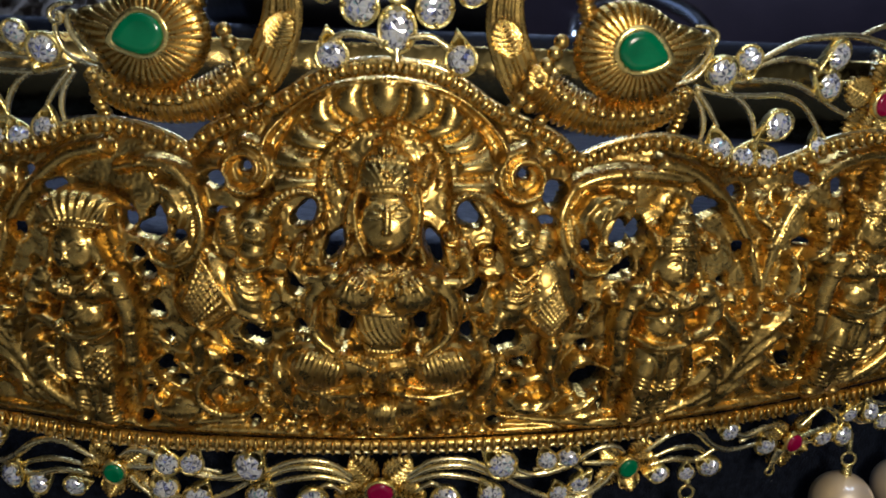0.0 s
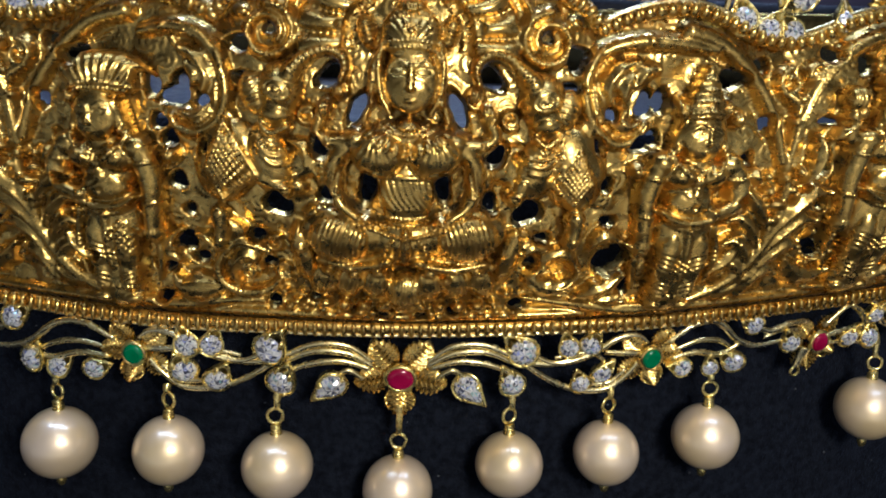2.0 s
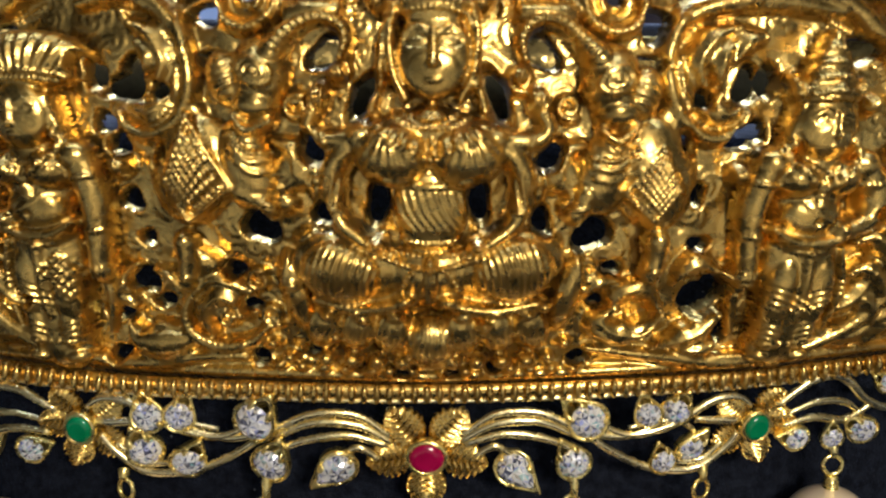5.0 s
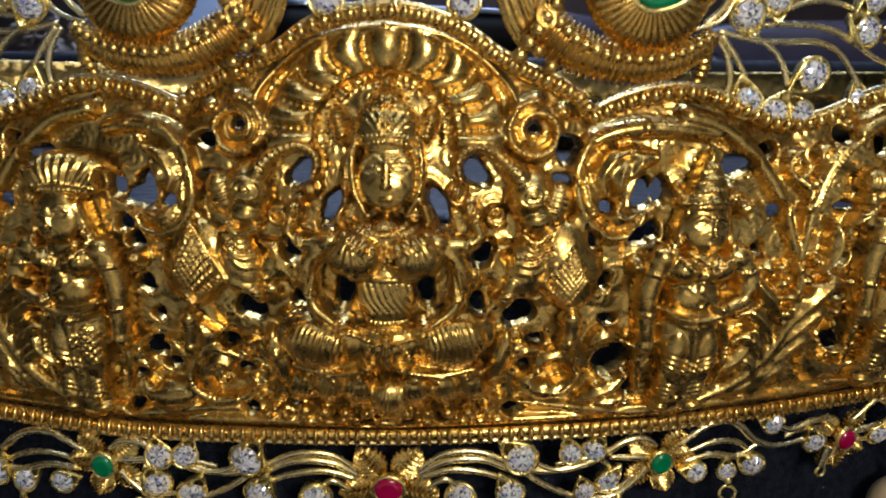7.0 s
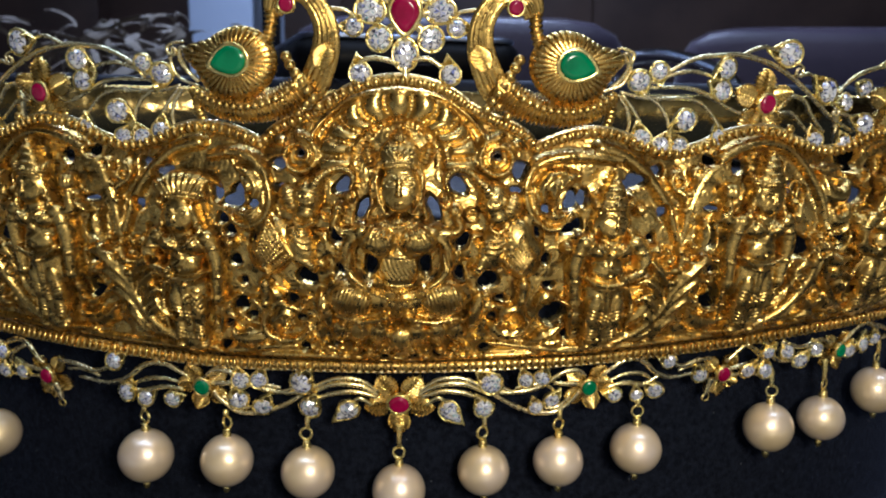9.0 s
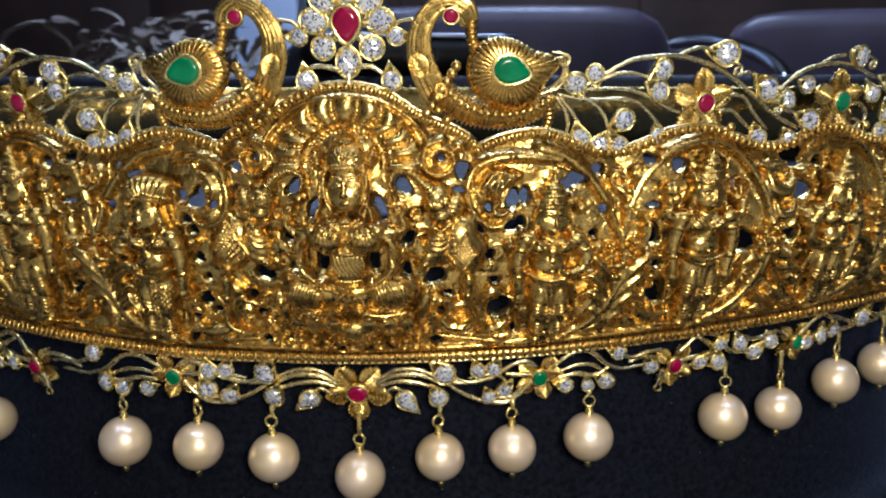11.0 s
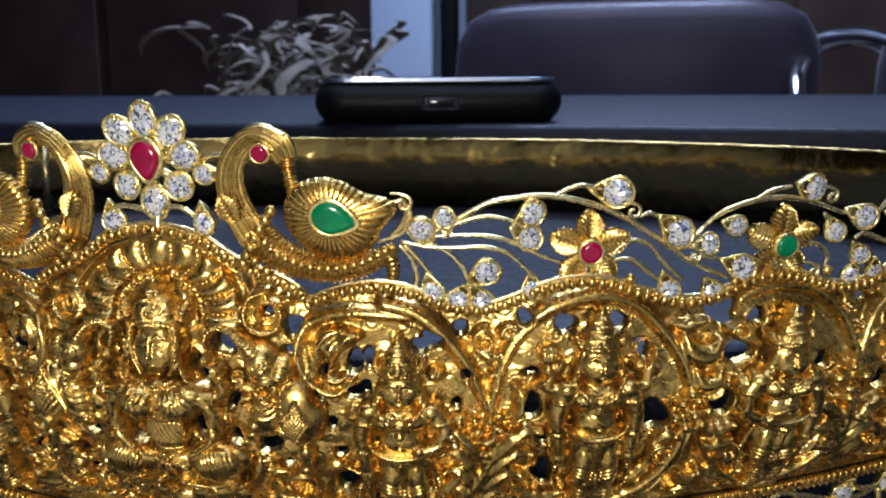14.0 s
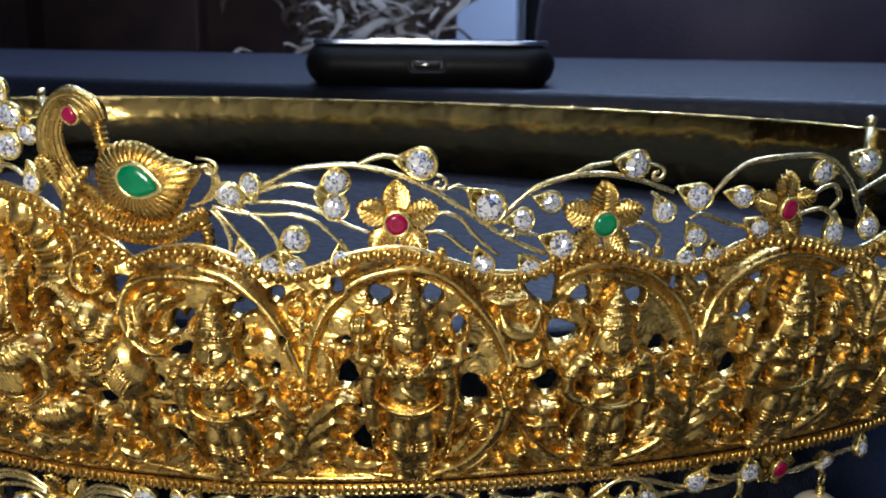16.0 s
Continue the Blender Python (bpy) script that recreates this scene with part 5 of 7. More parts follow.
    for rad in (1.0, 1.35):
        r.beads([(0.3 + 2.9 * rad * math.cos(radians(x)), 35.9 + 2.2 * rad * math.sin(radians(x))) for x in np.linspace(200, 340, 13)], 0.5, 0.26, 0.36, 3)
    b(0.3, 30.3, 0.7, 0.9, 5.0)
    r.raise_by(0.3, 30.2, 0.5, 0.6, 0.4)
    # girdle in three beaded rows, hanging sash with tassels
    for v, w, sag in ((23.5, 4.2, 0.8), (22.6, 4.6, 1.0), (21.6, 4.4, 1.2)):
        r.beads([(0.3 + w * x, v - sag * (1 - x * x)) for x in np.linspace(-1, 1, 9)], 0.52, 0.28, 0.36, 3)
    t([(0.3, 21.0), (0.3, 19.4), (0.2, 17.6)], (0.9, 1.1, 0.9), (3.9, 4.3, 4.2))
    r.ribs(0.3, 19.0, 1.0, 1.8, 0, 0.45, 0.16)
    for s in (-1, 1):
        r.beads([(0.3 + s * 1.2, 20.4), (0.3 + s * 2.2, 19.2), (0.3 + s * 2.6, 18.2)], 0.5, 0.26, 0.32)
    # oval head with nose, mouth, eyes and brows, framed by a plain band
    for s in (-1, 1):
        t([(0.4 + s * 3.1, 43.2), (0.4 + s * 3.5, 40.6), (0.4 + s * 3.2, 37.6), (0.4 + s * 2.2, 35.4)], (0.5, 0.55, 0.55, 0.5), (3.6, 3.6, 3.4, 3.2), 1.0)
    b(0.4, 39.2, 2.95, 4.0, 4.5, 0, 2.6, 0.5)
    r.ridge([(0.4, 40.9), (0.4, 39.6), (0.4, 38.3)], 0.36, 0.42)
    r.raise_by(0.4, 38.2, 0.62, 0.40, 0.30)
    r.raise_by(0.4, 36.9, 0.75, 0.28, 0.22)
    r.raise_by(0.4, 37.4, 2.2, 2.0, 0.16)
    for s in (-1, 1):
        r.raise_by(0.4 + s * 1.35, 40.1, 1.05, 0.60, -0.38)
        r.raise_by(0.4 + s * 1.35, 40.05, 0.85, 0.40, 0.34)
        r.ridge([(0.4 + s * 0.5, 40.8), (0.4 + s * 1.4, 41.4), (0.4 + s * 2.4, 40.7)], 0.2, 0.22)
    # domed crown with a medallion, a top knot and a bead
    b(0.3, 44.2, 3.4, 3.4, 5.0, 0, 1.8)
    b(0.3, 47.2, 2.0, 1.6, 4.9)
    b(0.3, 49.0, 0.9, 0.9, 4.0)
    for v, w, sag in ((42.3, 3.1, -0.5), (43.0, 3.2, -0.5), (45.9, 2.3, -0.4), (46.4, 2.2, -0.4)):
        r.beads([(0.3 + w * x, v - sag * (1 - x * x)) for x in np.linspace(-1, 1, 9)], 0.48, 0.24, 0.28, 3)
    r.fan(0.3, 43.0, 1.6, 3.2, 90, 70, 9, 0.09)
    r.beads([(0.3 + 0.8 * math.cos(x), 44.6 + 0.8 * math.sin(x)) for x in np.linspace(0, 6.28, 13)], 0.42, 0.2, 0.28, 2)
    r.raise_by(0.3, 44.6, 0.45, 0.45, 0.5)
    r.ribs(0.3, 47.2, 1.8, 1.3, 0, 0.5, 0.14)
    r.finish(2)
    for hole in SEAT_HOLES:
        r.pierce(*hole)
    r.build("relief_statuette", r.H > -1.1, GOLD, belt, "seated statuette on a lotus in high gold relief", 1.0)


def standing_figure(c, s, base, head, kind):
    """A standing statuette: crown or turban, head, torso, arms and draped legs. kind 2 has four arms."""
    r = Relief(c - 10.5, c + 10.5, base - 1.0, head + 9.8, 0.14, -1.6)
    b, t, h = r.blob, r.tube, head - base
    hip, chest, neck = base + 0.50 * h, base + 0.73 * h, base + 0.86 * h
    way = s if kind != 3 else -s
    def arc(w, v, sag, pitch, size, up, k=7):
        r.beads([(c + w * x, v - sag * (1 - x * x)) for x in np.linspace(-1, 1, k)], pitch, size, up, 3)
    # torso: broad chest, drawn-in waist, a smooth belly
    t([(c, neck), (c, chest + 0.6), (c, chest - 3.0), (c, hip - 0.4)], (2.2, 4.0, 3.2, 3.6), (2.9, 3.5, 3.2, 3.4))
    b(c, hip + 2.9, 3.0, 2.7, 4.1, 0, 1.4)
    r.raise_by(c, hip + 2.5, 0.4, 0.4, -0.35)
    # long wrapped skirt to the ankles, hatched along both sides
    t([(c, hip + 0.8), (c + 0.3 * way, base + 0.32 * h), (c + 0.3 * way, base + 0.18 * h), (c, base + 1.6)], (3.7, 3.9, 3.5, 3.0), (3.5, 3.7, 3.4, 3.1), 0.2)
    for q in (-1, 1):
        b(c + q * 4.3, chest + 2.2, 1.9, 1.7, 3.6, 0, 0.6)
        b(c + q * 1.9, chest + 0.9, 2.15, 1.8, 4.5, 0, 1.6)
        b(c + q * 1.8 + 0.3 * way, base + 0.31 * h, 1.7, 4.2, 4.4, 2 * q, 2.0)
        b(c + q * 1.7 + 0.3 * way, base + 0.15 * h, 1.3, 2.8, 3.9, 0, 1.8)
        b(c + q * 2.0 + 0.5 * way, base + 0.5, 1.7, 0.95, 3.4, 8 * q, 0.4)
        r.beads([(c + q * 1.7 - 1.2 + 0.3 * way, base + 0.085 * h), (c + q * 1.7 + 1.2 + 0.3 * way, base + 0.085 * h)], 0.55, 0.3, 0.3)
        if kind == 1 and q > 0:
            r.lattice(c + 2.0, base + 0.36 * h, 2.3, 3.0, 45, 0.72, 0.36)
        else:
            r.ribs(c + q * 2.7 + 0.3 * way, base + 0.30 * h, 1.25, 4.6, 90 + 16 * q, 0.66, 0.19, 0.2)
        r.ribs(c + q * 2.2 + 0.3 * way, base + 0.14 * h, 1.2, 1.9, 90 + 12 * q, 0.64, 0.15, 0.2)
        # hair and ear drops
        t([(c + q * 2.4, head + 0.8), (c + q * 2.9, head - 1.4), (c + q * 3.3, neck + 0.6)], (0.6, 0.7, 0.8), (3.0, 2.7, 2.4), 0.4)
        b(c + q * 3.0, head - 2.4, 0.6, 0.9, 3.2, 0, 0.8)
        # arms: one bent to the hip or chest, one hanging
        if q * way > 0 and kind != 2:
            t([(c + q * 4.6, chest + 2.0), (c + q * 6.2, chest - 0.6), (c + q * 5.6, chest - 3.0), (c + q * 3.2, chest - 4.0)], (1.7, 1.6, 1.4, 1.2), (3.3, 3.2, 3.5, 4.3), 0.4)
            b(c + q * 2.7, chest - 4.0, 1.2, 1.2, 4.7, 0, 1.8)
        else:
            t([(c + q * 4.6, chest + 2.0), (c + q * 5.5, chest - 1.6), (c + q * 5.4, hip + 0.8), (c + q * 5.1, hip - 2.0)], (1.7, 1.6, 1.4, 1.25), (3.3, 3.1, 2.9, 3.0), 0.2)
            b(c + q * 5.1, hip - 3.0, 1.4, 1.6, 3.2, 0, 0.2)
            r.ribs(c + q * 5.1, hip - 3.4, 1.2, 1.2, 0, 0.6, 0.12)
        r.beads([(c + q * 4.0, chest + 0.2), (c + q * 6.7, chest + 0.6)], 0.55, 0.32, 0.32)
        r.beads([(c + q * 4.2, hip + 0.9), (c + q * 6.4, hip + 1.1)], 0.55, 0.3, 0.3)
        if kind == 2:
            t([(c + q * 4.8, chest + 2.4), (c + q * 6.9, chest + 2.6), (c + q * 7.0, neck + 2.0)], (1.3, 1.15, 1.0), (2.6, 2.4, 2.4), 0.2)
            b(c + q * 6.9, neck + 4.0, 1.6, 1.8, 2.8, 0, 0.4)
            for k in range(4):
                r.ridge([(c + q * 6.9 - 0.9 + 0.6 * k, neck + 3.0), (c + q * 6.9 - 1.0 + 0.66 * k, neck + 5.2)], 0.24, 0.26)
        # sash end
        t([(c + q * 4.2, hip - 0.4), (c + q * 5.4, base + 0.30 * h), (c + q * 4.8, base + 0.12 * h)], (0.6, 1.0, 0.5), (1.9, 1.7, 1.0))
    # smooth crescent belt with a beaded edge, hanging cloth, pleated collar in a deep curve
    t([(c - 3.9, hip + 1.9), (c - 2.2, hip + 0.8), (c, hip + 0.4), (c + 2.2, hip + 0.8), (c + 3.9, hip + 1.9)], (0.4, 0.65, 0.75, 0.65, 0.4), (4.2, 4.6, 4.8, 4.6, 4.2), 2.4)
    r.beads([(c - 3.8, hip + 1.1), (c - 2.0, hip - 0.1), (c, hip - 0.5), (c + 2.0, hip - 0.1), (c + 3.8, hip + 1.1)], 0.52, 0.27, 0.3)
    t([(c, hip - 0.6), (c + 0.3 * way, base + 0.32 * h), (c + 0.2 * way, base + 0.20 * h)], (0.6, 0.75, 0.5), (4.6, 4.7, 4.0), 3.0)
    for k in range(13):
        x = -1 + k / 6
        a, v = c + 3.5 * x, neck + 0.3 - 3.3 * (1 - abs(x) ** 1.6)
        r.raise_by(a, v, 0.34, 0.95, 0.42, -38 * x)
    r.beads([(c + 2.6 * x, neck + 0.9 - 2.5 * (1 - abs(x) ** 1.6)) for x in np.linspace(-1, 1, 11)], 0.5, 0.28, 0.34, 3)
    r.raise_by(c, neck - 4.3, 0.65, 0.75, 0.45)
    # head with nose, mouth, eyes and brows
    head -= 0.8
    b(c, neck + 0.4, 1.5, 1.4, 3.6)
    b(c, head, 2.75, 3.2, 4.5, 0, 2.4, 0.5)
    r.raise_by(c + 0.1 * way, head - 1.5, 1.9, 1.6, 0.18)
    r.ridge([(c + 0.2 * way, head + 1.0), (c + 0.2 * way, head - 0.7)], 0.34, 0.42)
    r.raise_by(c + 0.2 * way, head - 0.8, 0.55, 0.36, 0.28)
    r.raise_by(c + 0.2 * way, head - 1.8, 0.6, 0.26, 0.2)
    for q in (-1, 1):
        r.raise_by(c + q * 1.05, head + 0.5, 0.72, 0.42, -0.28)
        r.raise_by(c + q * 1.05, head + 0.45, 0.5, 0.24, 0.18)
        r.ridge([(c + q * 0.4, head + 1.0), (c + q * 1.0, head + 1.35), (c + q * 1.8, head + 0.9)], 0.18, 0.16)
    # thin cord slanting over the chest
    for k in range(2):
        r.ridge([(c - way * (3.2 - 0.5 * k), chest + 1.2), (c - way * (0.6 - 0.5 * k), chest - 2.0), (c + way * (2.6 + 0.3 * k), hip + 1.8)], 0.22, 0.13)
    if kind == 1:
        # broad ribbed turban with a beaded brim
        b(c + 0.8, head + 4.9, 5.6, 2.7, 4.4, 0, 1.6)
        r.fan(c + 0.8, head + 0.4, 3.2, 7.6, 90, 60, 11, 0.2)
        for dv in (2.5, 3.2):
            r.beads([(c + 0.8 + 5.6 * x, head + dv - 0.6 + 1.3 * (1 - x * x)) for x in np.linspace(-1, 1, 11)], 0.55, 0.27, 0.4, 3)
    else:
        for dv, ru, rv, top in ((3.0, 2.8, 1.7, 4.7), (4.3, 2.3, 1.6, 4.5), (5.6, 1.75, 1.4, 4.2), (6.8, 1.15, 1.1, 3.9), (7.8, 0.6, 0.8, 3.6)):
            b(c, head + dv, ru, rv, top, 0, 2.0)
        for dv, w in ((2.0, 2.5), (2.6, 2.6), (3.9, 2.2), (5.2, 1.75), (6.4, 1.2)):
            arc(w, head + dv, -0.4, 0.48, 0.27, 0.34)
        r.raise_by(c, head + 3.2, 0.6, 0.7, 0.45)
        for q in (-1, 1):
            b(c + q * 3.0, head + 3.2, 0.9, 1.7, 3.2, -18 * q)
            r.ribs(c + q * 3.0, head + 3.2, 0.9, 1.7, 90, 0.5, 0.16)
    r.finish(2)
    for a, v, ru, rv in WING_HOLES:
        r.pierce(s * a, v, ru, rv)
    r.build("relief_statuette", r.H > -1.3, GOLD, belt, "standing statuette with a tall crown in gold relief" if kind != 1 else "standing statuette with a broad turban in gold relief", 0.95)


def elephant(s):
    """An elephant half turned away: head with a ringed eye, ribbed trunk raised over an opening, saddle cloth in a netted lozenge."""
    r = Relief(min(s * 5, s * 25), max(s * 5, s * 25), 14.0, 46.0, 0.13, -1.4)
    if s < 0:
        eye, cheek, rump, chest, ear = (-14.2, 37.5), (-14.6, 34.8), (-20.8, 28.9), (-15.8, 29.1), (-17.2, 36.9)
        top, side, foot, back = (-20.5, 33.7), (-16.9, 27.4), (-20.9, 24.1), (-22.9, 27.9)
        trunk = [(-13.1, 39.1), (-12.0, 40.6), (-10.4, 41.8), (-8.7, 42.2), (-7.2, 41.5), (-6.8, 40.1), (-7.3, 38.9)]
        jaw, chain, legs = [(-16.3, 33.8), (-15.1, 32.5), (-13.1, 33.3)], [(-16.6, 32.0), (-15.0, 30.6), (-12.5, 31.0)], ((-22.0, 22.0, -22.4, 18.1), (-16.2, 27.0, -13.8, 25.5))
    else:
        eye, cheek, rump, chest, ear = (15.3, 37.2), (16.0, 34.5), (19.8, 29.1), (15.3, 29.0), (18.0, 36.0)
        top, side, foot, back = (19.9, 31.5), (16.7, 27.5), (19.8, 24.6), (21.8, 27.6)
        trunk = [(14.1, 39.0), (12.5, 40.6), (11.1, 41.9), (9.4, 42.3), (8.1, 41.7), (7.5, 40.3), (7.9, 38.9)]
        jaw, chain, legs = [(14.4, 33.0), (15.8, 32.0), (17.4, 33.4)], [(13.9, 30.5), (15.7, 30.3), (17.6, 31.4)], ((20.6, 22.8, 20.3, 19.4), (13.7, 27.2, 12.8, 25.4))
    b = r.blob
    b(*rump, 4.2, 5.6, 2.6, s * 12)
    b(*chest, 2.8, 4.6, 2.4, -s * 14)
    b(*eye, 2.9, 3.4, 3.5)
    b(*cheek, 2.4, 2.0, 3.2)
    b(*ear, 2.0, 2.8, 2.5, -s * 20)
    r.ribs(*ear, 1.8, 2.5, 70 * s, 0.7, 0.14, 0.3)
    # trunk: rings across it, a beaded edge
    r.tube(trunk, (1.6, 1.25, 1.0, 0.95, 0.9, 0.8, 0.7), (3.2, 2.8, 2.5, 2.4, 2.4, 2.3, 2.2))
    path = resample(smooth_path(trunk), 0.62)
    for i in range(1, len(path) - 1):
        du, dv = path[i + 1] - path[i - 1]
        r.raise_by(path[i][0], path[i][1], 0.20, 0.95, 0.26, math.degrees(math.atan2(dv, du)))
    # almond eye in a double ring
    for rad in (1.25, 0.75):
        ring = [(eye[0] + rad * 1.15 * math.cos(a), eye[1] + rad * 0.85 * math.sin(a) + s * 0.25 * rad * math.cos(a)) for a in np.linspace(0, 2 * math.pi, 17)]
        r.ridge(ring, 0.22, 0.24)
    r.raise_by(eye[0], eye[1], 0.45, 0.35, 0.35)
    # jaw, tusk, neck chain
    r.tube(jaw, (0.5, 0.8, 0.6), (2.8, 3.4, 3.0))
    r.ridge([(a, v - 0.9) for a, v in jaw], 0.3, 0.35)
    r.beads(chain, 0.5, 0.27, 0.42)
    r.ridge([(a, v - 0.8) for a, v in chain], 0.3, 0.3)
    r.ridge([(a + 0.2, v - 1.8) for a, v in chain], 0.3, 0.25)
    # netted saddle cloth: three borders, a mesh of small lozenges
    mid = ((top[0] + foot[0]) / 2, (top[1] + foot[1]) / 2)
    b(*mid, 2.9, 4.6, 3.1, s * 14, None, 0.35)
    net = [tuple(mid[i] + 0.80 * (p[i] - mid[i]) for i in (0, 1)) for p in (top, side, foot, back)]
    for k in range(1, 7):
        f = k / 7
        for p0, p1, q0, q1 in ((net[0], net[1], net[3], net[2]), (net[0], net[3], net[1], net[2])):
            r.ridge([(p0[0] + f * (p1[0] - p0[0]), p0[1] + f * (p1[1] - p0[1])), (q0[0] + f * (q1[0] - q0[0]), q0[1] + f * (q1[1] - q0[1]))], 0.20, 0.24)
    for p, q in ((top, side), (side, foot), (foot, back), (back, top)):
        r.tube([p, ((p[0] + q[0]) / 2, (p[1] + q[1]) / 2), q], 0.40, 2.8)
        a, c = [tuple(mid[i] + 0.86 * (w[i] - mid[i]) for i in (0, 1)) for w in (p, q)]
        r.beads([a, c], 0.5, 0.24, 0.26)
    for (u0, v0, u1, v1) in legs:
        r.tube([(u0, v0), ((u0 + u1) / 2 + 0.2, (v0 + v1) / 2), (u1, v1)], (1.5, 1.25, 1.35), (2.3, 2.1, 2.2))
        r.ridge([(u1 - 1.1, v1 + 0.5), (u1 + 1.1, v1 + 0.5)], 0.25, 0.25)
    r.finish(2)
    for hole in SEAT_HOLES + FLANK_HOLES:
        r.pierce(*hole)
    r.build("relief_elephant", r.H > -1.1, GOLD, belt, "elephant with raised trunk in high gold relief", 0.95)


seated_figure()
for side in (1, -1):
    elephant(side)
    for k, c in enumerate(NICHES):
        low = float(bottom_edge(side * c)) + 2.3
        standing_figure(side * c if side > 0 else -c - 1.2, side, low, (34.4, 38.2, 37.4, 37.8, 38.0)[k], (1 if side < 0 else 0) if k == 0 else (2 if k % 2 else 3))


# -- beaded rims --
BEAD = ball_mesh("bead", GOLD, 2, 0.8)


def rim(name, points, n, label, pitch):
    path = resample(smooth_path(points, 6), 0.8)
    path = np.column_stack([path, np.full(len(path), n)])
    v, f = sweep(path, 0.86, seg=10, flat=0.75)
    ob = solid(name, place(v[:, 0], v[:, 1], v[:, 2]), f, GOLD, belt, label)
    edge = path + np.array([0, 0.95, -0.2]) * (1 if name == "top_rim" else -1)
    v, f = sweep(edge, 0.34 if name == "top_rim" else 0.26, seg=8)
    solid("rim_edge", place(v[:, 0], v[:, 1], v[:, 2]), f, GOLD_BRIGHT, ob, "polished outer edge")
    for (u, w, _), (u2, w2, _) in zip(resample(path, pitch)[:-1], resample(path, pitch)[1:]):
        t = math.degrees(math.atan2(w2 - w, u2 - u))
        put("bead", BEAD, spot(u, w, n + 0.85, t) @ Matrix.Diagonal((0.60, 0.92, 0.86, 1) if name == "top_rim" else (0.40, 1.10, 0.72, 1)), ob)


full_arch = [(-a, b) for a, b in ARCH[:0:-1]] + ARCH
rim("top_rim", full_arch, -1.9, "beaded gold arch rim over the centre", 1.35)
rim("top_rim", WAVE, -1.9, "wavy beaded gold rim", 1.35)
rim("top_rim", [(-a, b) for a, b in WAVE[::-1]], -1.9, "wavy beaded gold rim", 1.35)
for seg in ((-150, -50), (-50, 50), (50, 150)):
    us = np.linspace(seg[0], seg[1], 18)
    rim("bottom_rim", [(a, float(bottom_edge(a))) for a in us], -2.0, "reeded gold rim along the lower edge", 1.25)


# -- stones in claw settings --
def draw_out(bm, drop):
    for v in bm.verts:
        if drop and v.co.x > 0:
            v.co.y *= 1 - drop * 0.62 * v.co.x * v.co.x
            v.co.x *= 1 + drop * 0.75 * v.co.x


def brilliant_mesh(name, mat, drop=0.0):
    """Round cut: table, crown facets, girdle and pavilion, radius 1; drawn to a point on one side for a pear."""
    bm = bmesh.new()
    k = 8
    table = [bm.verts.new((0.56 * math.cos(2 * math.pi * i / k), 0.56 * math.sin(2 * math.pi * i / k), 0.36)) for i in range(k)]
    star = [bm.verts.new((0.80 * math.cos(2 * math.pi * (i + 0.5) / k), 0.80 * math.sin(2 * math.pi * (i + 0.5) / k), 0.22)) for i in range(k)]
    girdle = [bm.verts.new((math.cos(math.pi * i / k), math.sin(math.pi * i / k), 0.02)) for i in range(2 * k)]
    low = [bm.verts.new((math.cos(math.pi * i / k), math.sin(math.pi * i / k), -0.04)) for i in range(2 * k)]
    tip = bm.verts.new((0, 0, -0.75))
    bm.faces.new(table)
    for i in range(k):
        j = (i + 1) % k
        bm.faces.new((table[i], star[i], table[j]))
        bm.faces.new((table[i], girdle[2 * i], star[i]))
        bm.faces.new((star[i], girdle[2 * i], girdle[2 * i + 1]))
        bm.faces.new((star[i], girdle[2 * i + 1], girdle[(2 * i + 2) % (2 * k)]))
        bm.faces.new((table[j], star[i], girdle[(2 * i + 2) % (2 * k)]))
    for i in range(2 * k):
        j = (i + 1) % (2 * k)
        bm.faces.new((girdle[i], low[i], low[j], girdle[j]))
        bm.faces.new((low[i], tip, low[j]))
    bmesh.ops.recalc_face_normals(bm, faces=bm.faces[:])
    bmesh.ops.poke(bm, faces=[f for f in bm.faces if len(f.verts) == 8], offset=0.02)
    bmesh.ops.poke(bm, faces=[f for f in bm.faces if f.calc_center_median().z > 0.03], offset=0.03)
    draw_out(bm, drop)
    bmesh.ops.split_edges(bm, edges=bm.edges[:])
    me = bpy.data.meshes.new(name)
    bm.to_mesh(me)
    bm.free()
    me.materials.append(mat)
    return me


def cup_mesh(name, claws, drop=0.0):
    """A tapered gold cup with claws that grip the stone's edge."""
    bm = bmesh.new()
    k = 20
    rows = ((1.20, 0.16), (1.01, 0.02), (0.85, -0.35), (0.5, -0.78), (0.2, -0.8), (0.60, -1.0), (1.10, -0.6), (1.27, -0.05))
    rings = [[bm.verts.new((q * math.cos(2 * math.pi * i / k), q * math.sin(2 * math.pi * i / k), z)) for i in range(k)] for q, z in rows]
    for a, b in zip(rings, rings[1:] + rings[:1]):
        for i in range(k):
            bm.faces.new((a[i], a[(i + 1) % k], b[(i + 1) % k], b[i]))
    for i in range(claws):
        a = 2 * math.pi * (i + 0.5) / claws
        m = pose(1.0 * math.cos(a), 1.0 * math.sin(a), 0.05, 0, 0, math.degrees(a)) @ pose(0, 0, 0, 0, -22)
        bmesh.ops.create_uvsphere(bm, u_segments=8, v_segments=6, radius=1, matrix=m @ Matrix.Diagonal((0.22, 0.20, 0.34, 1)))
    draw_out(bm, drop)
    bmesh.ops.recalc_face_normals(bm, faces=bm.faces[:])
    me = bpy.data.meshes.new(name)
    bm.to_mesh(me)
    bm.free()
    me.polygons.foreach_set("use_smooth", [True] * len(me.polygons))
    me.materials.append(GOLD_CUP)
    return me


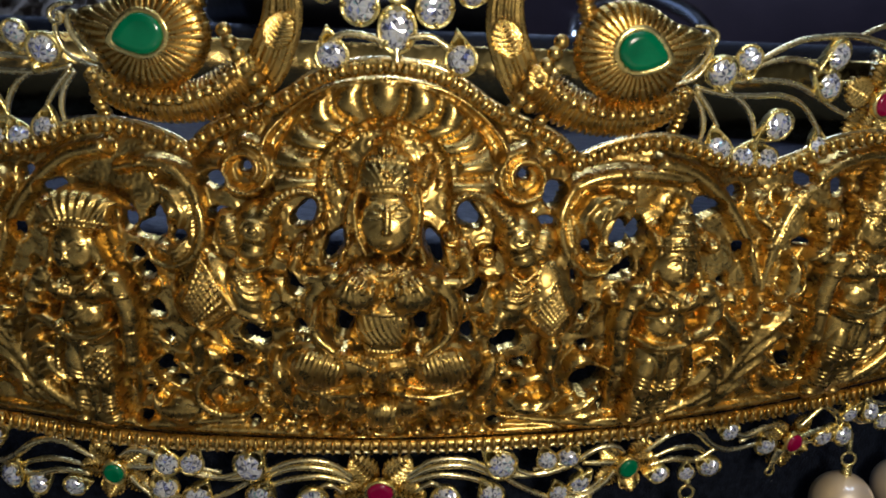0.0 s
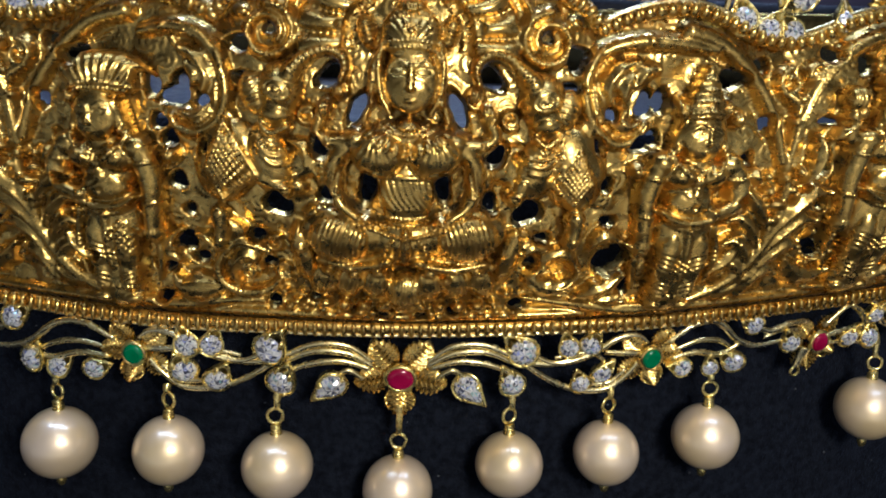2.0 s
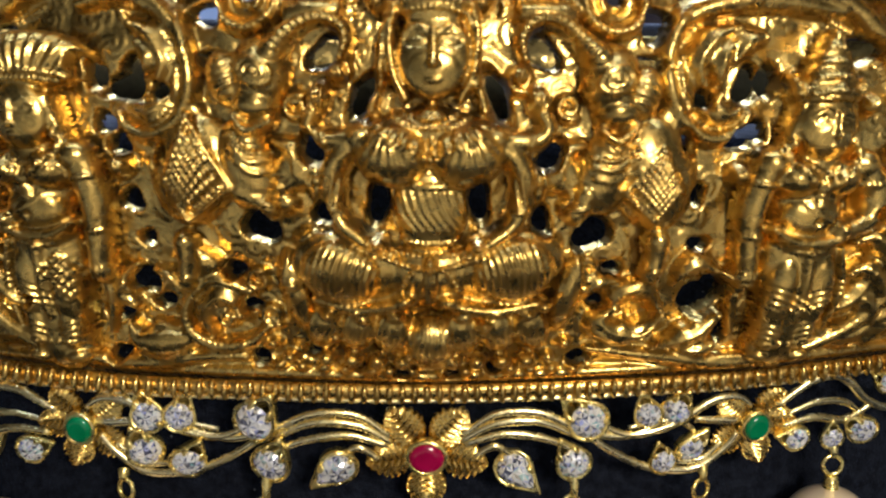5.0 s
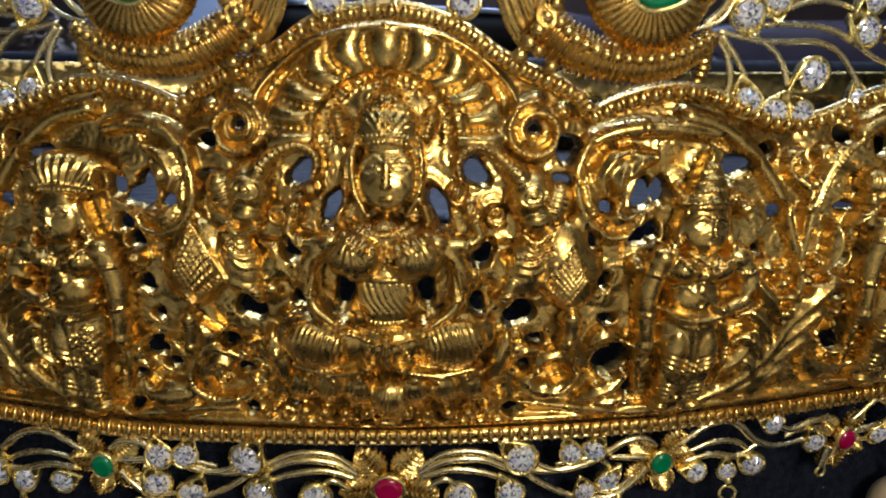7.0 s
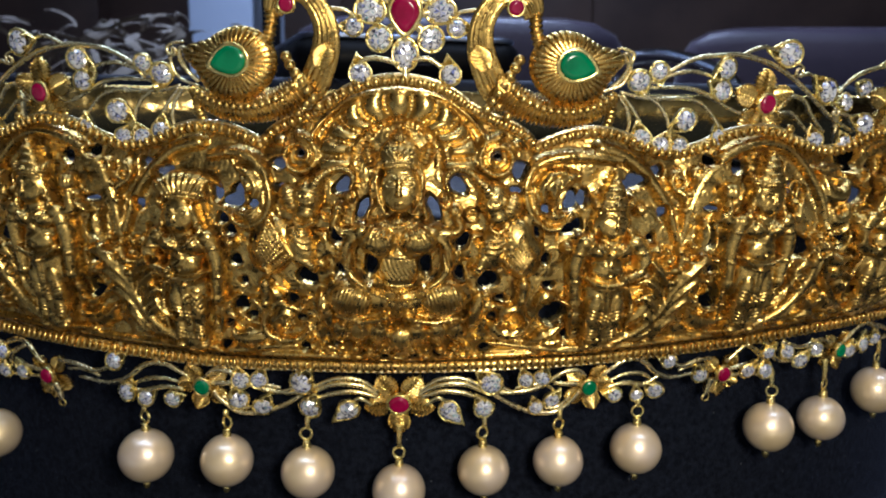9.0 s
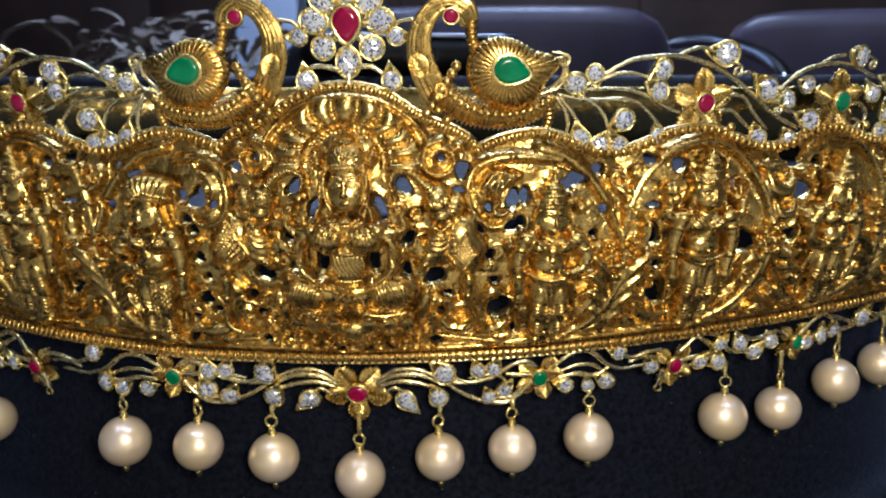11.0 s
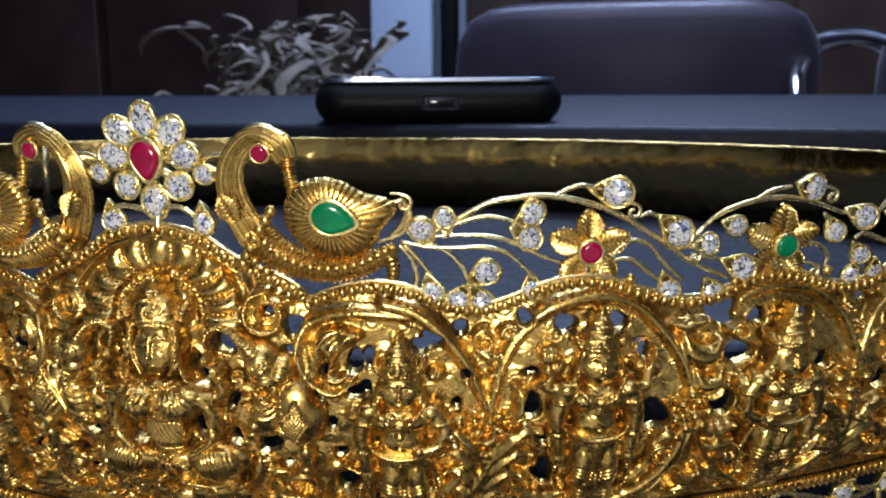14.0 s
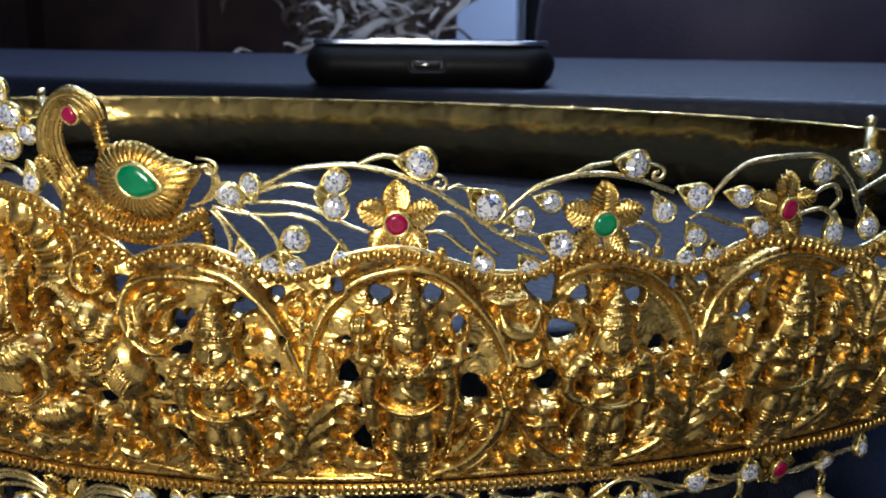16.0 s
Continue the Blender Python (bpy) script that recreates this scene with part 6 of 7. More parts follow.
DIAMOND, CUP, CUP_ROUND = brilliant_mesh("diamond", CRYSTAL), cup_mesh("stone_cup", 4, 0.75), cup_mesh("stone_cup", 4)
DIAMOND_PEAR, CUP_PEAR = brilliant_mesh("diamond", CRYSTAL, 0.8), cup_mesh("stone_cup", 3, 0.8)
rnd_tilt = random.Random(3)


def stone(u, v, size, n=-1.6, tail=0.0, pear=False):
    """A clear stone in a leaf-shaped gold cup drawn out towards its stem; a pear has the stone drawn out too."""
    m = spot(u, v, n, tail) @ pose(0, 0, 0, rnd_tilt.uniform(-16, 16), rnd_tilt.uniform(-16, 16)) @ Matrix.Scale(size * 1.13, 4)
    cup = put("stone_cup", CUP_PEAR if pear else CUP, m, belt, "small gold claw cup with a clear stone")
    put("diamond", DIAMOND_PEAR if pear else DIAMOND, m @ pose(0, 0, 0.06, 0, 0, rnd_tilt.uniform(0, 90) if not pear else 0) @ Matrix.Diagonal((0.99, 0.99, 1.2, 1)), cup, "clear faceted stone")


# -- five-petalled flowers with a coloured stone --
def petal_mesh():
    nu, nv = 84, 13
    verts, faces = [], []
    for i in range(nu):
        t = i / (nu - 1)
        w = 1.70 * math.sin(math.pi * (0.10 + 0.90 * t) ** 1.15) ** 0.75 * (1.0 if t < 0.98 else 0.6) + 0.12
        for j in range(nv):
            x = 2 * j / (nv - 1) - 1
            z = 0.75 * t - 0.70 * t * t - 0.30 * x * x + 0.34 * math.cos(2 * math.pi * (7.5 * t - 1.9 * abs(x))) * min(1, abs(x) * 4) - 0.16 * math.exp(-(x / 0.14) ** 2)
            verts.append((1.1 + 4.4 * t, x * w, z))
    for i in range(nu - 1):
        for j in range(nv - 1):
            faces.append((i * nv + j, (i + 1) * nv + j, (i + 1) * nv + j + 1, i * nv + j + 1))
    k = len(verts)
    verts += [(x, y, z - 0.3) for x, y, z in verts]
    faces += [tuple(q + k for q in f[::-1]) for f in faces]
    ring = [j for j in range(nv)] + [i * nv + nv - 1 for i in range(1, nu)] + [(nu - 1) * nv + j for j in range(nv - 2, -1, -1)] + [i * nv for i in range(nu - 2, 0, -1)]
    for a, b in zip(ring, ring[1:] + ring[:1]):
        faces.append((b, a, a + k, b + k))
    me = bpy.data.meshes.new("petal")
    me.from_pydata(verts, [], faces)
    me.polygons.foreach_set("use_smooth", [True] * len(me.polygons))
    me.materials.append(GOLD_PETAL)
    me.update()
    return me


def cabochon_mesh(name, mat, drop=0.0):
    """A low cut coloured stone, radius 1, drawn to a point on one side for a drop."""
    bm = bmesh.new()
    k = 28
    rings = []
    for q, z in ((1.0, -0.35), (1.0, 0.10), (0.92, 0.26), (0.72, 0.40), (0.62, 0.43)):
        ring = []
        for i in range(k):
            a = 2 * math.pi * i / k
            x, y = math.cos(a), math.sin(a)
            if drop and x > 0:
                y *= 1 - drop * 0.55 * x * x
                x *= 1 + drop * 0.62 * x
            ring.append(bm.verts.new((q * x, q * y, z)))
        rings.append(ring)
    for a, b in zip(rings, rings[1:]):
        for i in range(k):
            bm.faces.new((a[i], a[(i + 1) % k], b[(i + 1) % k], b[i]))
    bm.faces.new(rings[-1])
    bm.faces.new(rings[0][::-1])
    me = bpy.data.meshes.new(name)
    bm.to_mesh(me)
    bm.free()
    me.polygons.foreach_set("use_smooth", [len(p.vertices) == 4 for p in me.polygons])
    me.materials.append(mat)
    return me


def bezel_mesh(name, drop=0.0):
    """A gold collar round such a stone."""
    bm = bmesh.new()
    k = 36
    rings = []
    for q, z in ((1.0, 0.16), (1.14, 0.22), (1.28, 0.06), (1.32, -0.5), (0.9, -0.5), (0.98, 0.0)):
        ring = []
        for i in range(k):
            a = 2 * math.pi * i / k
            x, y = math.cos(a), math.sin(a)
            if drop and x > 0:
                y *= 1 - drop * 0.55 * x * x
                x *= 1 + drop * 0.62 * x
            ring.append(bm.verts.new((q * x, q * y, z)))
        rings.append(ring)
    for a, b in zip(rings, rings[1:] + rings[:1]):
        for i in range(k):
            bm.faces.new((a[i], a[(i + 1) % k], b[(i + 1) % k], b[i]))
    bmesh.ops.recalc_face_normals(bm, faces=bm.faces[:])
    me = bpy.data.meshes.new(name)
    bm.to_mesh(me)
    bm.free()
    me.polygons.foreach_set("use_smooth", [True] * len(me.polygons))
    me.materials.append(GOLD_CUP)
    return me


PETAL, BEZEL, BEZEL_DROP = petal_mesh(), bezel_mesh("bezel"), bezel_mesh("bezel", 0.6)
GEM = {"ruby": cabochon_mesh("ruby", RUBY), "emerald": cabochon_mesh("emerald", EMERALD)}
GEM_DROP = {"ruby": cabochon_mesh("ruby", RUBY, 0.6), "emerald": cabochon_mesh("emerald", EMERALD, 0.6)}
GEM_LABEL = {"ruby": "deep pink ruby", "emerald": "opaque green emerald"}


def flower(u, v, n, gem, size=1.0, turn=90.0, angles=(0, 72, 144, 216, 288), gem_size=(1.45, 1.2)):
    ob = put("flower", BEZEL, spot(u, v, n + 1.2, turn) @ Matrix.Diagonal((gem_size[0], gem_size[1], 1.2, 1)), belt, "gold five-petalled flower with a %s centre" % gem)
    put(gem, GEM[gem], spot(u, v, n + 1.3, turn) @ Matrix.Diagonal((gem_size[0], gem_size[1], 1.1, 1)), ob, GEM_LABEL[gem])
    for a in angles:
        put("petal", PETAL, spot(u, v, n, turn + a, size=size), ob)


def vine(points, r=(0.38, 0.46, 0.32), n=-2.6, s=1):
    rod("vine", [(s * a, b, n) for a, b in points], r, GOLD_BRIGHT, belt, "thin bright gold wire tendril", seg=8, steps=7)


# -- the peacocks on the arch --
def fan_tail(s, off, parent):
    """A shell of radiating ridges drawn to a point."""
    cu, cv, verts, faces = 25.9, 58.4, [], []
    nt, nr = 420, 14
    for i in range(nt):
        a = 2 * math.pi * i / nt
        d = (a - 0.24 + math.pi) % (2 * math.pi) - math.pi
        big = 6.1 + 2.7 * math.exp(-(d / 0.30) ** 2) + 0.5 * math.cos(2 * (a - 2.6))
        for j in range(nr):
            t = 0.12 + 0.88 * j / (nr - 1)
            rr = big * t
            n = -0.9 + 2.3 * math.sqrt(max(0.0, 1 - (t * 0.97) ** 2.2)) + (0.22 - 0.62 * math.exp(-(math.sin(19 * a) / 0.34) ** 2)) * min(1, t * 1.4)
            if j == nr - 1:
                n -= 0.7
            verts.append((s * (cu + rr * math.cos(a)) + off, cv + rr * math.sin(a), n))
    for i in range(nt):
        for j in range(nr - 1):
            k = (i + 1) % nt
            f = (i * nr + j, i * nr + j + 1, k * nr + j + 1, k * nr + j)
            faces.append(f if s > 0 else f[::-1])
    faces.append([i * nr for i in range(nt)][::-1 if s > 0 else 1])
    v = np.array(verts)
    return solid("tail_fan", place(v[:, 0], v[:, 1], v[:, 2]), faces, GOLD, parent, "fluted gold shell tail")


def peacock(s):
    off = 0.2 if s > 0 else 1.2
    back = -2.3
    def p(pts):
        return [(s * a + off, b, c + back) for a, b, c in pts]
    # ribbed crescent body is the bird's own mesh
    body = rod("peacock", p([(15.2, 55.8, 0.2), (17.6, 53.6, 0.8), (21.0, 51.9, 1.0), (25.2, 51.2, 1.0), (29.2, 51.7, 0.8), (32.2, 53.0, 0.4), (34.0, 54.4, 0.0)]),
               (2.3, 2.4, 2.2, 2.0, 1.8, 1.4, 0.9), GOLD, belt, "gold peacock with a green stone in its tail and a ruby eye", steps=40, seg=20, rib=0.13, rib_pitch=0.66)
    fan_tail(s, off, body)
    neck = rod("neck", p([(15.8, 53.2, -0.4), (14.0, 56.4, -0.2), (12.3, 61.0, 0.1), (12.4, 65.2, 0.2), (14.4, 68.6, 0.2), (17.0, 69.7, 0.2), (19.2, 68.4, 0.1), (20.2, 66.4, 0.1)]),
               (2.0, 2.25, 2.0, 1.7, 1.45, 1.5, 2.0, 1.4), GOLD, body, "fluted curved neck", steps=14, seg=112, flute=0.085, flutes=15, flat=0.8)
    rod("comb", p([(12.6, 67.4, 0.4), (14.8, 70.2, 0.4), (17.4, 71.2, 0.4), (20.4, 69.8, 0.4)]), (0.3, 0.5, 0.5, 0.3), GOLD_BRIGHT, neck)
    rod("beak", p([(20.3, 66.6, 0.3), (20.5, 64.4, 0.5), (21.0, 62.4, 0.8), (22.0, 60.6, 1.2)]), (1.05, 0.95, 0.95, 1.0), GOLD, body, "ridged gold beak", steps=22, rib=0.16, rib_pitch=0.85, seg=12)
    put("eye_bezel", BEZEL, spot(s * 17.2 + (0.15 if s > 0 else 0.7), 67.5, -0.6) @ Matrix.Diagonal((1.15, 1.15, 0.9, 1)), body, "gold eye collar")
    put("ruby_eye", GEM["ruby"], spot(s * 17.2 + (0.15 if s > 0 else 0.7), 67.5, -0.5) @ Matrix.Diagonal((1.15, 1.15, 1.0, 1)), body, "round ruby eye")
    turn = -14 if s > 0 else 194
    put("emerald_bezel", BEZEL_DROP, spot(s * 26.2 + off, 58.9, 1.25, turn) @ Matrix.Diagonal((2.45, 2.2, 1.3, 1)), body, "gold collar of the green stone")
    put("emerald", GEM_DROP["emerald"], spot(s * 26.2 + off, 58.9, 1.4, turn) @ Matrix.Diagonal((2.45, 2.2, 1.3, 1)), body, "drop-shaped opaque green emerald")
    # a hatched feather on the neck, smaller ones where the wing begins
    for a, b, n, lean, q in ((13.6, 56.9, 0.2, 26, 0.98), (16.4, 54.0, 1.2, 24, 0.6)):
        put("feather", PETAL, spot(s * a + off, b, n, 90 + s * lean, size=q), body, "ribbed gold wing feather")
    # a slanting collar of beads between neck and body, a finer row along the body
    for a, b, c in resample(smooth_path(p([(13.4, 51.9, 2.2), (14.8, 54.1, 2.9), (15.9, 56.1, 3.1), (17.1, 57.9, 2.9), (18.0, 59.6, 2.2)])), 1.5):
        put("body_bead", BEAD, spot(a, b, c, size=0.92), body)
    for a, b, c in resample(smooth_path(p([(15.2, 52.4, 2.4), (16.6, 50.8, 2.2)])), 1.5):
        put("body_bead", BEAD, spot(a, b, c, size=0.8), body)
    for a, b, c in resample(smooth_path(p([(17.1, 55.2, 3.1), (19.0, 53.4, 3.3), (22.7, 51.9, 3.3), (26.4, 51.7, 3.1), (30.0, 52.5, 2.6), (32.9, 54.0, 1.7)])), 1.15):
        put("body_bead", BEAD, spot(a, b, c, size=0.66), body)
    rod("foot", p([(33.0, 53.4, 0.2), (33.6, 51.4, -0.4), (33.4, 49.6, -1.0), (33.2, 48.4, -1.6)]), (1.1, 0.9, 0.8, 0.9), GOLD, body, "", steps=18, rib=0.12, rib_pitch=0.8, seg=12)
    rod("loop", p([(33.8, 60.6, 0.6), (35.2, 60.9, 0.4), (35.7, 59.4, 0.0), (35.0, 57.4, -0.6), (33.4, 55.6, -1.0)]), 0.42, GOLD_BRIGHT, body, "", seg=8)
    rod("collar_wire", p([(11.4, 67.2, -0.2), (9.0, 66.8, -0.4), (7.6, 65.4, -0.8)]), 0.35, GOLD_BRIGHT, body, "", seg=8)


for side in (1, -1):
    peacock(side)


# -- the crest between them: a ruby in a ring of clear stones --
def crest():
    cu, cv = 1.0, 66.2
    ob = put("crest_flower", BEZEL_DROP, spot(cu, cv + 0.5, -1.2, -90) @ Matrix.Diagonal((2.3, 2.15, 1.4, 1)), belt, "gold crest with an oval ruby ringed by clear stones")
    put("ruby", GEM_DROP["ruby"], spot(cu, cv + 0.5, -1.05, -90) @ Matrix.Diagonal((2.3, 2.15, 1.5, 1)), ob, GEM_LABEL["ruby"])
    for k, (a, q, pear) in enumerate(((90, 5.7, 0.3), (48, 5.5, 0.25), (8, 5.3, 0.2), (-42, 5.3, 0.0), (-90, 5.9, 0.25), (-138, 5.3, 0.0), (172, 5.3, 0.2), (132, 5.5, 0.25))):
        x, y = cu + q * math.cos(radians(a)), cv + q * math.sin(radians(a))
        m = spot(x, y, -2.0, a) @ pose(0, 0, 0, rnd_tilt.uniform(-8, 8), rnd_tilt.uniform(-8, 8)) @ Matrix.Diagonal((1.78 * (1 + pear), 1.8, 1.6, 1))
        put("stone_cup", CUP_ROUND, m, ob, "gold claw cup")
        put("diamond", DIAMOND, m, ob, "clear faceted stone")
        rod("spoke", [(cu + 2.2 * math.cos(radians(a)), cv + 2.4 * math.sin(radians(a)), -2.4), ((cu + x) / 2, (cv + y) / 2, -2.5), (x, y, -2.9)], (0.5, 0.7, 0.9), GOLD_BRIGHT, ob, "", seg=8)
    for s in (-1, 1):
        stone(cu + s * 7.8, 64.4, 1.2, -2.0, 0 if s > 0 else 180)
        stone(cu + s * 6.9, 57.3, 1.4, -1.8, 100)
        vine([(cu * s, 58.6), (2.0, 59.4), (4.6, 59.6), (6.6, 58.4)], (0.45, 0.45, 0.4), -2.0, s)
    rod("stalk", [(cu, 61.0, -2.6), (cu, 58.6, -2.4), (cu, 56.4, -1.6)], (0.5, 0.7, 0.5), GOLD_BRIGHT, ob, "", seg=8)


crest()


# -- scrollwork along the top --
def top_scrolls(s):
    def w(pts, r=(0.30, 0.40, 0.28)):
        vine(pts, r, -2.6, s)
    # tendrils from the knot behind the bird's tail
    w([(38.9, 56.0), (43.4, 58.8), (47.1, 60.7), (50.8, 61.3), (54.4, 61.5), (58.1, 60.9), (61.9, 59.7), (65.8, 57.7), (70.7, 54.4), (74.9, 51.4), (80.5, 48.9)], (0.34, 0.46, 0.46, 0.34))
    w([(54.8, 61.3), (57.0, 62.4), (59.1, 62.9), (61.7, 62.3)])
    w([(40.4, 56.6), (44.1, 58.2), (47.1, 58.6), (50.7, 57.8)])
    w([(38.9, 55.7), (44.1, 56.0), (47.9, 55.6), (50.9, 54.4), (54.0, 52.8), (56.7, 51.8)])
    w([(35.0, 55.0), (38.8, 54.2), (42.6, 54.1), (46.4, 54.2), (49.4, 53.2), (51.7, 51.1), (53.0, 49.4)])
    w([(38.8, 54.9), (41.8, 53.0), (43.3, 51.0), (43.9, 49.3)])
    w([(34.7, 54.5), (36.3, 52.5), (37.0, 50.2), (36.8, 48.0)])
    w([(35.4, 54.6), (37.1, 52.7), (38.9, 50.2)])
    w([(31.9, 54.9), (35.1, 56.2), (36.3, 58.7), (35.7, 60.4), (34.8, 60.5)], (0.25, 0.35, 0.3))
    w([(66.9, 58.3), (68.3, 58.8), (69.9, 58.1)])
    w([(63.5, 52.6), (65.1, 54.4), (66.8, 54.9), (68.8, 54.0), (71.0, 51.4), (74.0, 48.7)])
    w([(63.9, 52.1), (66.2, 52.1), (68.3, 50.6), (70.3, 48.9)])
    w([(74.7, 55.0), (76.6, 57.1), (78.8, 58.8), (81.8, 59.9), (84.9, 60.5), (88.6, 60.4), (92.6, 59.5), (97.3, 57.8)], (0.34, 0.44, 0.44, 0.34))
    w([(83.3, 60.5), (85.5, 61.6), (88.3, 62.1)])
    w([(74.9, 51.6), (76.8, 52.1), (79.3, 51.7)])
    w([(91.4, 53.2), (94.0, 53.2), (96.0, 51.4), (95.8, 49.6)])
    w([(94.1, 57.9), (95.0, 56.9), (95.6, 56.0)])
    w([(102.7, 56.9), (105.1, 60.0), (108.1, 61.9), (114.6, 62.6), (120.0, 62.0), (125.0, 58.2), (128.0, 53.4), (132.0, 50.4)], (0.34, 0.44, 0.44, 0.34))
    w([(100.1, 53.8), (101.8, 54.4), (106.1, 52.9), (109.4, 52.0)])
    w([(117.0, 55.6), (121.6, 58.0), (123.6, 56.0), (122.2, 54.0)])
    w([(116.6, 53.6), (121.0, 54.4), (124.4, 51.8), (125.0, 49.0)])
    w([(126.0, 56.0), (132.0, 59.0), (140.0, 61.8), (148.0, 58.0)])
    # clear stones: place, radius, direction of the cup's drawn-out end
    near = ((37.8, 56.8, 1.50, -60), (40.9, 58.5, 1.20, -80), (63.5, 61.9, 1.75, 175), (52.5, 59.1, 1.50, 210), (52.2, 55.6, 1.45, 150), (46.5, 50.6, 1.55, 215), (42.6, 46.4, 1.30, 60), (46.0, 46.3, 1.30, 130),
            (52.8, 47.9, 1.20, 95), (39.1, 47.5, 1.40, 105), (72.5, 55.9, 1.80, 140), (71.9, 47.4, 1.30, 110), (78.3, 47.0, 1.30, 130), (77.0, 54.1, 1.30, 180), (80.6, 56.6, 1.25, 160), (82.4, 50.3, 1.55, 160),
            (91.4, 61.8, 1.60, 165), (96.1, 55.1, 1.25, 120))
    far = ((100.7, 57.1, 1.50, 160), (101.2, 51.2, 1.25, 130), (100.2, 48.0, 1.10, 80), (104.3, 48.4, 1.20, 110), (107.2, 56.9, 1.25, 170), (110.7, 51.9, 1.40, 150),
           (119.2, 60.0, 1.4, 0), (123.6, 50.6, 1.4, 90), (126.6, 61.2, 1.6, 160), (130.0, 51.0, 1.4, 100), (140.0, 56.0, 1.5, 120))
    for a, b, q, tail in near + far:
        stone(s * a, b, q, -2.0, tail if s > 0 else 180 - tail)
    flower(s * 60.4, 53.5, -2.4, "ruby", 1.10, 90, (2, 68, 142, 218, 292), (1.55, 1.5))
    flower(s * 87.7, 53.6, -1.8, "emerald", 1.10, 90, (2, 68, 142, 218, 292), (1.60, 1.55))
    flower(s * 113.8, 55.0, -1.8, "ruby", 1.0)
    flower(s * 138.0, 54.6, -1.8, "emerald", 1.0)
    # small curled wire ends and beads
    for a, b in ((66.0, 59.3), (75.2, 52.5), (93.8, 49.3), (94.5, 60.7), (35.7, 60.7)):
        rod("wire_curl", [(s * (a + x), b + y, -2.4 + 0.1 * k) for k, (x, y) in enumerate(((-2.0, 1.2), (-0.5, 1.1), (0.75, 0.4), (0.5, -0.8), (-0.5, -0.8), (-0.6, 0.0), (0.0, 0.2)))], (0.22, 0.32, 0.26), GOLD_BRIGHT, belt, "small curled gold wire end", seg=8)
    for a, b in ((66.2, 49.3), (95.9, 49.2), (109.6, 50.8), (81.5, 48.4)):
        put("vine_bead", BEAD, spot(s * a, b, -1.8, size=0.85), belt, "small gold bead")


# -- pendant fringe along the bottom --
PEARL_BALL = ball_mesh("pearl", PEARL, 4)


def ring_mesh(name, big, small):
    bm = bmesh.new()
    k, q = 28, 8
    rings = []
    for i in range(k):
        a = 2 * math.pi * i / k
        rings.append([bm.verts.new(((big + small * math.cos(2 * math.pi * j / q)) * math.cos(a), (big + small * math.cos(2 * math.pi * j / q)) * math.sin(a), small * math.sin(2 * math.pi * j / q))) for j in range(q)])
    for i in range(k):
        for j in range(q):
            bm.faces.new((rings[i][j], rings[(i + 1) % k][j], rings[(i + 1) % k][(j + 1) % q], rings[i][(j + 1) % q]))
    me = bpy.data.meshes.new(name)
    bm.to_mesh(me)
    bm.free()
    me.polygons.foreach_set("use_smooth", [True] * len(me.polygons))
    me.materials.append(GOLD_CUP)
    return me


def cap_mesh():
    """Wire wound round the pin above the pearl."""
    bm = bmesh.new()
    k, rings = 14, []
    for i in range(25):
        z = i / 24 * 1.6
        q = 0.62 + 0.14 * abs(math.sin(math.pi * i / 6)) + 0.10 * (1 - i / 24)
        rings.append([bm.verts.new((q * math.cos(2 * math.pi * j / k), z, q * math.sin(2 * math.pi * j / k))) for j in range(k)])
    for a, b in zip(rings, rings[1:]):
        for j in range(k):
            bm.faces.new((a[j], b[j], b[(j + 1) % k], a[(j + 1) % k]))
    bm.faces.new(rings[-1])
    bm.faces.new(rings[0][::-1])
    bmesh.ops.recalc_face_normals(bm, faces=bm.faces[:])
    me = bpy.data.meshes.new("wire_wrap")
    bm.to_mesh(me)
    bm.free()
    me.polygons.foreach_set("use_smooth", [True] * len(me.polygons))
    me.materials.append(GOLD_CUP)
    return me


RING, LINK, WRAP = ring_mesh("ring", 1.05, 0.25), ring_mesh("link", 0.7, 0.2), cap_mesh()
PIN_TIP = ball_mesh("pin_tip", GOLD_CUP, 2)


def pearl_drop(u, v, radius, hook, n=-1.5):
    """A pearl on a headed pin: v is the pearl's middle; it hangs straight down."""
    n += FLARE * (hook - v)
    p = place(u, v, n)
    q = place([u, u + 0.5], [v, v], [n, n])
    e = Vector(q[1] - q[0]).normalized()
    up = Vector((0, 0, 1))
    m = Matrix((e, up, e.cross(up))).transposed().to_4x4()
    m.translation = p
    m = m @ pose(0, 0, 0, 0, 0, rnd_tilt.uniform(-3, 3)) @ Matrix.Scale(0.001, 4)
    radius *= 1.07
    top = radius + 2.45
    drop = put("pearl_drop", RING, m @ pose(0, top, 0, 0, rnd_tilt.uniform(-30, 30)), belt, "cream pearl hanging from a gold wire loop")
    put("pearl", PEARL_BALL, m @ Matrix.Diagonal((radius, radius * rnd_tilt.uniform(0.96, 1.03), radius, 1)), drop, "round cream pearl with a pink sheen")
    put("wire_wrap", WRAP, m @ pose(0, radius - 0.35, 0), drop)
    put("pin_tip", PIN_TIP, m @ pose(0, -radius - 0.45, 0) @ Matrix.Diagonal((0.70, 1.05, 0.70, 1)), drop)
    low = v + top + 0.95
    rod("hanger", [(u, low, n - FLARE * (low - v)), (u, (low + hook) / 2, n - FLARE * ((low + hook) / 2 - v)), (u, hook, n - 0.3 - FLARE * (hook - v))], (0.42, 0.50, 0.62), GOLD_CUP, drop, "", seg=10)


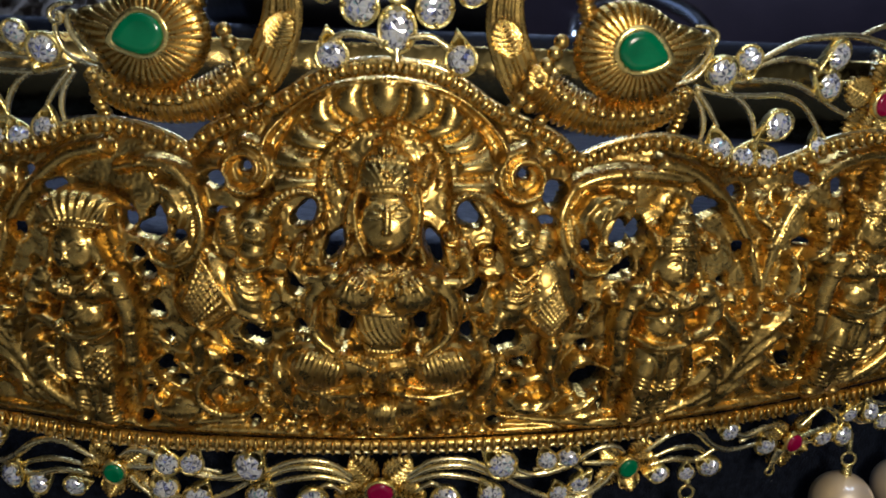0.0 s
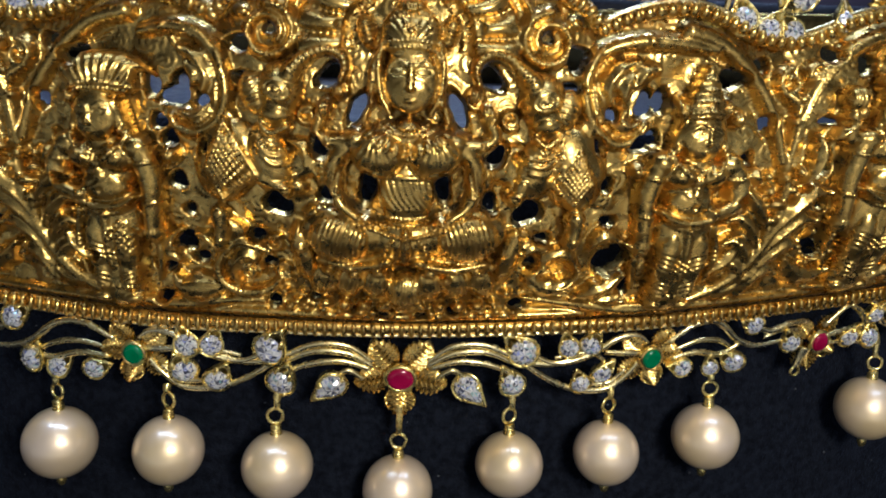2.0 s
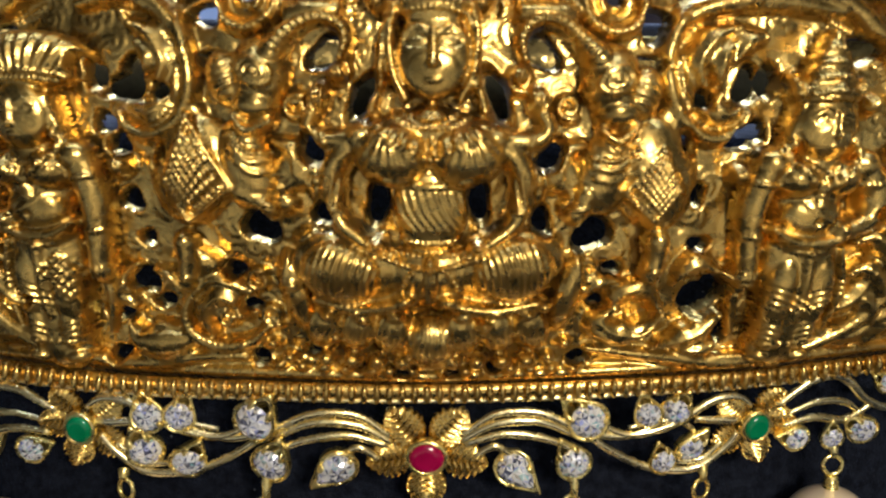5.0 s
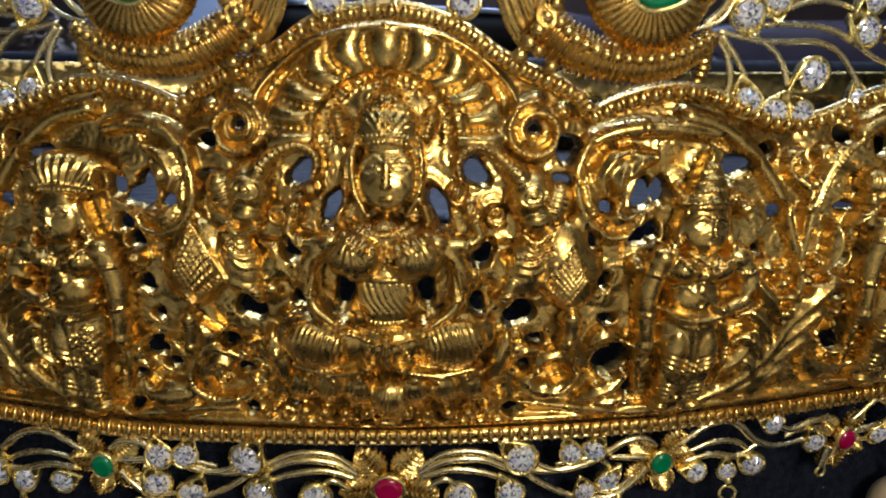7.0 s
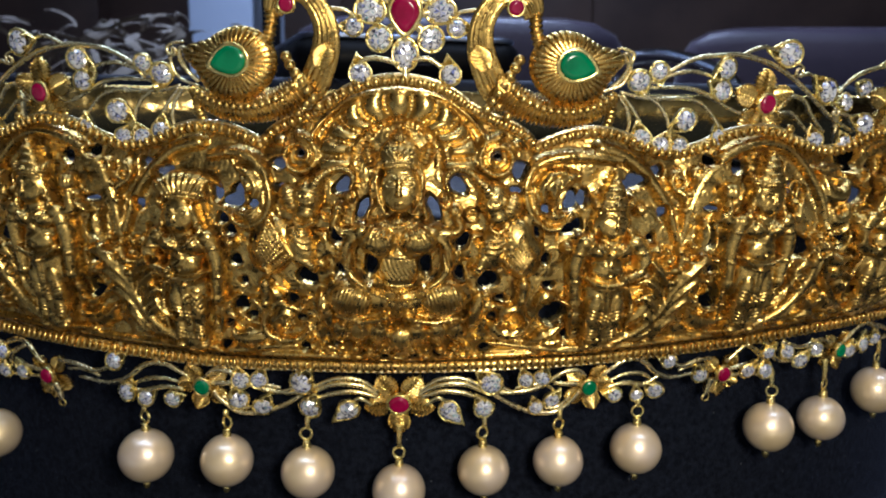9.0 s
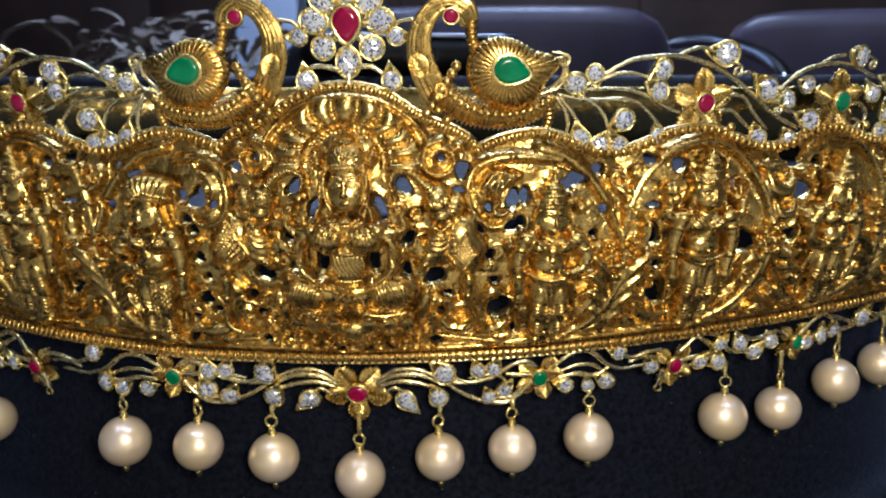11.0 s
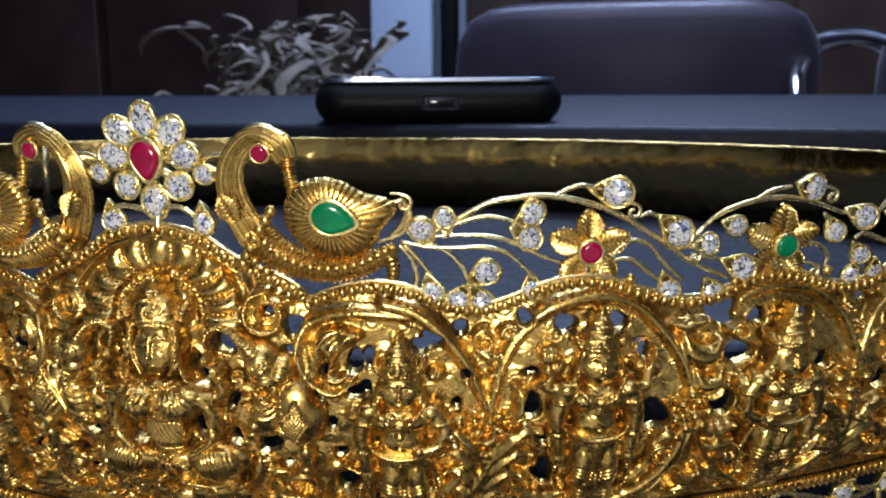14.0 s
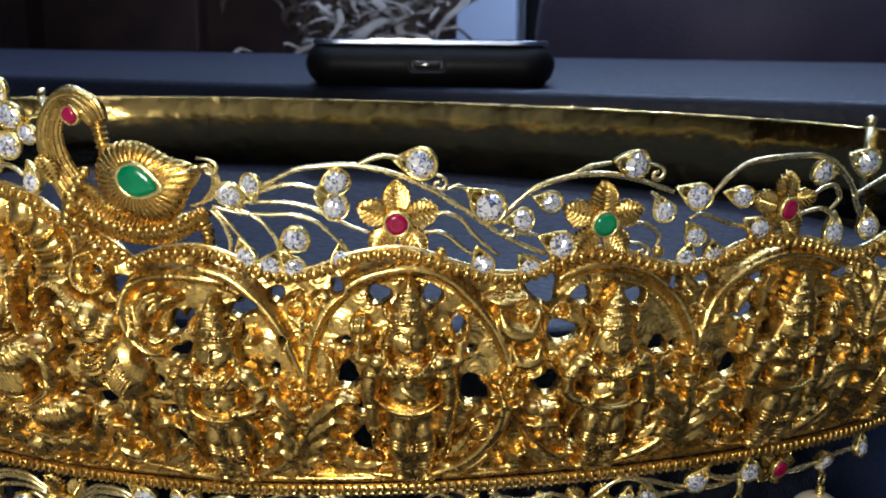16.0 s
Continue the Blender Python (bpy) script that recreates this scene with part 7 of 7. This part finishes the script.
def sag(s, a, b):
    """The fringe hangs a trace lower on one side."""
    return (a, b) if s > 0 else (float(np.interp(a, [0, 35, 48, 61, 150], [0, 35.2, 50, 65.6, 160])), b - float(np.interp(a, [0, 35, 45, 61, 150], [0.2, 0.2, 2.0, 2.0, 2.4])))


def low_scrolls(s):
    def w(pts, r=(0.40, 0.55, 0.36), n=-1.8):
        vine([sag(s, a, b) for a, b in pts], r, n, s)
    w([(3.6, 1.6), (7.0, 4.0), (11.5, 4.2), (15.6, 2.4), (20.0, 1.4), (24.0, 2.4)])
    w([(3.6, 1.0), (7.0, 2.9), (11.5, 3.2), (15.4, 1.6)])
    w([(4.0, 0.6), (8.0, 1.8), (12.5, 1.2), (16.0, -0.4)])
    w([(21.0, 2.4), (23.6, 3.0), (26.4, 3.0), (28.6, 1.4)], (0.3, 0.4, 0.3))
    w([(24.6, -0.8), (26.8, -1.6), (29.4, -1.4), (31.4, 0.6)], (0.3, 0.4, 0.3))
    w([(38.4, 3.4), (41.6, 4.6), (45.0, 4.4), (47.6, 2.6)], (0.3, 0.45, 0.3))
    w([(52.0, 4.6), (54.6, 5.6), (57.4, 5.4)], (0.3, 0.4, 0.3))
    w([(63.4, 3.0), (67.0, 3.0), (70.6, 2.4)], (0.3, 0.4, 0.3))
    w([(5.0, -0.8), (7.0, 0.4), (8.8, -0.6)], (0.4, 0.5, 0.4))
    w([(15.6, 2.6), (19.0, 0.0), (23.5, -2.2), (28.5, -2.6), (31.5, -0.5), (33.0, 1.6)])
    w([(17.0, 3.4), (21.0, 1.6), (25.5, 2.6), (29.5, 5.2), (32.4, 5.6), (34.0, 4.4)])
    w([(28.0, 3.2), (31.6, 3.0), (34.0, 3.0)])
    w([(37.0, 4.4), (40.5, 7.0), (44.0, 7.4), (47.5, 4.6), (51.0, 3.4), (55.5, 4.0)])
    w([(38.0, 2.0), (41.5, 2.8), (45.5, 2.4), (48.5, 4.2)])
    w([(49.0, 7.4), (52.5, 5.6), (56.0, 6.6), (59.0, 6.8)])
    w([(62.0, 5.8), (66.5, 9.4), (70.5, 8.8), (73.5, 5.4), (78.0, 5.0), (82.0, 6.4)])
    w([(62.5, 4.2), (66.5, 4.8), (69.6, 4.6)])
    w([(66.0, 9.0), (69.0, 7.0), (69.6, 5.0)])
    w([(74.0, 9.0), (79.0, 7.4), (84.0, 8.4), (87.0, 7.4)])
    w([(90.5, 7.2), (95.0, 10.6), (99.0, 9.8), (102.0, 7.0), (107.0, 7.6), (111.0, 9.4)])
    w([(90.0, 6.2), (95.0, 6.4), (100.0, 6.2)])
    w([(98.0, 10.4), (102.0, 9.2), (107.0, 7.6), (112.5, 7.4), (117.4, 8.6)])
    w([(109.0, 10.4), (113.5, 8.6), (118.4, 9.0)])
    w([(125.0, 7.6), (129.0, 7.6), (134.0, 8.2)])
    w([(134.6, 8.6), (139.0, 8.8), (143.5, 9.0)])
    near = ((9.1, -2.1, 1.55, -40, True), (16.5, 3.4, 1.65, 140, False), (15.4, -1.5, 1.45, 120, False), (22.8, 4.0, 1.15, 110, False), (25.7, 4.3, 1.25, 70, False), (27.9, -0.1, 1.25, 60, False), (25.0, -1.5, 1.15, 110, False),
            (39.8, 0.5, 1.15, 170, False), (44.1, 0.3, 1.0, 100, False), (47.7, 1.0, 1.30, 150, False), (49.8, 6.7, 1.20, 160, False), (56.6, 3.5, 1.25, 120, False)) if s > 0 else \
           ((-9.2, -2.0, 1.60, 220, True), (-17.4, 3.2, 1.75, 60, False), (-16.1, -1.6, 1.60, 70, False), (-24.4, -1.5, 1.45, 60, False), (-28.6, -0.3, 1.45, 110, False), (-24.8, 3.7, 1.25, 70, False), (-28.0, 3.6, 1.35, 110, False),
            (-40.8, -0.8, 1.25, 20, False), (-46.0, -0.9, 1.25, 40, False), (-49.7, -0.1, 1.45, 60, False), (-51.5, 5.8, 1.35, 30, False))
    far = ((67.0, 3.6, 1.25, 60), (71.2, 3.3, 1.25, 90), (71.0, 7.0, 1.2, 60), (75.6, 6.8, 1.25, 110), (79.4, 4.6, 1.3, 60), (83.0, 6.6, 1.2, 120), (92.6, 5.2, 1.2, 90),
           (96.4, 6.2, 1.3, 80), (99.8, 7.0, 1.2, 120), (108.2, 8.7, 1.5, 60), (118.2, 9.2, 1.5, 100), (134.6, 8.0, 1.4, 120), (144.0, 8.7, 1.4, 90))
    for a, b, q, tail, pear in near:
        stone(a, b, q, -1.4, tail, pear)
    for a, b, q, tail in far:
        a, b = sag(s, a, b)
        stone(s * a, b, q, -1.4, tail if s > 0 else 180 - tail)
    flower(s * sag(s, 34.5, 2.4)[0], sag(s, 34.5, 2.4)[1], -2.0, "emerald", 0.92, 90, (-40, 50, 128, 200, 275) if s > 0 else (40, -50, -128, -200, -275), (1.45, 1.3))
    flower(s * sag(s, 62.0, 3.2)[0], sag(s, 62.0, 3.2)[1], -2.9, "ruby", 0.88, 90, (-40, 50, 150, 240, 180), (1.45, 1.3))
    flower(s * sag(s, 90.4, 5.4)[0], sag(s, 90.4, 5.4)[1], -2.9, "emerald", 0.86, 90, (-40, 50, 128, 200, 275), (1.4, 1.25))
    flower(s * 123.8, 9.1, -2.0, "ruby", 0.74, 90, (-40, 50, 128, 200, 275), (1.4, 1.25))
    eu = 58.6 if s > 0 else 63.9
    ev = 0.0 if s > 0 else -2.6
    put("link", LINK, spot(s * eu, ev - 1.2, -1.5), belt, "empty gold loop")
    rod("stub", [(s * (eu + 0.8), ev + 2.6, -1.6), (s * (eu + 0.3), ev + 1.0, -1.6), (s * eu, ev - 0.6, -1.6)], (0.9, 0.6, 0.5), GOLD_BRIGHT, belt, "short gold hanger with no pearl", seg=10)
    pearls = ((15.6, -13.4, 4.45, -3.0), (29.6, -11.9, 4.35, -2.4), (44.6, -10.1, 4.5, -0.6), (73.0, -8.2, 4.5, 3.0), (86.4, -8.0, 4.3, 4.0), (101.8, -4.2, 4.4, 6.4), (116.7, -2.8, 4.4, 8.0), (134.4, -2.6, 4.4, 7.0)) if s > 0 else \
             ((16.6, -13.9, 4.6, -3.2), (31.2, -11.9, 4.5, -2.6), (46.6, -12.1, 4.7, -2.4), (80.9, -12.4, 4.6, -1.5), (97.0, -10.4, 4.5, 1.0), (112.0, -8.0, 4.5, 3.0))
    for a, b, q, hook in pearls:
        pearl_drop(s * a, b, q, hook)


for side in (1, -1):
    top_scrolls(side)
    low_scrolls(side)
flower(0.0, -0.6, -1.8, "ruby", 1.17, 90, (-38, 38, 100, 180, 260), (1.6, 1.75))
pearl_drop(0.0, -17.6, 4.6, -5.0)


# -- plain polished band round the back --
def back_band():
    rows, k = [], 120
    c, s = math.cos(BELT_TURN), math.sin(BELT_TURN)
    verts, faces = [], []
    prof = ((0.0, BAND_LOW), (0.0, BAND_TOP - 0.0005), (0.35, BAND_TOP), (0.9, BAND_TOP), (1.2, BAND_TOP - 0.0005), (1.2, BAND_LOW))
    for i in range(k + 1):
        a = radians(78 + (282 - 78) * i / k)
        dep = FRONT_DEPTH if math.cos(a) > 0 else BACK_DEPTH
        for off, z in prof:
            x, y = (HALF_WIDTH + off) * math.sin(a), FRONT_DEPTH - (dep + off) * math.cos(a)
            verts.append((BELT_AT.x + 0.001 * (c * x - s * y), BELT_AT.y + 0.001 * (s * x + c * y), z))
    n = len(prof)
    for i in range(k):
        for j in range(n):
            faces.append((i * n + j, i * n + (j + 1) % n, (i + 1) * n + (j + 1) % n, (i + 1) * n + j))
    faces += [tuple(range(n)), tuple(k * n + j for j in range(n))[::-1]]
    ob = solid("back_band", verts, faces, GOLD_BAND, belt, "plain polished gold band")
    for a in (117, 243):
        x, y = (HALF_WIDTH - 0.6) * math.sin(radians(a)), FRONT_DEPTH - (BACK_DEPTH - 0.6) * math.cos(radians(a))
        where = Vector((BELT_AT.x + 0.001 * (c * x - s * y), BELT_AT.y + 0.001 * (s * x + c * y), (BAND_LOW + BAND_TOP) / 2 + 0.001))
        bm = bmesh.new()
        bmesh.ops.create_cone(bm, cap_ends=True, segments=16, radius1=0.0011, radius2=0.0011, depth=BAND_TOP - BAND_LOW + 0.001)
        bmesh.ops.create_uvsphere(bm, u_segments=12, v_segments=8, radius=0.0016, matrix=Matrix.Translation((0, 0, (BAND_TOP - BAND_LOW) / 2 + 0.0006)))
        bmesh.ops.translate(bm, vec=where, verts=bm.verts)
        part("hinge_pin", bm, GOLD_BRIGHT, ob, "hinge pin with a round head")


BAND_LOW, BAND_TOP = 0.0737, 0.0980
back_band()
